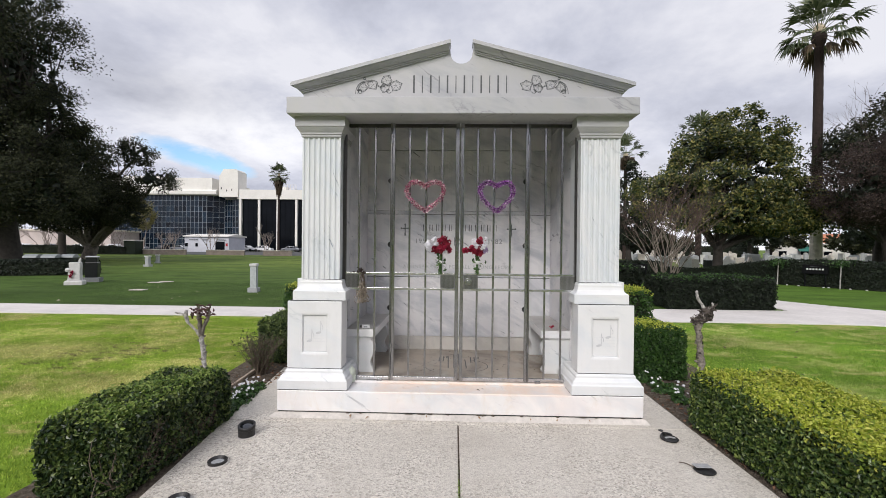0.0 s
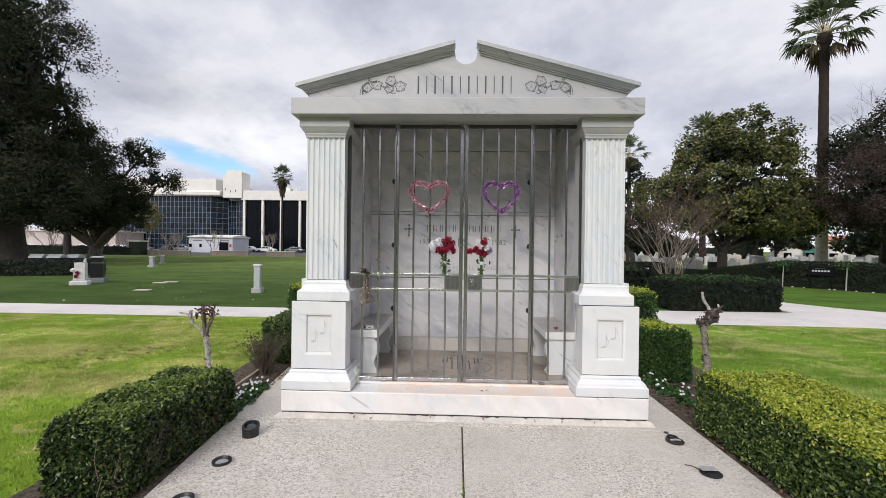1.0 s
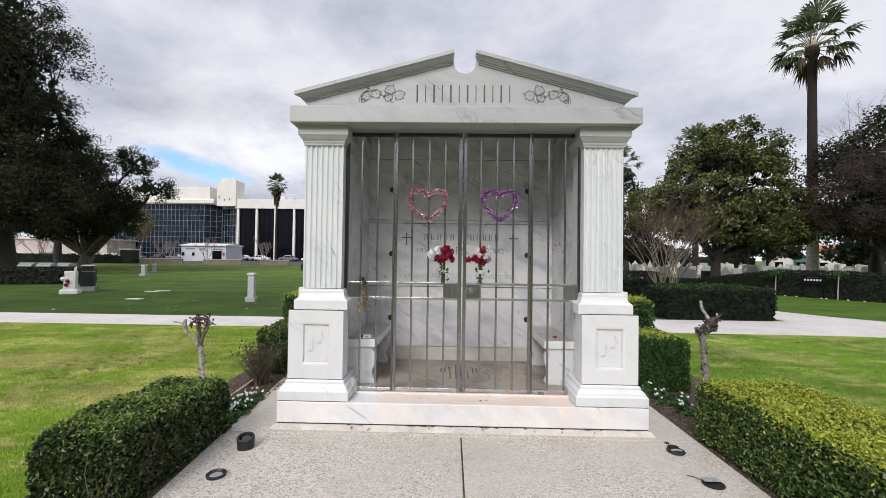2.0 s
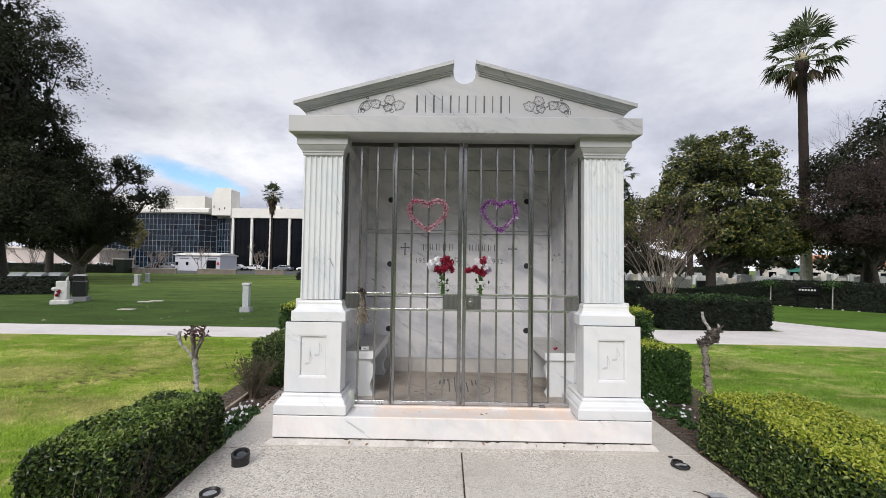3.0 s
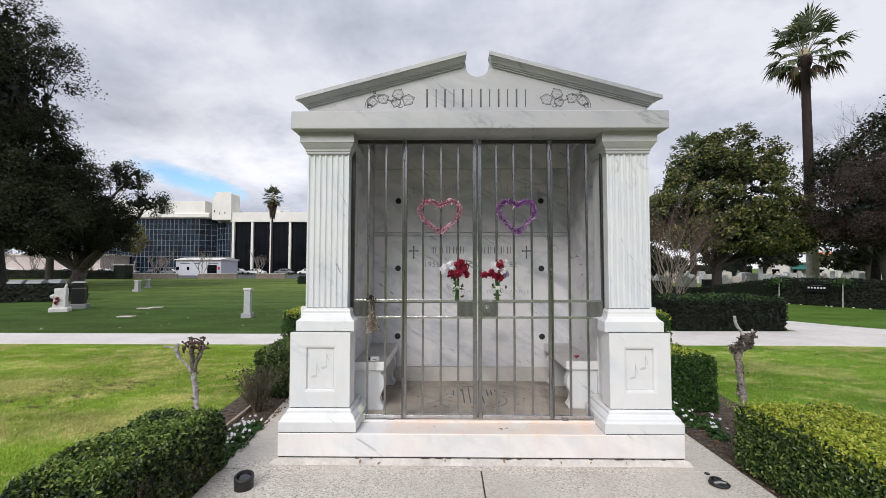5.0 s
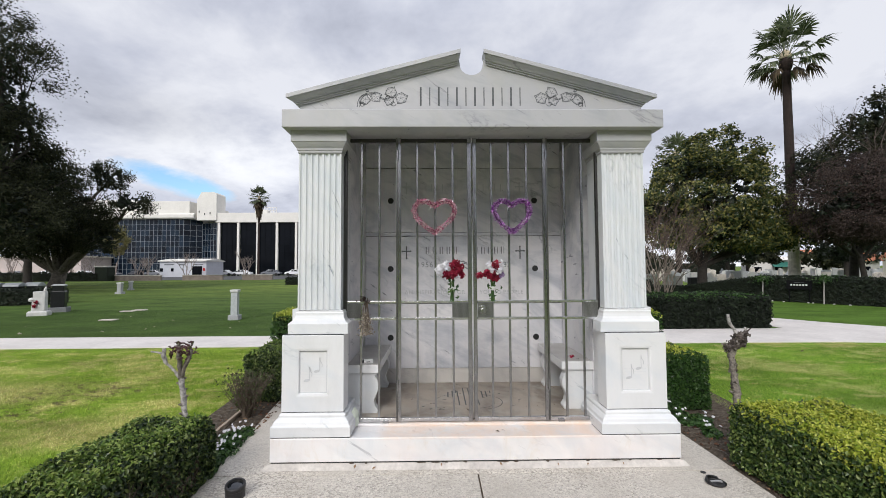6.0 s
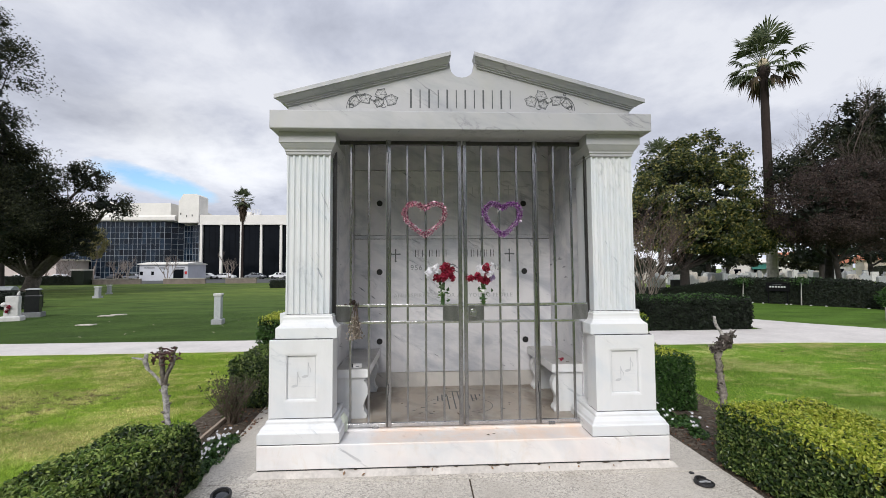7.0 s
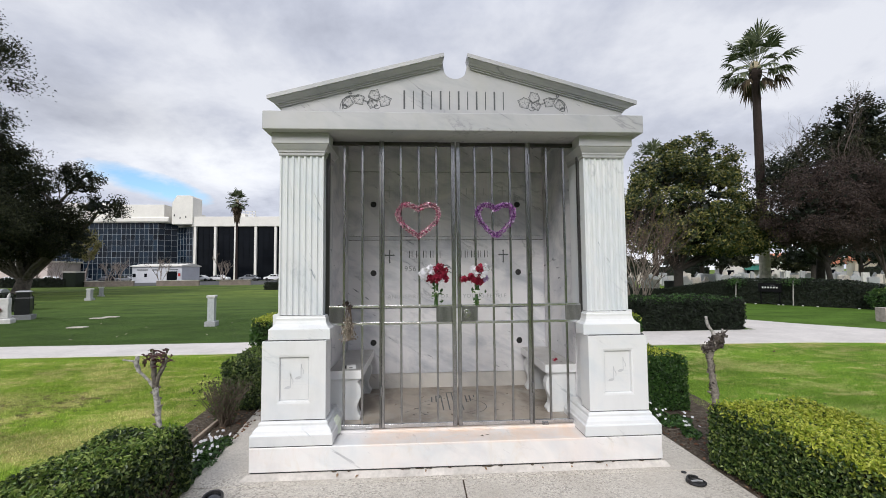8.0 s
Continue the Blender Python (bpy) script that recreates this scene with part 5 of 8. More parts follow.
        for _ in range(34):
            c = knobs[int(r.integers(0, 5))][0]
            d = r.normal(0, 1, 3)
            d = d / np.linalg.norm(d) * 0.045
            knobs.append(((c[0] + d[0], c[1] + d[1], c[2] + d[2] * 0.9), r.uniform(0.010, 0.024)))
        for c, rad in knobs:
            s.lathe([(rad * q * r.uniform(0.75, 1.2), rad * w) for q, w in ring], 7, c)
        for k in range(len(s.v)):
            x, y, z = s.v[k]
            w = noise.noise(Vector((x * 60, y * 60, z * 60))) * 0.012
            s.v[k] = (x + w, y + w * 0.7, z + w * 0.5)
        for _ in range(7):
            c = Vector(knobs[int(r.integers(0, 5))][0])
            e = c + Vector((r.normal(0.02, 0.04), r.normal(0, 0.04), r.uniform(0.0, 0.08)))
            s.tube([c, c.lerp(e, 0.6), e], [0.014, 0.009, 0.004], 5)
        fl = Raw()
        n = 150
        base = np.array([k[0] for k in knobs])[r.integers(0, len(knobs), n)]
        d = unit(r.normal(0, 1, (n, 3)))
        fl.cloud(*leaves(base + d * 0.026, d + r.normal(0, 0.6, (n, 3)), 0.030, 0.7, 1.5, 0.5, r=r))
        z = r.uniform(0.05, 0.9, 90)
        a = r.uniform(0, 2 * math.pi, 90)
        side_n = np.stack([np.cos(a), np.sin(a), np.zeros(90)], 1)
        fl.cloud(*leaves(np.stack([0.028 - 0.07 * z, np.zeros(90), z], 1) + side_n * 0.027, side_n, 0.028, 0.35, 2.6, 0.4, r=r))
        part("loose_bark", fl, leafy("bark_flake", (0.05, 0.04, 0.033), (0.13, 0.11, 0.09), (0.27, 0.245, 0.215), rough=0.95, through=0.0), ob, "loose flaking grey bark", many=True)
        part("burl", s, plain("black_knot_bark", (0.065, 0.052, 0.044), 0.95, var=0.5, scale=45, bump=0.006), ob, "dark knotted grafted burl")
        s = Shape()
        s.knotty([(0.03, 0, 1.02), (0.0, 0.0, 1.10), (-0.04, 0.01, 1.17), (-0.055, 0, 1.24)], [0.022, 0.014, 0.017, 0.012], 12, 8, 0.3)
        s.tube([(0.09, 0, 1.05), (0.12, 0.01, 1.09), (0.10, 0.0, 1.12)], [0.016, 0.013, 0.008], 7)
        s.tube([(0.05, 0.02, 1.0), (0.11, 0.05, 0.99), (0.14, 0.05, 1.02)], [0.02, 0.014, 0.007], 6)
        part("stub", s, BARK_PALE, ob, "sawn pale branch stubs", smooth=True)
    return ob


rose((-2.60, 0.16), True, -1, 3)
rose((2.42, 0.27), False, 1, 4)


# ---- dry rose bush, bed flowers, timber ----
def dry_bush(at, h, n, seed, label):
    r = np.random.default_rng(seed)
    ob = thing("rose_bush", label, "bush", (*at, -0.01))
    tips = []
    for _ in range(n):
        s = Shape()
        a, lean = r.uniform(0, 2 * math.pi), r.uniform(0.1, 0.55)
        d = Vector((math.cos(a) * lean, math.sin(a) * lean, 1)).normalized()
        p = Vector((r.normal(0, 0.03), r.normal(0, 0.03), 0))
        pts = [p.copy()]
        for _k in range(4):
            d = (d + Vector((r.normal(0, 0.16), r.normal(0, 0.16), 0))).normalized()
            p = p + d * h * r.uniform(0.2, 0.28)
            pts.append(p.copy())
        s.tube(pts, [0.007, 0.006, 0.005, 0.003, 0.0015], 5)
        tips += pts[2:]
        for q in pts[1:4]:
            e = q + Vector((r.normal(0, 0.07), r.normal(0, 0.07), r.uniform(0.02, 0.11)))
            s.tube([q, (q + e) / 2 + Vector((0, 0, 0.01)), e], [0.003, 0.002, 0.001], 4)
            tips.append(e)
        part("stem", s, TWIG, ob)
    s = Raw()
    tp = np.array([tuple(t) for t in tips])
    tp = tp[r.integers(0, len(tp), n * 11)] + r.normal(0, 0.03, (n * 11, 3))
    s.cloud(*leaves(tp, r.normal(0, 1, (len(tp), 3)) + (0, 0, 0.6), 0.024, 0.8, r=r))
    part("foliage", s, leafy("bush_leaf", (0.05, 0.035, 0.02), (0.06, 0.075, 0.025), (0.09, 0.13, 0.04)), ob, "sparse small leaves")
    return ob


dry_bush((-2.50, 1.28), 0.56, 60, 5, "sparse twiggy rose bush with few small leaves")


def bedding(at, rad, n, seed):
    r = np.random.default_rng(seed)
    ob = thing("white_flower_plant", "low bedding plant with small white flowers", "flower plant", (*at, -0.008), "white bedding flowers")
    m = 130
    a, q = r.uniform(0, 2 * math.pi, m), np.sqrt(r.random(m)) * rad
    p = np.stack([q * np.cos(a), q * np.sin(a), r.uniform(0.015, 0.085, m) * (1.1 - 0.5 * q / rad)], 1)
    s = Raw()
    s.cloud(*leaves(p, np.stack([np.cos(a), np.sin(a), np.ones(m) * 1.2], 1), 0.036, 0.5, r=r))
    part("foliage", s, LEAF_DARK, ob)
    s = Raw()
    for _ in range(n):
        t, e = r.uniform(0, 2 * math.pi), math.sqrt(r.random()) * rad * 0.95
        c = np.array([e * math.cos(t), e * math.sin(t), r.uniform(0.085, 0.135)])
        k = 5
        ang = np.arange(k) * 2 * math.pi / k + r.uniform(0, 6)
        face = unit(np.array([[r.normal(0, 0.4), -0.55 + r.normal(0, 0.3), 0.8]]))[0]
        ux = unit(np.cross(face, (1, 0.2, 0))[None])[0]
        uy = np.cross(face, ux)
        pp = c + 0.008 * (np.cos(ang)[:, None] * ux + np.sin(ang)[:, None] * uy)
        s.cloud(*leaves(pp, np.tile(face, (k, 1)), 0.018, 0.15, 1.1, r=r))
    part("blossoms", s, PETAL_WHITE, ob, "small white blossoms")
    return ob


for k, (x, y) in enumerate(((-2.25, -0.06), (-2.29, 0.10), (-2.27, 0.27), (-2.33, 0.38), (-2.29, 0.50), (-2.35, 0.62), (-2.29, 0.74))):
    bedding((x, y), 0.10 + 0.02 * (k % 3), 7 if k != 1 else 3, 60 + k)
for k, (x, y) in enumerate(((2.30, 1.30), (2.38, 1.12), (2.35, 0.92), (2.46, 0.78), (2.40, 0.60), (2.52, 0.98))):
    bedding((x, y), 0.07 + 0.02 * (k % 3), 3, 80 + k)

edging = thing("timber_edging", "weathered timber board edging the bed", "edging", (-2.60, 1.0, -0.01), rz=3)
s = Shape()
s.box(-0.016, 0.016, -0.42, 0.42, 0, 0.045)
part("board", s, WOOD, edging, "", 0.004)


def litter(seed):
    """Fallen leaves and crumbs of mulch on the beds: uncountable."""
    r = np.random.default_rng(seed)
    s = Raw()
    n = 900
    left = r.random(n) < 0.5
    y = np.where(left, r.uniform(-1.5, 2.0, n), r.uniform(-2.6, 1.6, n))
    x = np.where(left, -2.22 - r.random(n) ** 1.5 * 0.65, 2.15 + r.random(n) ** 1.5 * 0.75)
    p = np.stack([x, y, np.full(n, 0.004)], 1)
    s.cloud(*leaves(p, np.tile((0, 0, 1.0), (n, 1)), 0.03, 0.5, r=r))
    ob = link("fallen_leaves", s, leafy("dead_leaf", (0.05, 0.03, 0.02), (0.13, 0.08, 0.05), (0.22, 0.10, 0.06), (0.28, 0.20, 0.12), rough=0.9))
    tagged(ob, "brown fallen leaves and mulch on the soil", "fallen leaves", "", "stuff")


litter(21)


def prunings():
    """Dry cut twigs scattered over the beds."""
    r = np.random.default_rng(22)
    for k in range(46):
        west = k % 2 == 0
        x, y = (r.uniform(-2.9, -2.4), r.uniform(0.3, 1.7)) if west else (r.uniform(2.2, 2.8), r.uniform(0.1, 1.3))
        a, L = r.uniform(0, math.pi), r.uniform(0.04, 0.16)
        d = Vector((math.cos(a), math.sin(a), 0)) * L
        s = Shape()
        s.tube([-d, Vector((r.normal(0, 0.01), r.normal(0, 0.01), 0.012)), d], [0.004, 0.0035, 0.002], 5)
        ob = link("cut_twig", s, BARK_ROSE if k % 3 else TWIG)
        ob.matrix_basis = pose(x, y, -0.003)
        tagged(ob, "dry cut rose twig lying on the soil", "twig", "rose prunings on the beds")


prunings()


STEP_LEAF = leafy("rust_brown_leaf", (0.16, 0.075, 0.04), (0.30, 0.19, 0.11), (0.36, 0.27, 0.19), rough=0.8)


def debris():
    """Small dead leaves along the foot of the step."""
    r = np.random.default_rng(31)
    for x, y in ((-1.02, -0.03), (-0.86, -0.045), (-0.30, -0.02), (0.20, -0.02), (0.68, -0.03), (0.93, -0.03), (1.23, -0.03)):
        s = Raw()
        s.cloud(*leaves(np.array([[0, 0, 0.006]]), np.array([[0, 0, 1.0]]), 0.024, 0.25, 2.0, r=r))
        ob = link("fallen_leaf", s, STEP_LEAF)
        ob.matrix_basis = pose(x, y * 0.6, 0.045 + 0.68 * y, 48, 0, r.uniform(-30, 30))
        tagged(ob, "small curled brown leaf by the marble step", "leaf", "fallen leaves at the step")
    for x, w in ((-1.05, 0.030), (-0.93, 0.018), (-0.47, 0.055), (-0.35, 0.05), (-0.27, 0.035), (-0.10, 0.02), (0.22, 0.07), (0.33, 0.03), (0.60, 0.018), (0.94, 0.022), (1.18, 0.05), (1.30, 0.02), (1.55, 0.03)):
        s = Shape()
        w *= 0.7
        s.knotty([(-w, 0.004, 0.004), (-w * 0.3, 0.0, 0.006), (w * 0.4, 0.001, 0.005), (w, 0.004, 0.003)], [0.002, 0.006, 0.005, 0.002], x, 6, 0.5)
        ob = link("mulch_crumb", s, SOIL)
        ob.matrix_basis = pose(x, -0.002, 0.041)
        tagged(ob, "dark crumb of washed-in soil under the step", "soil crumb", "soil crumbs at the step")
    for x, y in ((0.24, 0.12), (0.19, 0.10)):
        s = Raw()
        s.cloud(*leaves(np.array([[0, 0, 0.004]]), np.array([[0, 0, 1.0]]), 0.026, 0.2, 2.2, r=r))
        ob = link("fallen_leaf", s, LEAF_SKIRT)
        ob.matrix_basis = pose(x, y, 0.254, 0, 0, r.uniform(0, 360))
        tagged(ob, "small dark leaf lying on the marble step", "leaf", "fallen leaves at the step")


debris()
rf = np.random.default_rng(34)
for k in range(30):
    s = Raw()
    s.cloud(*leaves(np.array([[0, 0, 0.003]]), np.array([[0, 0, 1.0]]), rf.uniform(0.012, 0.026), 0.2, 2.0, r=rf))
    ob = link("fallen_leaf", s, LEAF_SKIRT)
    ob.matrix_basis = pose(rf.uniform(-0.85, 0.85), rf.uniform(0.45, 1.45), FLOOR_Z + 0.002, 0, 0, rf.uniform(0, 360))
    tagged(ob, "tiny dark leaf scrap on the tomb floor", "leaf", "leaf scraps on the tomb floor")
rl = np.random.default_rng(33)
for k in range(26):
    west = k % 2 == 0
    x, y = (rl.uniform(-13, -4), rl.uniform(7.6, 12.5)) if west else (rl.uniform(4, 11), rl.uniform(0.5, 5.0))
    s = Raw()
    s.cloud(*leaves(np.array([[0, 0, 0.012]]), np.array([[0, 0, 1.0]]), 0.07, 0.4, 1.5, r=rl))
    ob = link("fallen_leaf", s, DRIED if west else LEAF_SKIRT)
    ob.matrix_basis = pose(x, y, -0.02 if west else 0.01, 0, 0, rl.uniform(0, 360))
    tagged(ob, "pale dry leaf lying on the lawn", "leaf", "fallen leaves on the lawn")


# ---- ground lights ----
def ground_light(at, kind, rz=0):
    if kind == "raised":
        ob = thing("ground_light", "black cylindrical uplight standing out of the concrete pad", "ground light", (*at, 0), "uplights", rz)
        s = Shape()
        s.lathe([(0.068, 0.0), (0.068, 0.070), (0.071, 0.074), (0.071, 0.094), (0.067, 0.098), (0.055, 0.098), (0.053, 0.080), (0.001, 0.077)], 28)
        s.v = [(x, y, z + (0.20 * (y - 0.25 * x) if z > 0.05 else 0.0)) for x, y, z in s.v]
        part("housing", s, BLACK_METAL, ob, "", smooth=False)
        s = Shape()
        s.lathe([(0.052, 0.082), (0.03, 0.087), (0.001, 0.089)], 20, caps=False)
        s.v = [(x, y, z + 0.20 * (y - 0.25 * x)) for x, y, z in s.v]
        part("lens", s, CAR_GLASS, ob, "dark glass lens")
        s = Shape()
        s.lathe([(0.068, 0.001), (0.082, 0.001), (0.080, 0.004), (0.068, 0.005)], 24, caps=False)
        part("collar", s, CEMENT, ob)
    elif kind == "flush":
        ob = thing("ground_light", "round black uplight set flush in the concrete pad", "ground light", (*at, 0), "uplights", rz)
        s = Shape()
        s.lathe([(0.062, 0.003), (0.083, 0.003), (0.081, 0.006), (0.064, 0.008)], 24, caps=False)
        part("collar", s, CEMENT, ob)
        s = Shape()
        s.lathe([(0.066, 0.003), (0.069, 0.026), (0.063, 0.031), (0.050, 0.014), (0.001, 0.010)], 28)
        part("housing", s, BLACK_METAL, ob)
        s = Shape()
        s.lathe([(0.047, 0.013), (0.03, 0.016), (0.001, 0.017)], 20, caps=False)
        part("lens", s, GRANITE, ob, "grey dusty lens")
    elif kind == "broken":
        ob = thing("ground_light", "broken black uplight rim in the concrete pad", "ground light", (*at, 0), "uplights", rz)
        s = Shape()
        s.lathe([(0.001, 0.003), (0.070, 0.003), (0.074, 0.012), (0.066, 0.016), (0.058, 0.006), (0.001, 0.005)], 24)
        part("housing", s, BLACK_METAL, ob)
        s = Shape()
        s.tube([(0.06 * math.cos(q), 0.06 * math.sin(q), 0.018 + 0.012 * math.sin(q)) for q in np.linspace(0.3, 4.2, 12)], 0.009, 6)
        part("bezel", s, BLACK_METAL, ob, "loose tilted bezel ring")
        s = Shape()
        s.tube([(-0.03, 0.02, 0.012), (0.0, -0.01, 0.024), (0.045, -0.02, 0.012)], 0.008, 6)
        part("lens_clip", s, GRANITE, ob)
    else:
        ob = thing("ground_light", "sunken uplight hole with loose metal cover in the pad", "ground light", (*at, 0), "uplights", rz)
        s = Shape()
        s.lathe([(0.074, 0.004), (0.076, 0.009), (0.068, 0.009), (0.062, 0.005), (0.001, 0.004)], 24)
        part("housing", s, BLACK_METAL, ob)
        s = Shape()
        s.box(-0.055, 0.06, 0.01, 0.07, 0.016, 0.022)
        part("cover", s, GRANITE, ob, "tilted grey cover plate", 0.002)
        s = Shape()
        s.tube([(-0.06, 0.03, 0.012), (-0.11, 0.05, 0.03), (-0.14, 0.085, 0.02)], 0.004, 5)
        part("wire", s, TWIG, ob)
    return ob


ground_light((-1.82, -0.42), "raised")
ground_light((-1.81, -0.88), "flush")
ground_light((-1.79, -1.36), "flush")
ground_light((1.82, -0.31), "broken", 25)
ground_light((1.82, -0.82), "hole")
s = Shape()
s.lathe([(0.001, 0.0), (0.02, 0.0), (0.02, 0.006), (0.001, 0.006)], 12, (1.83, -0.14, 0.001))
tagged(link("bolt_plug", s, BLACK_METAL), "small black plug in the concrete pad", "plug")


# ---- things on the gate ----
def heart(cx, cz, w, h, mat, colour, seed):
    r = np.random.default_rng(seed)
    ob = thing("tinsel_heart", colour + " tinsel heart wreath hung on the gate bars", "heart wreath", (cx, GATE_Y - 0.045, cz), "tinsel hearts")
    t = np.linspace(0, 2 * math.pi, 73)[:-1]
    ctl = np.array([(0, 0.68), (0.2, 0.84), (0.45, 0.97), (0.75, 0.93), (0.96, 0.66), (1.0, 0.30), (0.86, -0.12), (0.5, -0.55), (0.2, -0.85), (0, -1.0)])
    ctl = np.vstack([ctl, (ctl * (-1, 1))[-2:0:-1]])
    u = np.linspace(0, len(ctl), len(t), endpoint=False)
    hx = np.interp(u, np.arange(len(ctl) + 1), np.append(ctl[:, 0], ctl[0, 0]))
    hz = np.interp(u, np.arange(len(ctl) + 1), np.append(ctl[:, 1], ctl[0, 1]))
    P = np.stack([hx * (w / 2 - 0.02), np.zeros_like(t), hz * (h / 2 - 0.02)], 1)
    s = Shape()
    s.tube([tuple(p) for p in np.vstack([P, P[:1]])], 0.006, 5)
    part("wire_frame", s, STEEL_DARK, ob)
    n = 4600
    k = r.integers(0, len(P), n)
    f = r.random(n)[:, None]
    way = unit(r.normal(0, 1, (n, 3)))
    c = P[k] * (1 - f) + P[(k + 1) % len(P)] * f + way * r.uniform(0.004, 0.023, (n, 1))
    s = Raw()
    s.cloud(*blades(c, way, r.uniform(0.009, 0.022, n), 0.0065, r))
    part("tinsel", s, mat, ob)
    s = Shape()
    a = Vector((-0.02, 0, h * 0.33))
    s.tube([a, a + Vector((-0.012, -0.01, -0.03)), a + Vector((-0.03, -0.012, -0.05))], 0.003, 4)
    part("tie", s, LETTER, ob, "pale tie")


heart(-0.352, 2.15, 0.415, 0.335, TIN_PINK, "pink", 41)
heart(0.367, 2.15, 0.375, 0.335, TIN_PURPLE, "purple", 42)


def bouquet(x, blooms, stem_z, seed):
    r = np.random.default_rng(seed)
    ob = thing("artificial_bouquet", "artificial red and white flower bunch tied to the gate", "bouquet", (x, GATE_Y - 0.05, stem_z), "bouquets on the gate")
    s = Shape()
    for dx in (-0.01, 0.004, 0.014):
        s.tube([(dx, 0, 0), (dx * 0.5, -0.005, 0.09), (dx * 1.5, -0.01, 0.2)], 0.006, 6)
    part("stem", s, STEM, ob)
    s = Shape()
    s.lathe([(0.016, 0.10), (0.022, 0.112), (0.022, 0.125), (0.016, 0.135)], 10, (0, -0.005, 0))
    part("tie", s, LETTER, ob, "pale tie")
    s = Raw()
    n = 26
    p = np.stack([r.normal(0.005, 0.028, n), -0.01 + r.normal(0, 0.02, n), r.uniform(0.02, 0.21, n)], 1)
    s.cloud(*leaves(p, r.normal(0, 0.6, (n, 3)) + (0, -0.8, 0.3), 0.034, 0.5, r=r))
    part("leaves", s, STEM, ob)
    for bx, bz, rad, mat in blooms:
        s = Raw()
        n = 46
        d = unit(r.normal(0, 1, (n, 3)) + (0, -0.7, 0.1))
        p = np.array([bx, -0.03 + r.normal(0, 0.01), bz]) + d * rad * r.uniform(0.4, 1.0, (n, 1))
        s.cloud(*leaves(p, d, rad * 0.95, 0.35, 1.1, 0.35, r=r))
        part("bloom", s, mat, ob)
    return ob


W, R_, V_ = PETAL_WHITE, PETAL_RED, PETAL_LILAC
bouquet(-0.195, ((0.035, 0.335, 0.042, R_), (0.065, 0.30, 0.042, R_), (0.0, 0.325, 0.036, R_), (-0.05, 0.318, 0.050, W), (-0.098, 0.285, 0.048, W), (-0.02, 0.29, 0.040, W), (-0.045, 0.25, 0.045, R_), (0.02, 0.255, 0.045, R_), (0.075, 0.245, 0.036, R_), (0.045, 0.225, 0.026, W), (-0.075, 0.245, 0.025, W)), 1.37, 51)
bouquet(0.178, ((0.03, 0.325, 0.042, R_), (0.065, 0.34, 0.036, W), (-0.035, 0.325, 0.036, W), (-0.01, 0.285, 0.034, W), (-0.04, 0.255, 0.040, R_), (0.01, 0.235, 0.045, R_), (0.055, 0.275, 0.036, W), (0.07, 0.245, 0.032, V_), (-0.115, 0.235, 0.034, R_), (0.03, 0.215, 0.03, R_), (0.05, 0.30, 0.03, R_)), 1.37, 52)


def dried_bunch():
    r = np.random.default_rng(61)
    ob = thing("dried_bouquet", "dried brown flower bunch hanging upside down on the gate", "dried flowers", (-0.975, GATE_Y - 0.04, 1.36))
    s = Shape()
    for _ in range(16):
        a = Vector((r.normal(0, 0.012), r.normal(0, 0.01), 0.02))
        b = a + Vector((r.normal(0, 0.025), -0.01 + r.normal(0, 0.02), -0.26))
        s.tube([a, (a + b) / 2 + Vector((r.normal(0, 0.01), 0, 0)), b], [0.003, 0.0025, 0.0015], 4)
    part("stems", s, TWIG, ob, many=True)
    s = Raw()
    n = 420
    z = -0.08 - r.random(n) ** 0.8 * 0.21
    wd = 0.018 + (-z - 0.05) * 0.115
    p = np.stack([r.normal(0, 1, n) * wd * 0.66, r.normal(-0.01, 0.02, n), z], 1)
    s.cloud(*leaves(p, r.normal(0, 1, (n, 3)), 0.020, 0.8, r=r))
    part("dried_foliage", s, DRIED, ob, many=True)
    s = Raw()
    p = np.stack([r.normal(-0.02, 0.025, 26), r.normal(-0.02, 0.012, 26), r.normal(0.04, 0.014, 26)], 1)
    s.cloud(*leaves(p, r.normal(0, 1, (26, 3)), 0.03, 0.6, r=r))
    part("knot", s, LEAF_RED, ob, "dark withered ribbon knot")


dried_bunch()
# odds and ends on the benches
ob = thing("small_box", "small white printed box on the marble bench", "box", (-1.00, 0.53, 0.758), rz=12)
s = Shape()
s.box(-0.042, 0.042, -0.026, 0.026, 0.0, 0.034)
part("carton", s, CARD, ob, "", 0.003)
s = Shape()
s.box(-0.020, 0.012, -0.0285, -0.0263, 0.011, 0.019)
part("print", s, CUT, ob)
s = Shape()
s.lathe([(0.014, 0), (0.015, 0.018), (0.008, 0.026), (0.002, 0.028)], 12)
ob = link("votive_cup", s, BLACK_METAL)
ob.matrix_basis = pose(-1.052, 0.55, 0.758)
tagged(ob, "small dark votive cup on the bench", "cup")
s = Raw()
r_ = np.random.default_rng(71)
s.cloud(*leaves(np.stack([r_.normal(0, 0.016, 9), r_.normal(0, 0.016, 9), r_.uniform(0.008, 0.03, 9)], 1), r_.normal(0, 0.5, (9, 3)) + (0, 0, 1), 0.03, 0.4, r=r_))
ob = link("fallen_bloom", s, PETAL_RED)
ob.matrix_basis = pose(1.03, 0.66, 0.758)
tagged(ob, "fallen red artificial bloom on the marble bench", "flower")
s = Raw()
s.cloud(*leaves(np.array([[0, 0, 0.004]]), np.array([[0, 0, 1.0]]), 0.03, 0.2, 2, r=r_))
ob = link("fallen_leaf", s, LEAF_SKIRT)
ob.matrix_basis = pose(1.07, 0.60, 0.758, 0, 0, 40)
tagged(ob, "small brown leaf on the marble bench", "leaf")
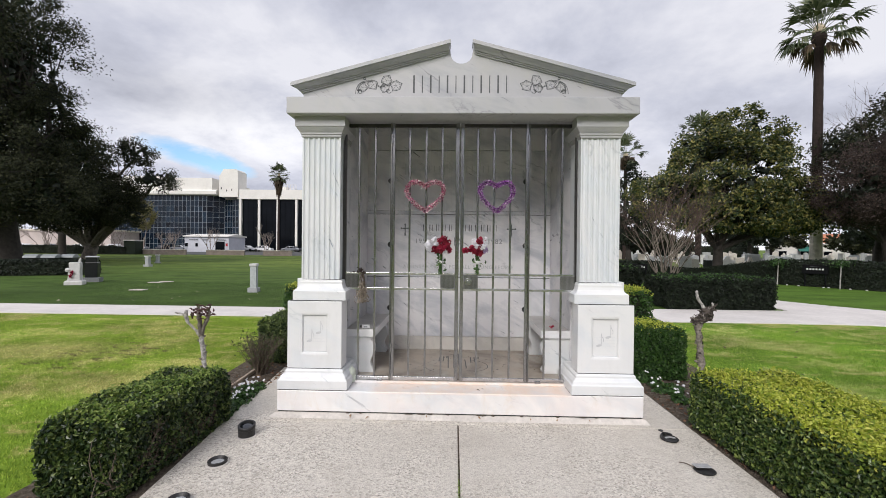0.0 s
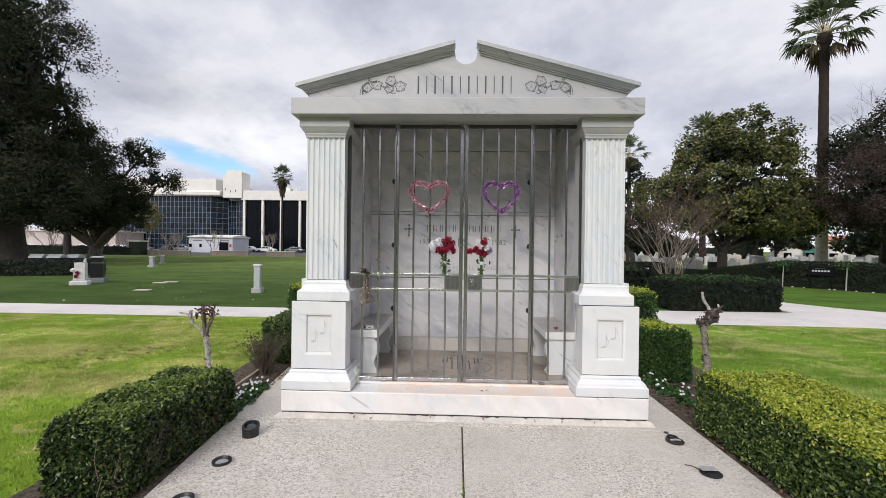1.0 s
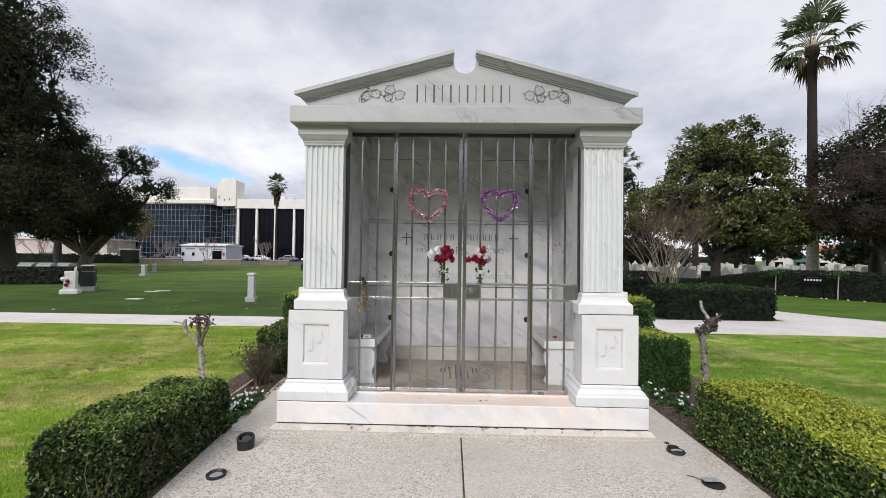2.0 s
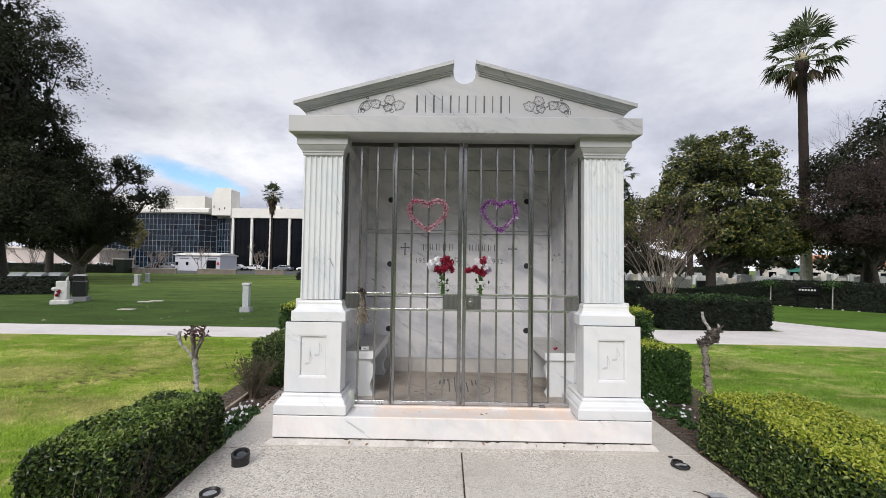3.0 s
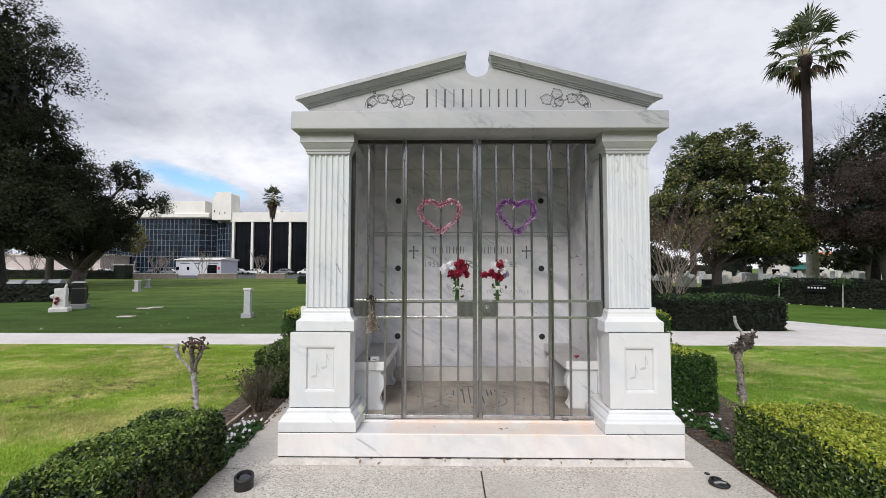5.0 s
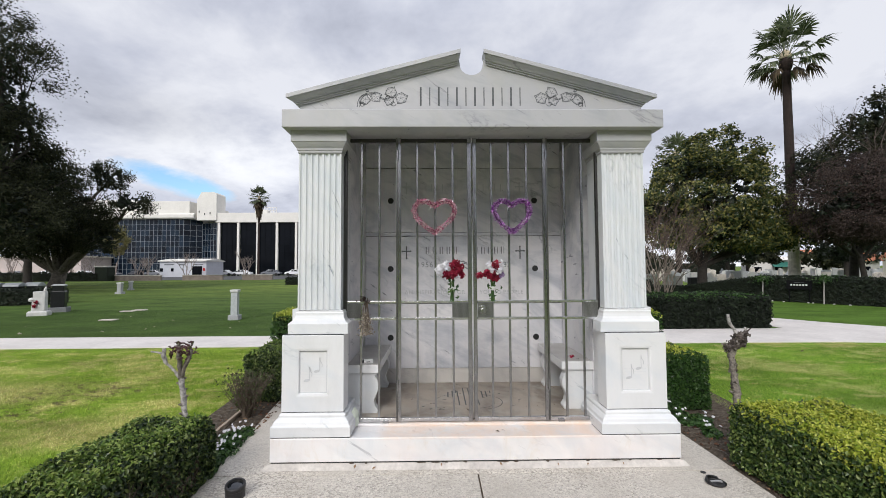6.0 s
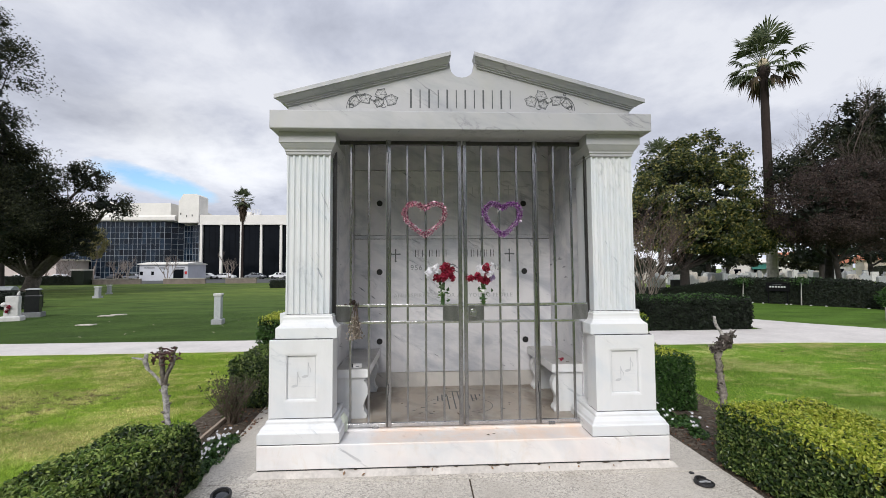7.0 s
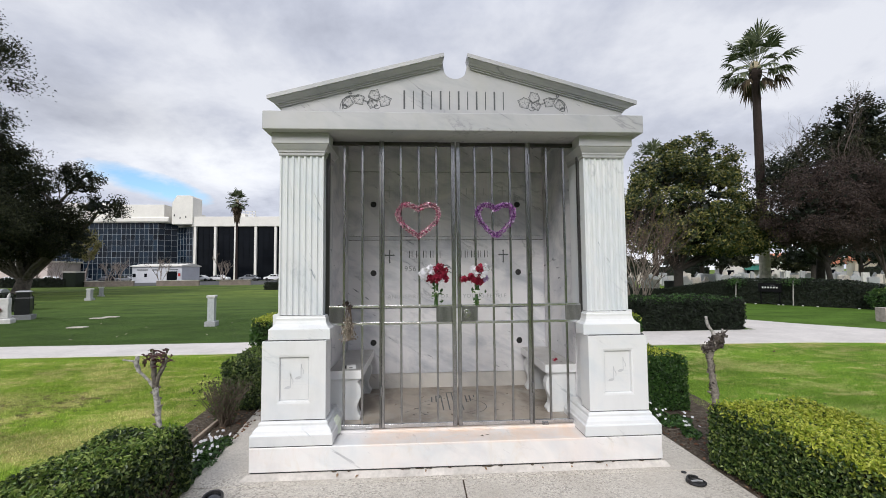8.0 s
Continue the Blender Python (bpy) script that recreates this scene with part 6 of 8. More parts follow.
# a pale torn plastic sheet caught behind the plinth
s = Shape()
s.add([(-1.075, 0.20, 0.27), (-1.045, 0.26, 0.262), (-1.055, 0.30, 0.37), (-1.085, 0.27, 0.42), (-1.10, 0.22, 0.40), (-1.07, 0.195, 0.33)], [(0, 1, 2, 5), (5, 2, 3, 4)])
ob = link("torn_wrapper", s, plain("pale_wrapper", (0.62, 0.66, 0.55), 0.4, var=0.15))
sol = ob.modifiers.new("thickness", "SOLIDIFY")
sol.thickness = 0.004
tagged(ob, "pale torn flower wrapper by the plinth", "wrapper")


# ---- lawn blades ----
def turf(x0, x1, y0, y1, n, seed, name, mat=None):
    r = np.random.default_rng(seed)
    x, y = r.uniform(x0, x1, n), r.uniform(y0, y1, n)
    p = np.stack([x, y, np.full(n, -0.022)], 1)
    way = unit(r.normal(0, 0.5, (len(p), 3)) * (1, 1, 0) + (0, 0, 1))
    s = Raw()
    s.cloud(*blades(p, way, r.uniform(0.018, 0.042, len(p)), r.uniform(0.003, 0.0065, len(p)), r))
    ob = link(name, s, mat or GRASS)
    tagged(ob, "short blades of mown grass", "grass", "", "stuff")


def grass_mat(name="grass_blade", tone=None):
    a = Mat(name, 0.6, spec=0.2)
    v = a.coord()
    patch = a.noise(a.coord(False, (0.9, 1.25, 1)), 1.9, 8, 0.72, 0.5)
    wide = a.noise(v, 0.42, 4, 0.6, 0.3)
    dry = a.ramp(a.math("ADD", a.math("MULTIPLY", patch, 0.6), a.math("MULTIPLY", wide, 0.4)), (0.50, 0.0), (0.585, 1.0))
    dry = a.math("MULTIPLY", a.math("MAXIMUM", dry, straw(a, v)), speckle(a, v))
    isl = a.island()
    col = a.mix(a.math("MULTIPLY", dry, 0.9), a.ramp(isl, (0.0, (0.098, 0.17, 0.017)), (0.6, (0.25, 0.365, 0.036)), (1.0, (0.43, 0.52, 0.088))),
                a.ramp(isl, (0.0, (0.48, 0.44, 0.13)), (1.0, (0.84, 0.75, 0.37))))
    # same darker, greener tint to the east as on the lawn
    sep = a.N("SeparateXYZ")
    a.L(v, sep.inputs[0])
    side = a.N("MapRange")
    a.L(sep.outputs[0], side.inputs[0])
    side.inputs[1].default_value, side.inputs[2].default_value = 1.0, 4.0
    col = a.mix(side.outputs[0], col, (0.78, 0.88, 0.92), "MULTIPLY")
    shade = a.ramp(a.noise(a.coord(False, (0.6, 1.1, 1)), 0.9, 5, 0.62), (0.34, 0.70), (0.62, 1.16))
    col = a.mix(1.0, col, shade, "MULTIPLY")
    col = a.mix(worn(a, v), col, (0.11, 0.08, 0.05))
    if tone:
        col = a.mix(1.0, a.mix(0.75, col, a.ramp(isl, (0.0, (0.11, 0.165, 0.017)), (0.6, (0.27, 0.355, 0.034)), (1.0, (0.44, 0.505, 0.085)))), tone, "MULTIPLY")
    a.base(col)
    return a.m


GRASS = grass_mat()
turf(-6.2, -2.95, -1.9, 5.28, 95000, 91, "grass")
turf(-11.0, -6.2, 0.5, 5.28, 50000, 92, "grass")
turf(3.10, 6.5, -0.8, 5.40, 80000, 93, "grass")
turf(6.5, 11.5, 1.0, 5.10, 48000, 94, "grass")
# far blades repeat the darkened colour of the lawn beyond the path
turf(-15.5, -3.4, 6.95, 14.0, 90000, 95, "grass", grass_mat("dark_grass_blade", (0.23, 0.30, 0.62)))


# ---- trees ----
def limb(s, a, b, r0, r1, r, bend=0.12, n=5, sides=7):
    a, b = Vector(a), Vector(b)
    d = (b - a).length
    pts, rad = [], []
    off = Vector((r.normal(0, bend), r.normal(0, bend), abs(r.normal(0, bend)) * 0.8)) * d
    for k in range(n + 1):
        t = k / n
        pts.append(a.lerp(b, t) + off * math.sin(math.pi * t) + Vector((r.normal(0, 0.012), r.normal(0, 0.012), 0)) * d)
        rad.append(r0 + (r1 - r0) * t)
    s.tube(pts, rad, sides)
    return pts


def tree(label, at, trunk_h, trunk_r, blobs, clumps, per, size, clump_r, leaf, bark, seed, category="tree", group="", shell=0.55, twig_n=1, low=None, inner=0):
    """A trunk, limbs to each mass of the crown, branches to its clumps, and leaves on the clumps."""
    r = np.random.default_rng(seed)
    ob = thing("tree", label, category, (*at, -0.02), group)
    s = Shape()
    top = Vector((r.normal(0, 0.15), r.normal(0, 0.15), trunk_h))
    flare = [(0, 0, -0.1), (0, 0, trunk_h * 0.08), (top.x * 0.3, top.y * 0.3, trunk_h * 0.4), (top.x * 0.7, top.y * 0.7, trunk_h * 0.75), tuple(top)]
    s.tube(flare, [trunk_r * 1.55, trunk_r * 1.15, trunk_r, trunk_r * 0.95, trunk_r * 0.9], 14)
    part("trunk", s, bark, ob, "", smooth=True)
    vol = np.array([b[3] * b[4] * b[5] for b in blobs]) ** 0.75
    cs = []
    s = Shape()
    for (cx, cy, cz, rx, ry, rz), share in zip(blobs, vol / vol.sum()):
        base = Vector((top.x * 0.8, top.y * 0.8, trunk_h * 0.85))
        main = limb(s, base, (cx, cy, cz - rz * 0.35), trunk_r * 0.5, trunk_r * 0.14, r)
        n = max(3, int(clumps * share))
        d = unit(r.normal(0, 1, (n, 3)))
        q = r.random(n) ** (1.0 / 3.0) * (1 - shell) + shell * r.uniform(0.82, 1.06, n)
        c = np.array([cx, cy, cz]) + d * q[:, None] * (rx, ry, rz)
        for k, p in enumerate(c):
            if k % 3 == 0 or twig_n > 1:
                limb(s, main[2 + k % 4], p, trunk_r * 0.10, trunk_r * 0.02, r, 0.10, 3, 5)
        cs.append(c)
    part("limb", s, bark, ob, "")
    c = np.vstack(cs)
    c = c[c[:, 2] > (trunk_h * 0.55 if low is None else low)]
    n = len(c) * per
    idx = np.repeat(np.arange(len(c)), per)
    spread = clump_r * r.uniform(0.6, 1.35, len(c))
    p = c[idx] + np.clip(r.normal(0, 1, (n, 3)), -1.6, 1.6) * spread[idx][:, None] * (0.55, 0.55, 0.42)
    out = unit(p - np.array([0, 0, np.mean([b[2] for b in blobs])])) + (0, 0, 0.5)
    s = Raw()
    s.cloud(*flat_leaves(p, out, size, 0.8, 1.7, r=r))
    tagged(part("crown", s, leaf, ob), kind="stuff")
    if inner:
        # oversized near-black leaves put the crown's inner shade into colour
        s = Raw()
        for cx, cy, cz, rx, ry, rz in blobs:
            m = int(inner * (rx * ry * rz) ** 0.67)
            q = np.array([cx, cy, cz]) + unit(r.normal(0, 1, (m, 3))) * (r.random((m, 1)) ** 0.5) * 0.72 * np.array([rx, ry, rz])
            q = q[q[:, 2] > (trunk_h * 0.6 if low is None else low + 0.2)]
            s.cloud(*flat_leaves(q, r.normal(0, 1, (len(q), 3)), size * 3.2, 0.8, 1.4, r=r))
        tagged(part("inner_crown", s, LEAF_BLACK, ob, "near-black leaves that paint the shade inside the crown"), kind="stuff")
    return ob


# two huge dark trees to the west
tree("huge dark evergreen tree with dense drooping crown on the lawn", (-31.5, 24.5), 4.2, 0.85,
     [(-6, 0, 13.5, 7.5, 6, 7.5), (1.0, -1, 14.5, 3.9, 4.5, 6.0), (0.5, 0, 9.0, 4.2, 4.5, 4.0), (-8, -1, 8.0, 6, 5, 4.5), (2.4, 1.5, 8.3, 2.4, 3.0, 2.8), (-2.0, -1.5, 6.0, 5.0, 4.0, 2.2), (-3, 0, 19, 5, 5, 4), (0.5, -3.0, 5.3, 4.5, 2.0, 1.9), (4.0, -1.0, 5.0, 2.2, 2.5, 2.0), (2.6, 0.5, 11.4, 1.7, 2.2, 1.6), (-4, -3.5, 4.6, 5, 2, 1.6), (2.5, -1.0, 4.2, 3.4, 2.4, 1.2), (-5, -2.0, 3.6, 5, 2, 1.0)],
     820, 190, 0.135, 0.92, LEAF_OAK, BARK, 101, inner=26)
tree("large dark evergreen tree with spreading irregular crown", (-37.6, 38.0), 1.35, 0.60,
     [(-1.8, 0, 7.6, 4.4, 4.6, 3.4), (2.0, 0, 6.2, 3.2, 4, 2.8), (4.7, 0, 10.8, 1.8, 2.2, 1.5), (6.9, 0, 8.2, 1.8, 2.0, 1.1), (0.6, 0, 10.6, 1.5, 1.8, 1.3), (-5.2, 0, 7.5, 4.2, 4, 3.8), (-2.5, 0.5, 11.6, 2.8, 3, 2.2), (4.2, -0.5, 4.6, 1.7, 2, 1.2), (-0.5, -1, 4.6, 3.4, 2, 1.3), (-3.0, -1, 3.9, 4.2, 2, 1.1)],
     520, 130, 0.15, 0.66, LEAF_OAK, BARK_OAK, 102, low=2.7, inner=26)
tree("dark tree behind the hedge far across the lawn", (-50.0, 48.0), 3.0, 0.40,
     [(0, 0, 6.5, 4.0, 4, 2.6), (-6, 0, 7.5, 5, 4, 3.2), (4, 0, 7.0, 3, 3, 2.2)], 130, 45, 0.34, 0.9, LEAF_OAK, BARK, 103)

# magnolia and its neighbours to the east
tree("broad magnolia tree with glossy green and olive leaves", (15.7, 21.5), 1.9, 0.27,
     [(0.3, 0, 6.0, 3.7, 3.4, 2.8), (-3.3, -0.3, 4.8, 2.1, 2.3, 1.5), (1.4, 0, 8.5, 2.4, 2.2, 1.5), (-0.7, 0, 7.7, 1.9, 2.0, 1.5), (4.0, 0.2, 4.7, 2.4, 2.4, 1.3), (3.2, -0.5, 3.6, 2.6, 2, 1.1), (0.5, -1.2, 4.0, 3.0, 2.0, 1.2), (-2.4, -0.6, 3.6, 1.8, 1.6, 0.8), (2.0, -1.0, 3.5, 2.8, 1.8, 0.8), (4.6, -0.6, 3.5, 2.0, 1.6, 0.8), (-0.4, 0.8, 5.0, 3.4, 1.6, 2.2), (2.9, 0, 6.9, 1.3, 1.4, 1.1)],
     560, 100, 0.14, 0.42, LEAF_MAG, BARK, 111, low=2.7, inner=11, shell=0.7)
tree("dark red-leaved plum tree behind the hedge", (22.8, 18.6), 2.3, 0.13,
     [(-1.6, -0.5, 4.9, 2.6, 2.4, 2.1), (1.6, 0, 5.0, 3.0, 2.6, 2.4), (0.2, -0.6, 6.4, 2.6, 2.0, 1.3), (3.8, 0.5, 5.0, 2.6, 2.4, 2.2), (0.4, -0.8, 4.0, 3.2, 1.8, 0.8)],
     560, 130, 0.075, 0.55, LEAF_RED, BARK, 112, twig_n=2, inner=60, shell=0.25)
tree("tall dark green tree with thin upper branches", (27.0, 23.5), 2.6, 0.25,
     [(0.5, 0, 7.6, 4.0, 3.4, 2.6), (-2.0, 0.0, 8.2, 1.6, 2, 1.4), (2.4, 0, 10.4, 2.4, 2, 1.7), (-0.8, -1.2, 4.5, 3.6, 2.6, 1.2), (5.2, 0, 8.5, 3.4, 3, 3.2), (-4.2, -0.6, 4.3, 2.4, 2, 0.9), (3.4, 0, 11.8, 2.4, 2, 1.8)],
     360, 80, 0.15, 0.60, LEAF_OAK, BARK, 113, twig_n=2, inner=30)
tree("small dark evergreen tree behind the tomb's hedge", (16.5, 36.0), 1.5, 0.25,
     [(0, 0, 6.0, 1.2, 1.2, 4.0), (0.6, 0, 3.5, 1.8, 1.5, 2.0)], 90, 40, 0.24, 0.5, LEAF_BLACK, BARK, 114)
for k, (x, y, h, w) in enumerate(((24, 62, 6.5, 4.5), (33, 70, 5.5, 5), (43, 58, 6.5, 5), (52, 66, 5.5, 5.5), (62, 52, 7.0, 6), (74, 60, 7, 6), (47, 44, 6.5, 4.0), (58, 40, 7.5, 4.5), (20, 78, 5, 4), (86, 48, 8, 6), (37, 82, 4.6, 5), (45, 84, 4.2, 5), (54, 80, 4.5, 5), (61, 62, 4.2, 4), (78, 50, 5, 5), (28, 80, 4.4, 4))):
    tree("dark cemetery tree among far headstones", (x, y), 2.2, 0.30, [(0, 0, h * 0.72, w * 0.8, w * 0.7, h * 0.34), (w * 0.4, 0, h * 0.6, w * 0.5, w * 0.5, h * 0.25)],
         60, 34, 0.42, 0.75, LEAF_OAK if k % 2 else LEAF_BLACK, BARK, 120 + k, group="far cemetery trees")
# unseen trees added behind the visitor to block light from the low sky
for k in range(11):
    x, y = -38 + 7.6 * k + (k * 37 % 5 - 2) * 0.5, -24.0 - (k * 29 % 7) * 0.8
    tree("unseen dark evergreen tree added behind the pad to block low sky", (x, y), 2.4, 0.38, [(0, 0, 6.2, 4.2, 3.6, 3.8), (1.8, 0.4, 8.6, 2.6, 2.4, 2.4), (-2.0, -0.3, 4.2, 3.0, 2.6, 2.2), (2.2, 0.5, 3.4, 2.6, 2.4, 1.7)],
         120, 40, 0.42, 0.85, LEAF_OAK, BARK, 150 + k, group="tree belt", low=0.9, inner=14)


def fan(r, way, length, width, droop):
    """One fan frond: a stalk and a pleated, split fan of narrow segments."""
    v, t = [], []
    w = Vector(way).normalized()
    side = w.cross(Vector((0, 0, 1)))
    if side.length < 0.1:
        side = Vector((1, 0, 0))
    side.normalize()
    up = side.cross(w)
    hub = w * length * 0.60
    nseg = 21
    for k in range(nseg):
        a = radians(-72 + 144 * k / (nseg - 1)) + r.normal(0, 0.05)
        d = (w * math.cos(a) + side * math.sin(a)).normalized()
        L = length * 0.50 * (0.62 + 0.38 * math.cos(a)) * r.uniform(0.75, 1.12)
        mid = hub + d * L * 0.6 + up * 0.05 * L - Vector((0, 0, droop * L * 0.26))
        tip = hub + d * L * 0.92 - Vector((0, 0, droop * L * r.uniform(0.7, 1.3)))
        n = d.cross(up).normalized() * width
        o = len(v)
        v += [hub, mid + n, tip, mid - n]
        t += [(o, o + 1, o + 3), (o + 1, o + 2, o + 3)]
    return v, t, hub


def palm(label, at, height, r_low, r_top, fronds, length, seed, skirt=0.0, lean=(0, 0), pale_low=0.0, detail=True):
    r = np.random.default_rng(seed)
    ob = thing("palm_tree", label, "palm tree", (*at, -0.02), "fan palms")
    n = 26

    def axis(t):
        return Vector((lean[0] * t * t, lean[1] * t * t, height * t))
    cut = pale_low / height
    for nm, a, b, mt in (("trunk_foot", 0.0, cut, BARK_PALM_LOW), ("trunk", cut, 1.0, BARK_PALM)):
        if b <= a:
            continue
        s = Shape()
        ts = np.linspace(a, b, n)
        s.tube([axis(t) - Vector((0, 0, 0.1 if t == 0 else 0)) for t in ts], [(r_top + (r_low - r_top) * (1 - t) ** 1.4) * (1 + 0.035 * (k % 2)) for k, t in enumerate(ts)], 14)
        part(nm, s, mt, ob, "pale bare lower trunk" if nm == "trunk_foot" else "")
    head = axis(1.0)
    s = Shape()
    s.lathe([(r_top * 0.95, -0.6), (r_top * 1.5, -0.25), (r_top * 1.75, 0.05), (r_top * 1.5, 0.35), (r_top * 0.8, 0.7), (0.02, 0.85)], 14, tuple(head))
    part("boot", s, BARK_PALM, ob, "dark mass of old leaf bases")
    s = Shape()
    s.lathe([(r_top * 1.3, 0.30), (r_top * 1.6, 0.45), (r_top * 1.3, 0.7), (r_top * 0.7, 0.95), (0.02, 1.05)], 12, tuple(head))
    part("heart", s, FIBRE, ob, "pale fibrous heart")
    for k in range(fronds):
        u = (k + 0.5) / fronds
        el = radians(88 - 138 * u ** 0.95) + r.normal(0, 0.10)
        az = k * 2.399 + r.normal(0, 0.2)
        d = Vector((math.cos(az) * math.cos(el), math.sin(az) * math.cos(el), math.sin(el)))
        v, t, hub = fan(r, d, length * r.uniform(0.85, 1.1) * (1.45 - 0.66 * u), 0.047 * length / 1.8, 0.14 + 0.75 * u * u)
        s = Raw()
        o = head + Vector((0, 0, 0.3))
        s.add([o + p for p in v], t)
        st = Shape()
        st.tube([o, o + hub * 0.5 + Vector((0, 0, 0.03)), o + hub], [0.035, 0.025, 0.015], 5)
        s.add(st.v, st.f)
        part("frond", s, LEAF_PALM if u < 0.86 else LEAF_SKIRT, ob)
    if skirt:
        s = Raw()
        m = 700
        z = -r.random(m) * skirt
        a = r.uniform(0, 2 * math.pi, m)
        rad = r_top * 1.2 + 0.35 * length * (1 + z / skirt) * r.uniform(0.2, 1, m)
        p = np.stack([head.x + rad * np.cos(a), head.y + rad * np.sin(a), head.z + 0.2 + z], 1)
        s.cloud(*blades(p, unit(np.stack([0.3 * np.cos(a), 0.3 * np.sin(a), -np.ones(m)], 1)), 0.9, 0.12, r))
        tagged(part("dead_skirt", s, LEAF_SKIRT, ob, "skirt of dead brown fronds"), kind="stuff")
    return ob


palm("tall fan palm with dark trunk rising above the hedge", (24.4, 25.0), 15.95, 0.36, 0.25, 40, 2.4, 201, pale_low=3.9)
palm("distant fan palm in front of the office building", (-34.9, 78.0), 14.9, 0.24, 0.17, 46, 2.0, 202, skirt=3.2)
palm("distant fan palm behind the magnolia", (28.6, 46.0), 14.6, 0.35, 0.26, 30, 2.3, 203, skirt=1.0)
palm("distant fan palm beyond the tomb", (25.7, 60.0), 15.2, 0.35, 0.26, 28, 2.6, 204, skirt=1.2)


def bare_tree(name, label, at, h, stems, spread, seed, mat, r0=0.03, depth=4, group="", category="tree", fine=None, near=False):
    """Leafless: stems that fork into fine twigs; on a near one each branch is a part."""
    r = np.random.default_rng(seed)
    ob = thing(name, label, category, (*at, -0.02), group)

    def grow(s, twigs, p, d, L, rad, lev):
        pts = [p.copy()]
        for _ in range(3):
            d = (d + Vector((r.normal(0, 0.10), r.normal(0, 0.10), r.normal(0.03, 0.04)))).normalized()
            p = p + d * L / 3
            pts.append(p.copy())
        into = s if lev > 2 or fine is None else twigs
        if near and 2 < lev < depth:
            into = Shape()
            branches.append(into)
        into.tube(pts, [rad, rad * 0.88, rad * 0.76, rad * 0.62], 6 if lev > 2 else 4)
        if lev > 0:
            for _ in range(2 if lev > 1 and r.random() < 0.55 else 3):
                a = r.uniform(0, 2 * math.pi)
                e = (d + Vector((math.cos(a), math.sin(a), 0.15)) * r.uniform(0.3, 0.62)).normalized()
                grow(s, twigs, pts[r.integers(2, 4)], e, L * r.uniform(0.62, 0.85), rad * 0.6, lev - 1)
    for k in range(stems):
        a = 2 * math.pi * k / stems + r.uniform(-0.3, 0.3)
        d = Vector((math.cos(a) * spread, math.sin(a) * spread, 1)).normalized()
        s, twigs = Shape(), Shape()
        branches = []
        grow(s, twigs, Vector((math.cos(a) * r0 * 2, math.sin(a) * r0 * 2, -0.05)), d, h * 0.36, r0, depth)
        stem = part("stem", s, mat, ob)
        for b in branches:
            part("branch", b, mat, stem)
        if fine:
            part("twig_spray", twigs, fine, ob, "fine reddish-brown twigs", many=True)
    return ob


bare_tree("crape_myrtle", "leafless multi-stemmed crape myrtle behind the hedge", (6.75, 9.55), 3.75, 9, 0.27, 301, plain("pale_myrtle_stem", (0.18, 0.15, 0.12), 0.85, var=0.3, scale=10), 0.026, 5, category="shrub", near=True, fine=plain("red_brown_twig", (0.085, 0.055, 0.045), 0.85, var=0.3, scale=10))
for k, (x, y, h) in enumerate(((-49.9, 80, 5.6), (-38.3, 80, 5.2), (-59.5, 80, 4.6), (-57.0, 79, 4.4), (-69.0, 80, 4.4), (-84, 79, 5.0), (-76, 80, 5.0))):
    bare_tree("street_tree", "bare leafless street tree by the office building", (x, y), h, 3, 0.35, 310 + k, BARE, 0.09, 4, "bare street trees")
for k, (x, y, h) in enumerate(((-58.0, 62.5, 5.4), (-66.5, 63.5, 5.8), (-73.0, 62.0, 5.2), (-80.0, 63.5, 5.8))):
    bare_tree("street_tree", "bare brown tree with fine twigs beyond the boundary hedge", (x, y), h, 4, 0.42, 340 + k, BARE, 0.085, 5, "bare brown trees", fine=plain("brown_street_twig", (0.12, 0.085, 0.07), 0.9, var=0.2))
tree("thin street tree with sparse yellow-green leaves", (-63.0, 79.0), 3.0, 0.14, [(0, 0, 7.6, 2.2, 2.0, 3.2)], 90, 26, 0.26, 0.5, leafy("spring_leaf", (0.13, 0.13, 0.04), (0.22, 0.20, 0.06), (0.30, 0.26, 0.09)), BARE, 320)


bare_tree("tree", "tall tree with bare brown twigs behind the plum", (28.2, 20.0), 10.6, 4, 0.22, 330, plain("brown_twig", (0.10, 0.075, 0.065), 0.9, var=0.2), 0.10, 6)


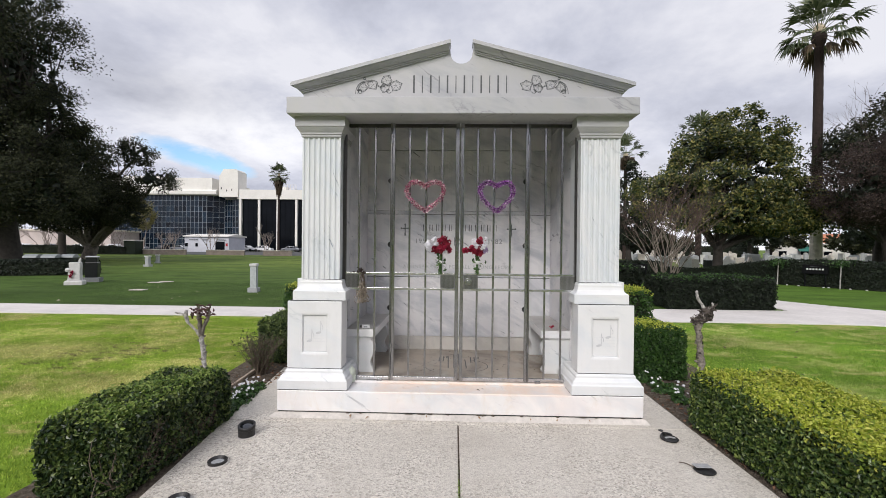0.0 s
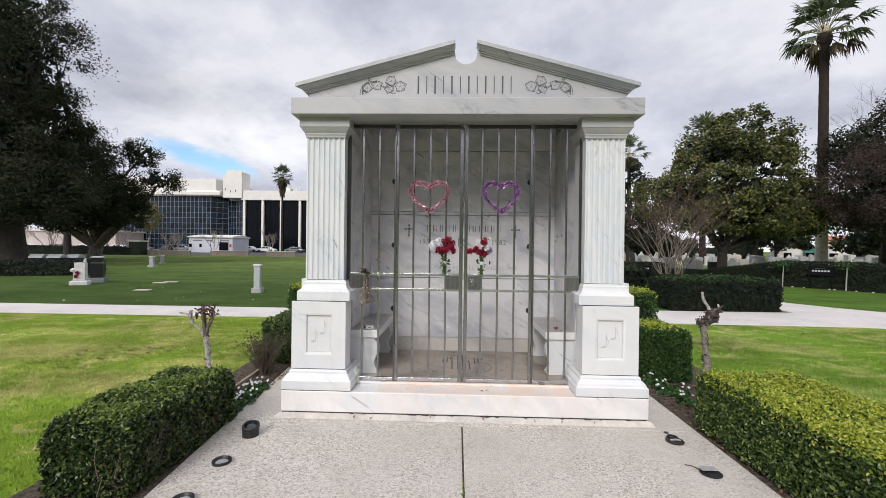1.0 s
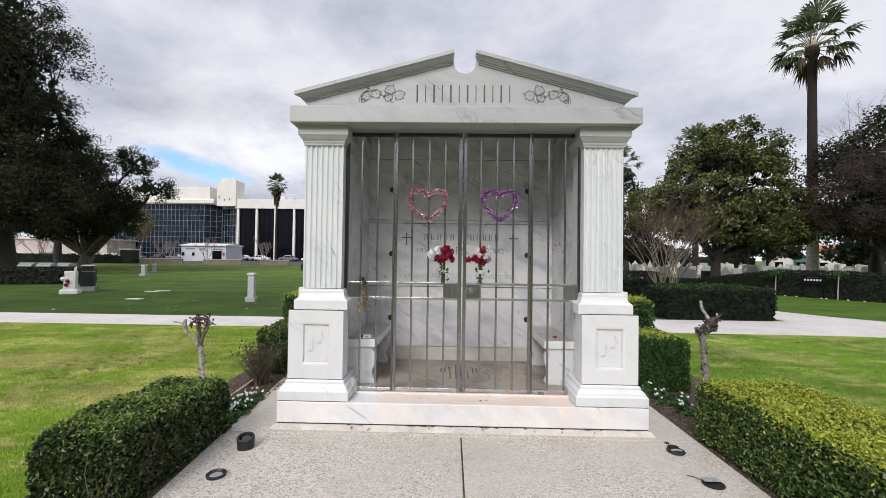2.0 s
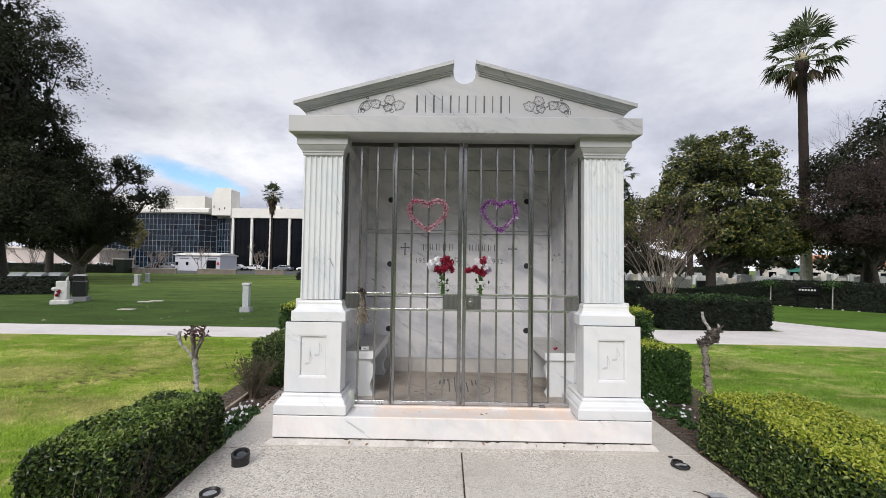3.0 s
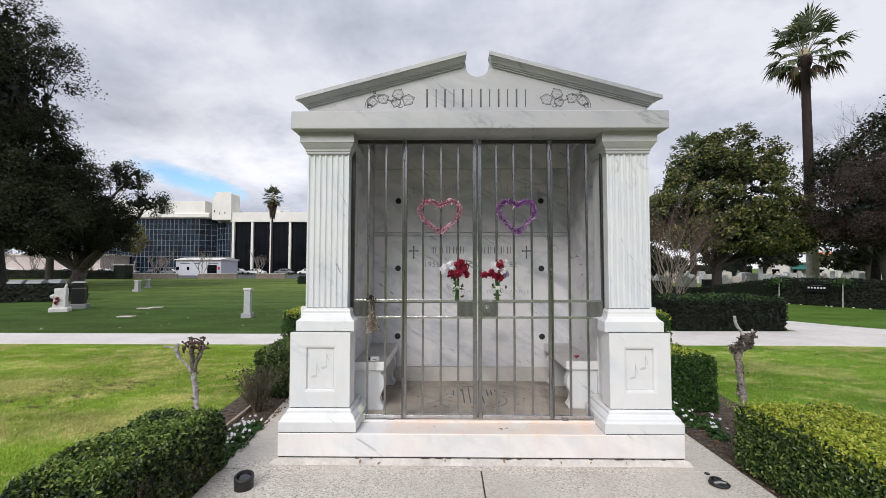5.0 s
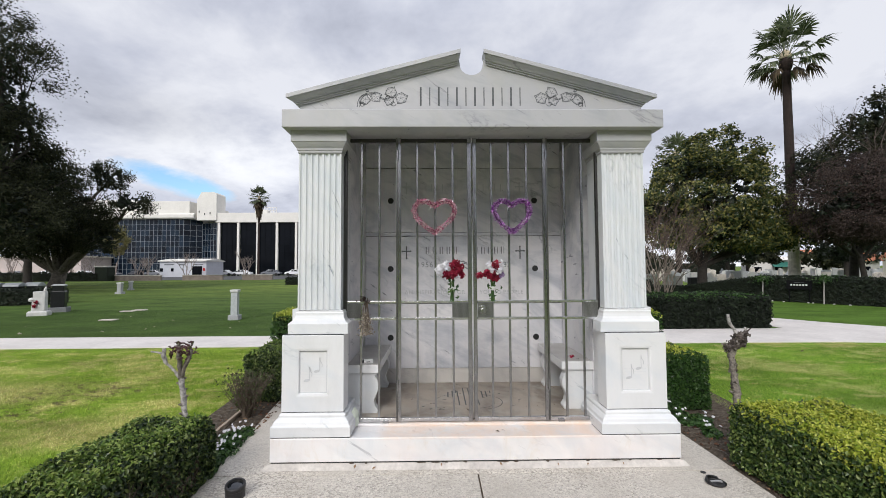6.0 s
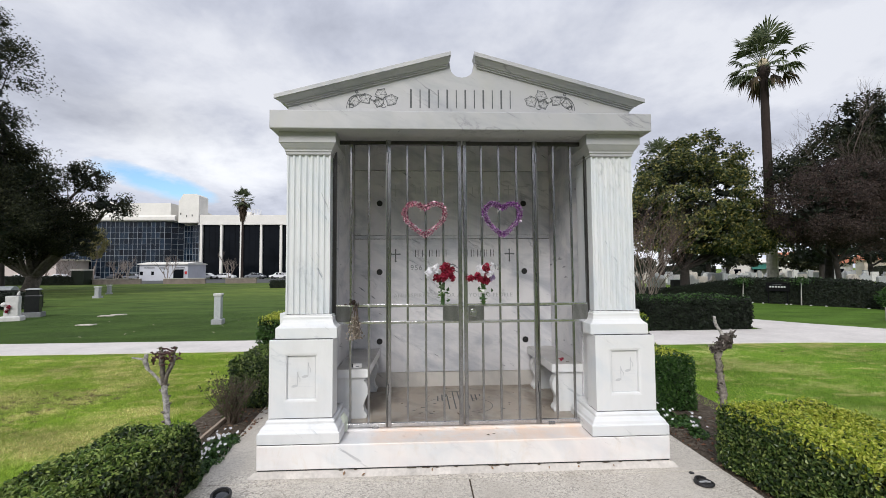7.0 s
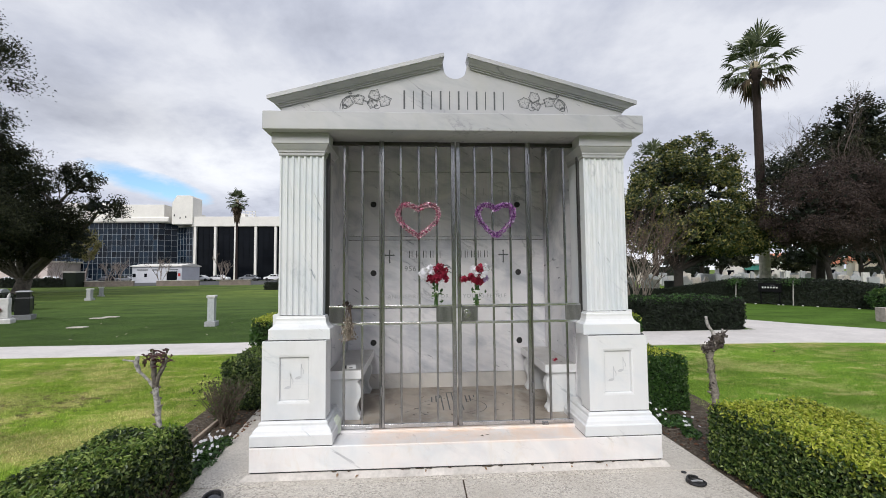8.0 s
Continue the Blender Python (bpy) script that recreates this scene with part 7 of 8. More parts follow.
# ---- far hedges ----
def long_hedge(label, line, width, heights, size, density, seed, mat=None):
    """A clipped hedge along a bent line."""
    r = np.random.default_rng(seed)
    ob = thing("hedge", label, "hedge", (0, 0, -0.02))
    core, s = Shape(), Raw()
    for (x0, y0), (x1, y1), h0, h1 in zip(line, line[1:], heights, heights[1:]):
        d = Vector((x1 - x0, y1 - y0, 0))
        L = d.length
        d.normalize()
        nrm = Vector((-d.y, d.x, 0))
        steps = max(1, int(L / 0.7))
        for k in range(steps):
            a, b = k / steps, (k + 1) / steps
            q = []
            for t in (a, b):
                c = Vector((x0, y0, 0)) + d * L * t
                hh = h0 + (h1 - h0) * t - 0.06
                q += [c + nrm * 0.05, c + nrm * (width - 0.05), c + nrm * (width - 0.08) + Vector((0, 0, hh)), c + nrm * 0.08 + Vector((0, 0, hh))]
            core.add([tuple(p) for p in q], [(0, 1, 2, 3), (7, 6, 5, 4), (0, 4, 5, 1), (1, 5, 6, 2), (2, 6, 7, 3), (3, 7, 4, 0)])
        n = int(density * L * (h0 + h1 + width))
        t, kind = r.random(n), r.random(n)
        h = h0 + (h1 - h0) * t
        side = kind < (h0 + h1) / (h0 + h1 + width)
        front = r.random(n) < 0.75
        off = np.where(side, np.where(front, 0.0, width), r.random(n) * width)
        z = np.where(side, r.random(n) * h, h)
        base = np.array([(x0, y0)]) + t[:, None] * L * np.array([(d.x, d.y)]) + off[:, None] * np.array([(nrm.x, nrm.y)])
        p = np.concatenate([base, z[:, None]], 1) + r.normal(0, 0.03, (n, 3))
        nm = np.where(side[:, None], np.where(front[:, None], np.array([(-nrm.x, -nrm.y, 0.3)]), np.array([(nrm.x, nrm.y, 0.3)])), np.array([(0, 0, 1.0)]))
        s.cloud(*leaves(p, nm, size, 0.6, r=r))
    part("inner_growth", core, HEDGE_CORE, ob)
    tagged(part("foliage", s, mat or LEAF_BLACK, ob), kind="stuff")
    return ob


long_hedge("long dark clipped hedge with a name plaque before the graves", [(20.6, 8.2), (18.7, 11.8), (17.8, 13.3), (16.9, 14.8), (15.6, 17.0), (14.9, 19.0), (14.4, 22.0), (12.5, 27)][::-1], 0.9, [0.45, 0.45, 0.85, 1.17, 1.20, 1.14, 0.86, 0.6], 0.075, 330, 401)
long_hedge("low dark clipped hedge on the west lawn", [(-34, 13.5), (-24, 15.2), (-19.0, 17.2)], 1.6, [0.75, 0.75, 0.72], 0.10, 170, 402)
long_hedge("tall dark boundary hedge far across the lawn", [(-90, 56.5), (-49.3, 57.5)], 1.4, [1.25, 1.2], 0.2, 34, 403)
long_hedge("low dark hedge far across the lawn", [(-16.0, 40.0), (-10, 40.0)], 1.0, [0.75, 0.75], 0.16, 80, 404)
long_hedge("dark hedgerow behind the far graves", [(18, 74), (34, 72), (52, 69)], 1.6, [2.0, 2.3, 2.0], 0.28, 22, 409)
long_hedge("dark hedgerow before the far houses", [(70, 58), (84, 50), (98, 42)], 1.6, [1.8, 2.1, 2.0], 0.28, 22, 410)
hedge("clipped_hedge", "dense dark green clipped hedge beside the footpath", 5.85, 8.72, 7.68, 9.1, 0.84, 19000, 0.065, LEAF_BLACK, LEAF_DARK, 0.35, 0, 405, wob=0.05)
hedge("clipped_hedge", "dark green shrubbery behind the clipped hedge", 4.6, 6.4, 10.6, 12.2, 1.0, 5500, 0.09, LEAF_BLACK, LEAF_DARK, 0.3, 0, 406, wob=0.08)
hedge("clipped_hedge", "dark hedge with a small plaque before the graves", 6.6, 10.2, 16.8, 18.0, 0.98, 5200, 0.10, LEAF_BLACK, LEAF_BLACK, 0.3, 0, 407, wob=0.05)
hedge("clipped_hedge", "loose green juniper shrub before the long hedge", 17.9, 18.9, 11.0, 12.5, 0.72, 2600, 0.08, LEAF_DARK, LEAF_MID, 0.3, 0, 408, wob=0.12)
s = Shape()
s.prism([(4.2, 7.55), (5.4, 7.62), (5.4, 10.5), (4.2, 10.5)], -0.05, -0.006, "z")
setting("bed_mulch", s, plain("red_mulch", (0.13, 0.06, 0.045), 0.95, var=0.4, scale=12, bump=0.01), "reddish mulch bed beside the hedge", "flower bed")


def plaque(at, w, h, rz, strokes):
    ob = thing("name_plaque", "black plaque with pale lettering on the hedge", "plaque", at, "plaques on hedges", rz)
    s = Shape()
    s.box(-w / 2, w / 2, -0.03, 0.03, 0, h)
    part("panel", s, PLAQUE, ob, "", 0.01)
    for k in range(strokes):
        x = (k - (strokes - 1) / 2) * w * 0.72 / strokes
        s = Shape()
        s.box(x - w * 0.036, x + w * 0.036, -0.036, -0.0305, h * 0.42, h * 0.60)
        part("lettering_bar", s, LETTER, ob)
    s = Shape()
    s.box(-w * 0.2, w * 0.2, -0.036, -0.0305, h * 0.76, h * 0.78)
    part("lettering_bar", s, CUT, ob)
    for x in (-w * 0.4, w * 0.4):
        s = Shape()
        s.box(x - 0.02, x + 0.02, -0.02, 0.02, -at[2], 0.0)
        part("post", s, PLAQUE, ob)
    return ob


plaque((16.39, 15.53, 0.58), 0.93, 0.42, -59, 6)
plaque((8.95, 16.62, 0.60), 0.75, 0.30, -4, 5)


def standard(at, h, seed):
    r = np.random.default_rng(seed)
    ob = thing("standard_rose", "young standard rose on a pale stake before the hedge", "rose tree", (*at, -0.02), "staked standard roses")
    s = Shape()
    s.tube([(0, 0, 0), (0.02, 0, h * 0.5), (0.05, 0, h)], [0.026, 0.024, 0.021], 7)
    part("stake", s, BARK_PALE, ob)
    s = Raw()
    p = np.array([0.05, 0, h]) + r.normal(0, 1, (160, 3)) * (0.22, 0.22, 0.10)
    s.cloud(*leaves(p, r.normal(0, 0.6, (160, 3)) + (0, 0, 1), 0.09, 0.6, r=r))
    part("crown", s, LEAF_DARK, ob)


standard((15.55, 16.65), 1.05, 411)
standard((16.75, 14.7), 1.12, 412)

for k, t in enumerate((0.02, 0.09, 0.16, 0.33, 0.38, 0.52, 0.61, 0.84, 0.93)):
    s = Shape()
    s.lathe([(0.02, 0), (0.04, 0.012), (0.045, 0.03), (0.03, 0.05), (0.005, 0.055)], 9)
    ob = link("edging_stone", s, STONE_WHITE)
    ob.matrix_basis = pose(15.55 + t * 2.7 + 0.06 * math.sin(k * 3.1), 16.75 - t * 4.6 + 0.1 * math.cos(k * 5), -0.03, 0, 0, k * 40)
    tagged(ob, "small pale stone at the foot of the hedge", "stone", "edging stones")


# ---- graves ----
def headstone(at, w, h, t, mat, style, rz=0, label="grey granite headstone", group="far headstones"):
    ob = thing("headstone", label, "headstone", (*at, -0.03), group, rz)
    s = Shape()
    s.box(-w * 0.62, w * 0.62, -t, t, 0, h * 0.16)
    part("base", s, mat, ob, "", 0.01)
    s = Shape()
    if style == 0:
        poly = [(-w / 2, h * 0.16), (w / 2, h * 0.16), (w / 2, h * 0.86)] + [(w / 2 * math.cos(a), h * 0.86 + h * 0.14 * math.sin(a)) for a in np.linspace(0.2, math.pi - 0.2, 9)] + [(-w / 2, h * 0.86)]
    elif style == 1:
        poly = [(-w / 2, h * 0.16), (w / 2, h * 0.16), (w * 0.48, h), (-w * 0.48, h)]
    else:
        poly = [(-w / 2, h * 0.16), (w / 2, h * 0.16), (w * 0.5, h * 0.7), (w * 0.25, h * 0.74), (w * 0.1, h), (-w * 0.1, h), (-w * 0.25, h * 0.74), (-w * 0.5, h * 0.7)]
    s.prism(poly, -t * 0.55, t * 0.55, "y")
    part("tablet", s, mat, ob, "", 0.015)
    return ob


rg = np.random.default_rng(501)
for row, y in enumerate((27, 30, 33, 36, 40, 45, 50, 56, 62)):
    x0, x1 = 0.30 * (y + 4) + 6, 1.22 * (y + 4) + 1
    x = x0
    while x < x1:
        if 0.3 < rg.random():
            mat, nm = ((GRANITE, "grey granite"), (STONE_WHITE, "white marble"), (GRANITE_WARM, "buff stone"), (GRANITE, "grey granite"))[rg.integers(0, 4)]
            headstone((x, y + rg.normal(0, 0.5)), rg.uniform(0.6, 1.15), rg.uniform(0.7, 1.0) + 0.008 * y, 0.2, mat, int(rg.integers(0, 3)), rg.normal(0, 8), nm + " headstone among far graves")
        x += rg.uniform(1.6, 3.2)
headstone((22.3, 28.0), 1.05, 1.35, 0.3, GRANITE, 1, 8, "large pale grey headstone behind the hedge", "large headstones")
headstone((17.4, 25.0), 0.8, 0.95, 0.35, GRANITE_DARK, 1, 4, "dark granite headstone by the magnolia trunk", "large headstones")
headstone((30.0, 20.5), 1.7, 1.5, 0.35, STONE_WHITE, 1, -20, "wide pale headstone behind the hedge", "large headstones")
headstone((33.0, 20.0), 1.3, 1.35, 0.3, GRANITE_WARM, 0, -20, "buff headstone behind the hedge", "large headstones")


def ledger_tomb(at, w, h, rz, label):
    """A low granite chest with a pitched lid on a plinth."""
    ob = thing("chest_tomb", label, "tomb", (*at, -0.03), "chest tombs under the trees", rz)
    # darker copy of the granite, the trees' shade put into its colour
    stone = plain("shaded_grey_granite", (0.24, 0.255, 0.26), 0.45, var=0.2, scale=12)
    s = Shape()
    s.box(-w / 2 - 0.06, w / 2 + 0.06, -0.40, 0.40, 0, 0.18)
    part("base", s, stone, ob, "", 0.01)
    s = Shape()
    s.box(-w / 2, w / 2, -0.30, 0.30, 0.18, h - 0.22)
    part("body", s, GRANITE_DARK, ob, "dark polished side", 0.01)
    s = Shape()
    s.prism([(-0.37, h - 0.22), (0.37, h - 0.22), (0.35, h - 0.14), (0.10, h), (-0.10, h), (-0.35, h - 0.14)], -w / 2 - 0.05, w / 2 + 0.05, "x")
    part("lid", s, stone, ob, "pitched grey lid", 0.008)


for x, y, w in ((-25.85, 21.0, 0.62), (-25.0, 21.3, 0.66), (-24.45, 21.95, 0.6)):
    ledger_tomb((x, y), w, 0.96, 14, "low grey granite chest tomb under the trees")


def pillar_marker(at, w, h, mat, label, foot=0.16, rz=0):
    ob = thing("grave_pillar", label, "grave marker", (*at, -0.03), "pillar markers", rz)
    s = Shape()
    s.box(-w * 0.8, w * 0.8, -w * 0.8, w * 0.8, 0, foot)
    part("base", s, GRANITE, ob, "grey base block", 0.01)
    s = Shape()
    s.loft([(-w / 2, w / 2, -w / 2, w / 2, foot), (-w / 2, w / 2, -w / 2, w / 2, h - 0.10)])
    part("shaft", s, mat, ob, "", 0.008)
    s = Shape()
    s.loft([(-w / 2, w / 2, -w / 2, w / 2, h - 0.10), (-w * 0.62, w * 0.62, -w * 0.62, w * 0.62, h - 0.07), (-w * 0.62, w * 0.62, -w * 0.62, w * 0.62, h - 0.01), (-w * 0.5, w * 0.5, -w * 0.5, w * 0.5, h)])
    part("cap", s, STONE_WHITE, ob, "", 0.004)


pillar_marker((-7.08, 10.55), 0.205, 1.01, plain("blue_grey_granite", (0.40, 0.42, 0.42), 0.4, var=0.15, scale=20), "square grey granite pillar marker on the lawn", 0.17, 6)
pillar_marker((-22.2, 25.7), 0.26, 0.80, GRANITE, "short grey granite pillar on the lawn", 0.16)
pillar_marker((-25.3, 31.0), 0.22, 0.75, GRANITE, "short grey granite pillar further across the lawn", 0.12)

# carved white marker with red flowers, and the dark granite monument behind it
ob = thing("grave_monument", "white carved grave marker with red flowers", "grave marker", (-15.1, 12.25, -0.03), rz=24)
s = Shape()
s.loft([(-0.29, 0.29, -0.22, 0.22, 0), (-0.29, 0.29, -0.22, 0.22, 0.14), (-0.25, 0.25, -0.19, 0.19, 0.19)])
part("base", s, STONE_WHITE, ob, "", 0.015)
s = Shape()
s.loft([(-0.20, 0.20, -0.15, 0.15, 0.19), (-0.18, 0.19, -0.14, 0.14, 0.50), (-0.20, 0.19, -0.14, 0.14, 0.58), (-0.16, 0.20, -0.13, 0.13, 0.70), (-0.17, 0.19, -0.13, 0.13, 0.90)])
part("tablet", s, STONE_WHITE, ob, "", 0.02)
s = Shape()
s.tube([(0.14, 0, 0.92), (0.15, 0, 1.0), (0.17, 0, 1.08)], [0.05, 0.04, 0.015], 8)
s.lathe([(0.02, -0.08), (0.08, -0.06), (0.10, 0.01), (0.07, 0.06), (0.02, 0.08)], 14, (-0.20, -0.08, 0.60))
part("carving", s, STONE_WHITE, ob, "rounded carved ornament")
r_ = np.random.default_rng(511)
for c in ((-0.04, -0.17, 0.50), (-0.09, -0.18, 0.38)):
    s = Raw()
    s.cloud(*leaves(np.array(c) + r_.normal(0, 0.03, (40, 3)), r_.normal(0, 1, (40, 3)), 0.06, 0.5, 1.2, r=r_))
    part("red_flower", s, PETAL_RED, ob, many=True)
ob = thing("grave_monument", "dark polished granite upright monument on a grey base", "grave marker", (-15.55, 13.55, -0.03), rz=24)
s = Shape()
s.box(-0.31, 0.31, -0.26, 0.26, 0, 0.2)
part("base", s, plain("grey_base_granite", (0.16, 0.165, 0.17), 0.5, var=0.15, scale=20), ob, "", 0.01)
s = Shape()
s.loft([(-0.22, 0.22, -0.15, 0.15, 0.2), (-0.22, 0.22, -0.14, 0.14, 0.82), (-0.19, 0.19, -0.12, 0.12, 0.86), (-0.19, 0.19, -0.12, 0.12, 1.06)])
part("tablet", s, GRANITE_DARK, ob, "", 0.01)
s = Shape()
s.loft([(-0.22, 0.22, -0.14, 0.14, 1.06), (-0.22, 0.22, -0.14, 0.14, 1.09), (-0.16, 0.16, -0.1, 0.1, 1.12)])
part("cap", s, GRANITE, ob, "pale grey cap", 0.006)
for x, y, rz in ((-12.75, 13.5, 5), (-12.6, 13.95, 5), (-11.3, 10.64, 5)):
    ob = thing("flat_grave_marker", "flat pale marble grave marker set in the lawn", "grave marker", (x, y, -0.02), "flat markers", rz)
    s = Shape()
    s.box(-0.25, 0.25, -0.13, 0.13, 0, 0.03)
    part("slab", s, GRANITE_WARM, ob, "", 0.006)

# ---- boundary wall, road, cars ----
s = Shape()
s.box(-160, 60, 61.5, 101, -0.06, -0.005)
setting("road", s, ASPHALT, "asphalt street beyond the boundary wall", "road")
for k, (x0, x1) in enumerate(((-47.9, -41.2), (-38.0, -32.1), (-29.2, -24.8))):
    s = Shape()
    s.box(x0, x1, 59, 59.3, -0.05, 0.72)
    wl = setting("wall_boundary_%d" % (k + 1), s, BRICK_WALL, "low brown block boundary wall", "wall")
    s = Shape()
    s.box(x0 - 0.05, x1 + 0.05, 58.94, 59.36, 0.72, 0.80)
    part("coping", s, CEMENT, wl, "pale coping")
s = Shape()
s.box(-49.7, -48.0, 57.6, 59.2, -0.05, 2.0)
gp = setting("wall_gate_pier", s, LEAF_BLACK, "ivy-covered boundary pier", "pier")
s = Shape()
s.box(-49.8, -47.92, 57.5, 59.3, 2.0, 2.2)
part("cap", s, CEMENT, gp)


def car_model(paint, label):
    ob = thing("car", label, "car", (0, 0, 0), "parked cars")
    s = Shape()
    body = [(-2.2, 0.35), (-2.25, 0.6), (-2.1, 0.85), (-1.5, 0.95), (-0.9, 1.38), (0.6, 1.42), (1.25, 0.98), (2.0, 0.86), (2.25, 0.65), (2.22, 0.35)]
    s.prism(body, -0.88, 0.88, "y")
    part("body", s, paint, ob, "", 0.08)
    for a in ((-1.38, -0.86), (-0.75, 0.0), (0.06, 0.62)):
        for sy in (-1, 1):
            s = Shape()
            top = 1.33
            s.prism([(a[0], 0.98), (a[1], 0.98), (a[1] - 0.04, top), (max(a[0] + 0.1, -0.88), top)], sy * 0.882, sy * 0.895, "y")
            part("side_window", s, CAR_GLASS, ob)
    for x in (-1.4, 1.4):
        for y in (-0.8, 0.8):
            s = Shape()
            s.prism([(x + 0.33 * math.cos(t), 0.33 + 0.33 * math.sin(t)) for t in np.linspace(0, 2 * math.pi, 17)[:-1]], y - 0.1, y + 0.1, "y")
            part("wheel", s, TYRE, ob)
    return ob


white_car = car_model(CAR_WHITE, "white parked car on the street")
grey_car = car_model(CAR_GREY, "grey parked car on the street")
dark_car = car_model(CAR_DARK, "dark parked car on the street")
white_car.matrix_basis = pose(-45.8, 95, 0.0)
grey_car.matrix_basis = pose(-75.5, 94, 0.0)
dark_car.matrix_basis = pose(-69.5, 94.5, 0.0, 0, 0, 90)
for src, x, y in ((white_car, -50.4, 96), (grey_car, -66.0, 95), (white_car, -81.5, 94), (white_car, -90.5, 95), (grey_car, -97, 94), (dark_car, -53.8, 95), (white_car, -105, 95), (grey_car, -39.0, 95), (white_car, -33.5, 95), (white_car, -113, 95)):
    copy_thing(src, pose(x, y, 0.0, 0, 0, 180 if int(x) % 2 else 0))

# ---- office building ----
office = thing("office_building", "white office building with blue glass and black glazed wing", "building", (0, 0, -0.05))


def facet(p0, p1, z0, z1, cols, rows, glass, frame_mat, name="curtain_wall", w=0.065):
    """A glazed front: mullions in one part, each pane under it."""
    a, b = Vector((*p0, 0)), Vector((*p1, 0))
    d = (b - a).normalized()
    n = Vector((d.y, -d.x, 0))
    L = (b - a).length
    s = Shape()

    def bar(u0, u1, za, zb, out):
        q = []
        for o in (-0.05, out):
            for u, z in ((u0, za), (u1, za), (u1, zb), (u0, zb)):
                q.append(a + d * u + n * o + Vector((0, 0, z)))
        s.add([tuple(p) for p in q], [(0, 1, 2, 3), (4, 5, 6, 7), (0, 1, 5, 4), (1, 2, 6, 5), (2, 3, 7, 6), (3, 0, 4, 7)])
    for k in range(cols + 1):
        u = L * k / cols
        bar(u - w / 2, u + w / 2, z0, z1, 0.10)
    for k in range(rows + 1):
        z = z0 + (z1 - z0) * k / rows
        bar(0, L, z - w / 2, z + w / 2, 0.08)
    wall = part(name, s, frame_mat, office, "glazed curtain wall", many=True)
    cw, ch = L / cols, (z1 - z0) / rows
    me = None
    for i in range(cols):
        for j in range(rows):
            c = a + d * (cw * (i + 0.5)) + Vector((0, 0, z0 + ch * (j + 0.5)))
            if me is None:
                s = Shape()
                s.box(-cw / 2 + 0.02, cw / 2 - 0.02, -0.02, 0.02, -ch / 2 + 0.02, ch / 2 - 0.02)
                ob = part("pane", s, glass, wall)
                me = ob.data
            else:
                ob = new("pane", me)
                ob.parent = wall
            tilt = rg.normal(0, 0.25)
            ob.matrix_basis = Matrix.Translation(c) @ Matrix.Rotation(math.atan2(d.y, d.x), 4, "Z") @ pose(0, 0, 0, tilt, 0, rg.normal(0, 0.25))


facet((-82.0, 105), (-65.6, 105), 0.3, 14.6, 15, 10, GLASS_BLUE, MULLION)
facet((-65.6, 105), (-62.4, 108), 0.3, 14.6, 3, 10, GLASS_BLUE, MULLION)
facet((-62.4, 108), (-57.6, 106), 0.3, 13.7, 5, 9, GLASS_BLUE, MULLION)
facet((-100, 107.5), (-82.0, 105), 0.3, 14.6, 15, 10, GLASS_BLUE, MULLION)
for nm, args in (("parapet", (-100, -64.0, 104.6, 125, 14.7, 19.2)), ("core_wall", (-99, -58, 108.6, 124, 0, 14.6)), ("roof_block", (-78.8, -70, 112, 120, 19.2, 19.9)), ("roof_hut", (-92, -82, 110, 120, 19.2, 20.4))):
    s = Shape()
    s.box(*args)
    part(nm, s, WALL_WHITE, office, "", 0.05)
s = Shape()
s.prism([(-62.0, 14.2), (-57.0, 14.2), (-57.0, 21.0), (-57.6, 21.5), (-60.9, 21.5), (-62.0, 19.6)], 104.4, 109, "y")
part("stair_tower", s, WALL_WHITE, office, "pale stair tower above the roof", 0.05)
s = Shape()
s.loft([(-100, -62.6, 104.35, 125, 14.6), (-100, -62.6, 104.0, 125, 14.9), (-100, -62.6, 104.0, 125, 15.7), (-100, -62.6, 104.55, 125, 16.1)])
part("cornice", s, WALL_WHITE, office, "flared white band above the glass", 0.03)
for x, z in ((-61.4, 16.2), (-60.0, 15.6), (-58.6, 15.8)):
    s = Shape()
    s.box(x - 0.09, x + 0.09, 104.3, 104.42, z, z + 0.5)
    part("tower_window", s, GLASS_BLACK, office)
s = Shape()
s.box(-57.4, -14, 104.8, 125, 13.7, 16.2)
part("fascia", s, WALL_WHITE, office, "white roof fascia", 0.05)
s = Shape()
s.box(-57.2, -14, 106.2, 124, 0, 13.7)
part("wing_wall", s, WALL_GREY, office)
for k in range(9):
    x = -56.6 + 4.97 * k
    s = Shape()
    s.box(x - 0.29, x + 0.29, 104.9, 105.75, 0, 13.7)
    part("fin", s, WALL_WHITE, office, "white upright fin", 0.03)
    if k < 8:
        facet((x + 0.29, 105.65), (x + 4.68, 105.65), 0.2, 13.65, 3, 7, GLASS_BLACK, GLASS_BLACK, "dark_glazing", 0.10)
s = Shape()
s.box(-50.4, -47.2, 112, 116, 16.2, 18.0)
part("roof_unit", s, WALL_WHITE, office, "white rooftop plant", 0.04)
s = Shape()
s.box(-46.6, -45.0, 112.5, 115, 16.2, 17.6)
part("roof_unit", s, WALL_GREY, office, "grey rooftop plant", 0.04)
s = Shape()
for x in (-46.9, -46.1, -45.3, -44.5, -43.7):
    s.box(x - 0.05, x + 0.05, 109.9, 110.0, 16.2, 18.3)
for z in (17.4, 18.25):
    s.box(-46.95, -43.65, 109.9, 110.0, z - 0.05, z + 0.05)
part("roof_railing", s, WALL_WHITE, office)

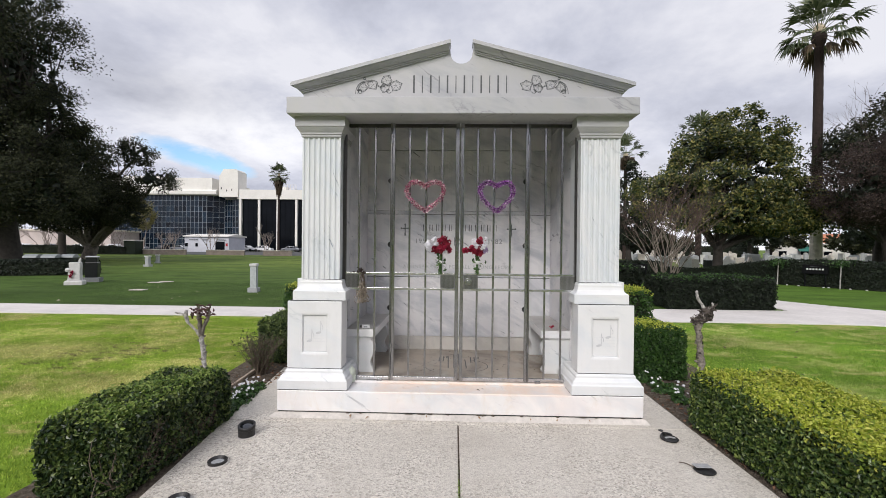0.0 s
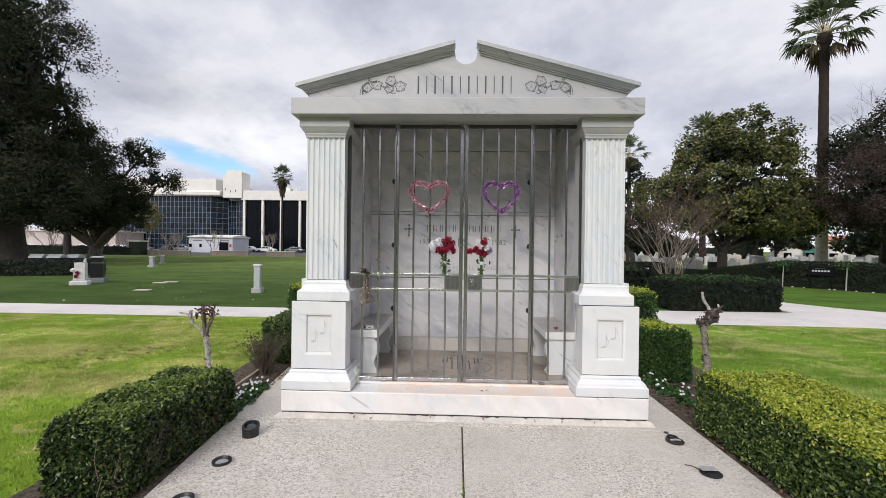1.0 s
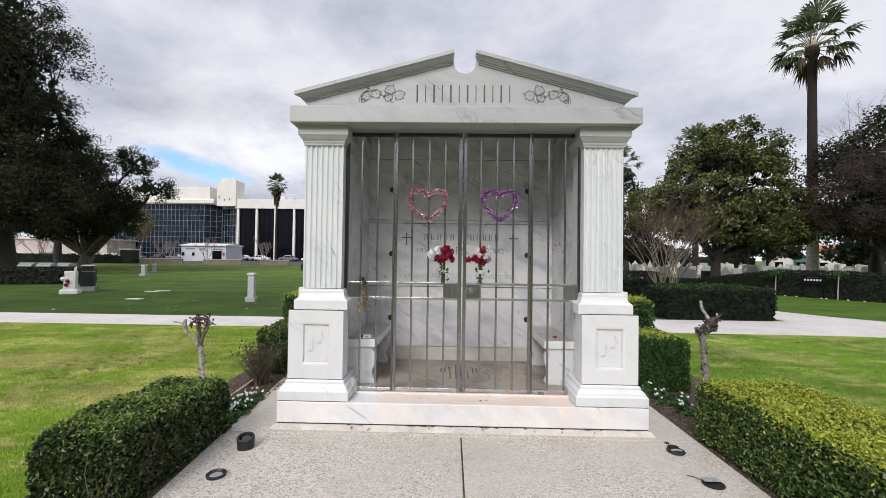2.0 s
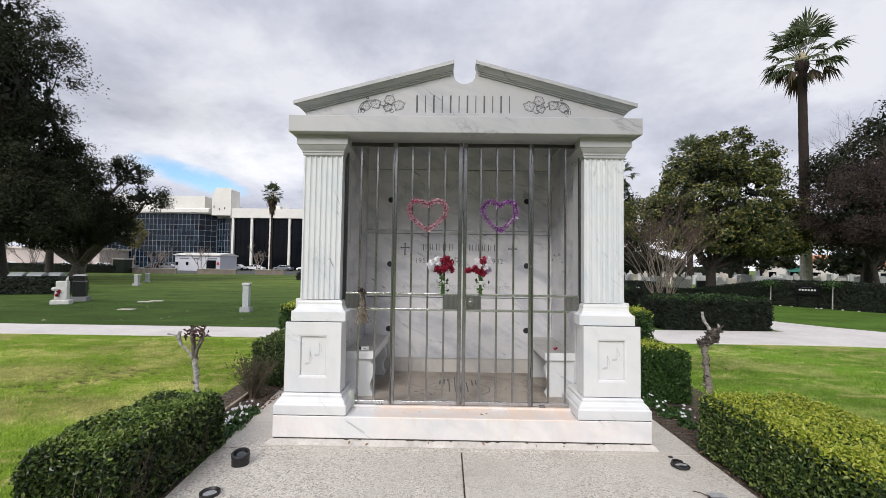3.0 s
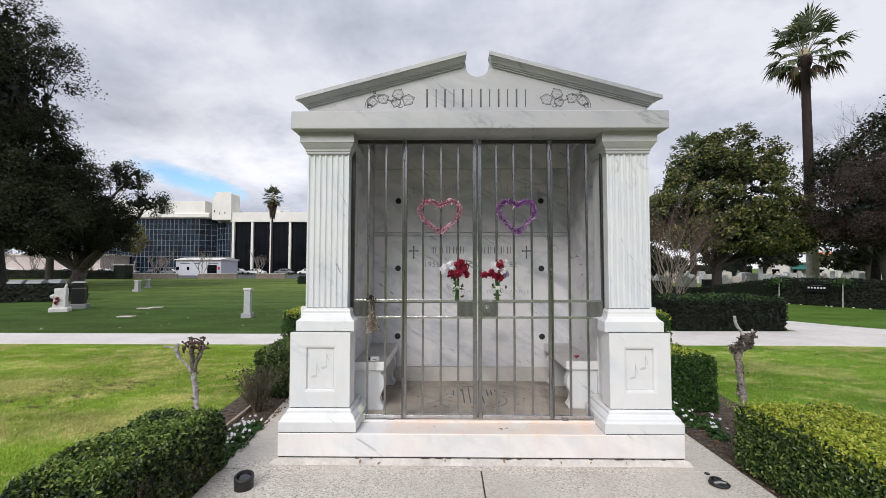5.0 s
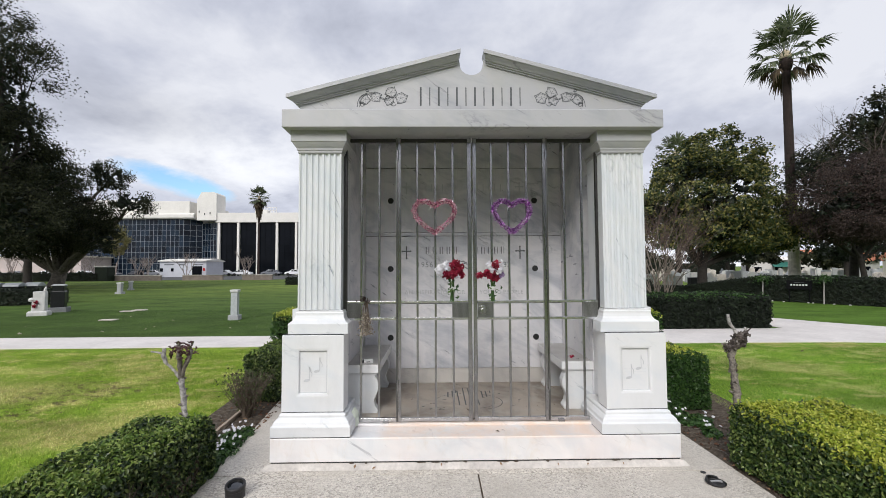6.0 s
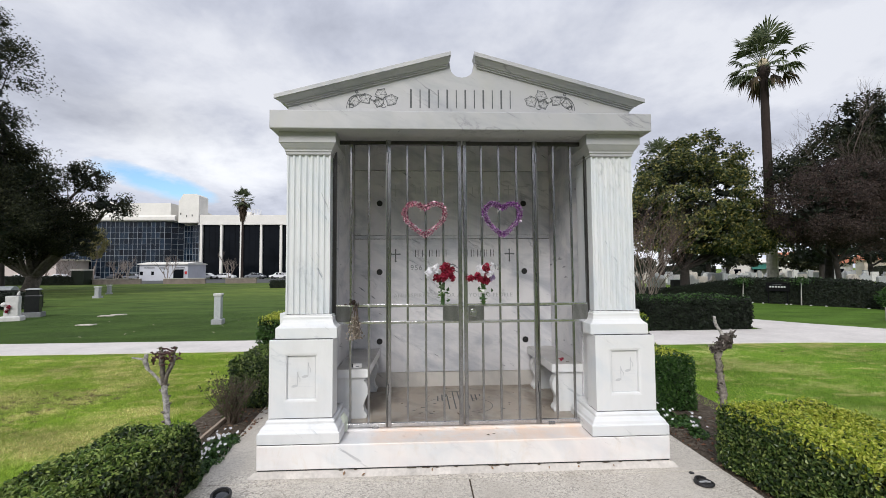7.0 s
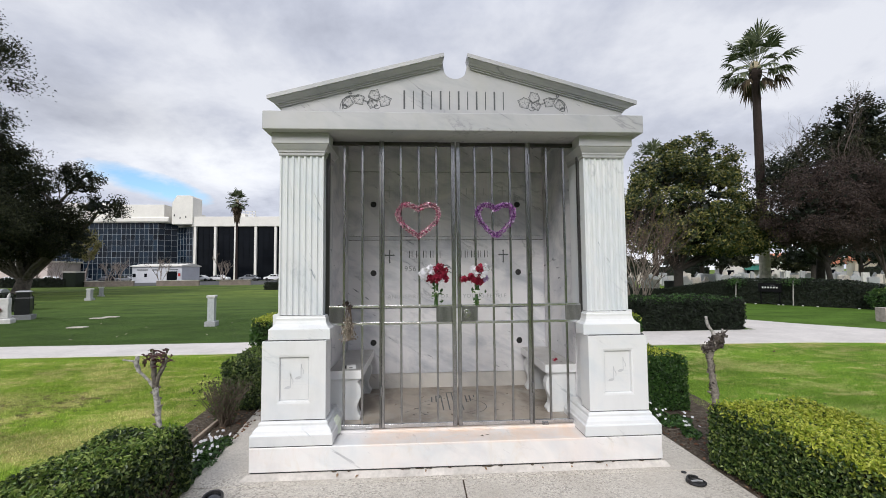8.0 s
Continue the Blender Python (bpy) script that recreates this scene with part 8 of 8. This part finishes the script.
trailer = thing("site_building", "low pale grey prefabricated building with a dark opening", "building", (0, 0, -0.05))
s = Shape()
s.box(-58.4, -48.7, 85, 92, 0.0, 3.3)
part("wall", s, WALL_GREY, trailer)
s = Shape()
s.prism([(84.6, 3.3), (92.4, 3.3), (92.4, 3.5), (88.5, 3.95), (84.6, 3.5)], -58.6, -48.5, "x")
part("roof", s, WALL_WHITE, trailer, "shallow white roof")
for x0, x1, z0, z1, mt in ((-51.6, -49.6, 0.4, 2.3, GLASS_BLACK), (-49.35, -48.95, 1.3, 1.9, RED_PAINT), (-58.3, -57.7, 1.2, 1.9, GLASS_BLACK), (-56.0, -55.5, 1.2, 1.9, GLASS_BLACK), (-57.4, -55.4, 2.55, 2.75, CAR_GREY), (-54.5, -53.2, 2.55, 2.75, CAR_GREY), (-51.4, -49.4, 2.55, 2.75, CAR_GREY)):
    s = Shape()
    s.box(x0, x1, 84.92, 84.995, z0, z1)
    part("opening" if mt is GLASS_BLACK else "sign_bar", s, mt, trailer)
low = thing("warehouse", "long low pinkish building beyond the street", "building", (0, 0, -0.05))
s = Shape()
s.box(-135, -84, 96, 112, 0, 4.6)
part("wall", s, plain("pinkish_stucco", (0.50, 0.43, 0.39), 0.85, var=0.1, scale=0.5), low)
s = Shape()
s.box(-135.5, -83.5, 95.6, 112.4, 4.6, 5.0)
part("roof", s, WALL_CREAM, low)


# ---- houses to the east ----
def house(at, w, d, h, roof_h, wall, roof, label, rz=0, awn=False):
    ob = thing("house", label, "house", (*at, -0.6), "far houses", rz)
    s = Shape()
    s.box(-w / 2, w / 2, 0, d, 0, h)
    part("wall", s, wall, ob)
    s = Shape()
    s.prism([(-0.5, h), (d + 0.5, h), (d / 2, h + roof_h)], -w / 2 - 0.4, w / 2 + 0.4, "x")
    part("roof", s, roof, ob)
    for k in range(max(2, int(w / 3))):
        x = -w / 2 + w * (k + 0.5) / max(2, int(w / 3))
        s = Shape()
        s.box(x - 0.55, x + 0.55, -0.06, 0.02, 0.9, 2.1)
        win = part("window", s, GLASS_BLACK, ob)
        s = Shape()
        for q in ((x - 0.62, x - 0.55, 0.83, 2.17), (x + 0.55, x + 0.62, 0.83, 2.17), (x - 0.55, x + 0.55, 2.1, 2.17), (x - 0.55, x + 0.55, 0.83, 0.9)):
            s.box(q[0], q[1], -0.09, 0.02, q[2], q[3])
        part("window_frame", s, WALL_WHITE, win)
    if awn:
        s = Shape()
        s.prism([(-1.4, 2.1), (0, 3.0), (0, 2.1)], -w * 0.20, w * 0.04, "x")
        part("awning", s, AWNING, ob, "green canvas awning")
    return ob


house((62.0, 69.5), 12, 9, 3.3, 0.7, WALL_WHITE, WALL_WHITE, "white flat-fronted house with green awning", -30, True)
house((68.0, 66.5), 10, 9, 3.0, 2.2, WALL_WHITE, ROOF_TILE, "white house with orange tile roof", -30)
house((84.0, 62), 16, 9, 3.6, 1.2, WALL_CREAM, ROOF_TILE, "cream stucco house with tiled roof", -40)
house((100.0, 52), 16, 9, 3.6, 1.4, WALL_CREAM, ROOF_TILE, "cream stucco house with tiled roof", -48)
house((31.0, 92), 9, 9, 3.2, 1.2, WALL_WHITE, WALL_GREY, "white house behind the graves", -12)
s = Shape()
s.box(14.25, 16.0, 8.8, 9.1, -0.05, 0.42)
tagged(link("brick_planter", s, plain("grey_brown_brick", (0.33, 0.29, 0.26), 0.9, var=0.25, scale=14), None, "", 0.01), "low brick planter edge by the lawn", "planter")
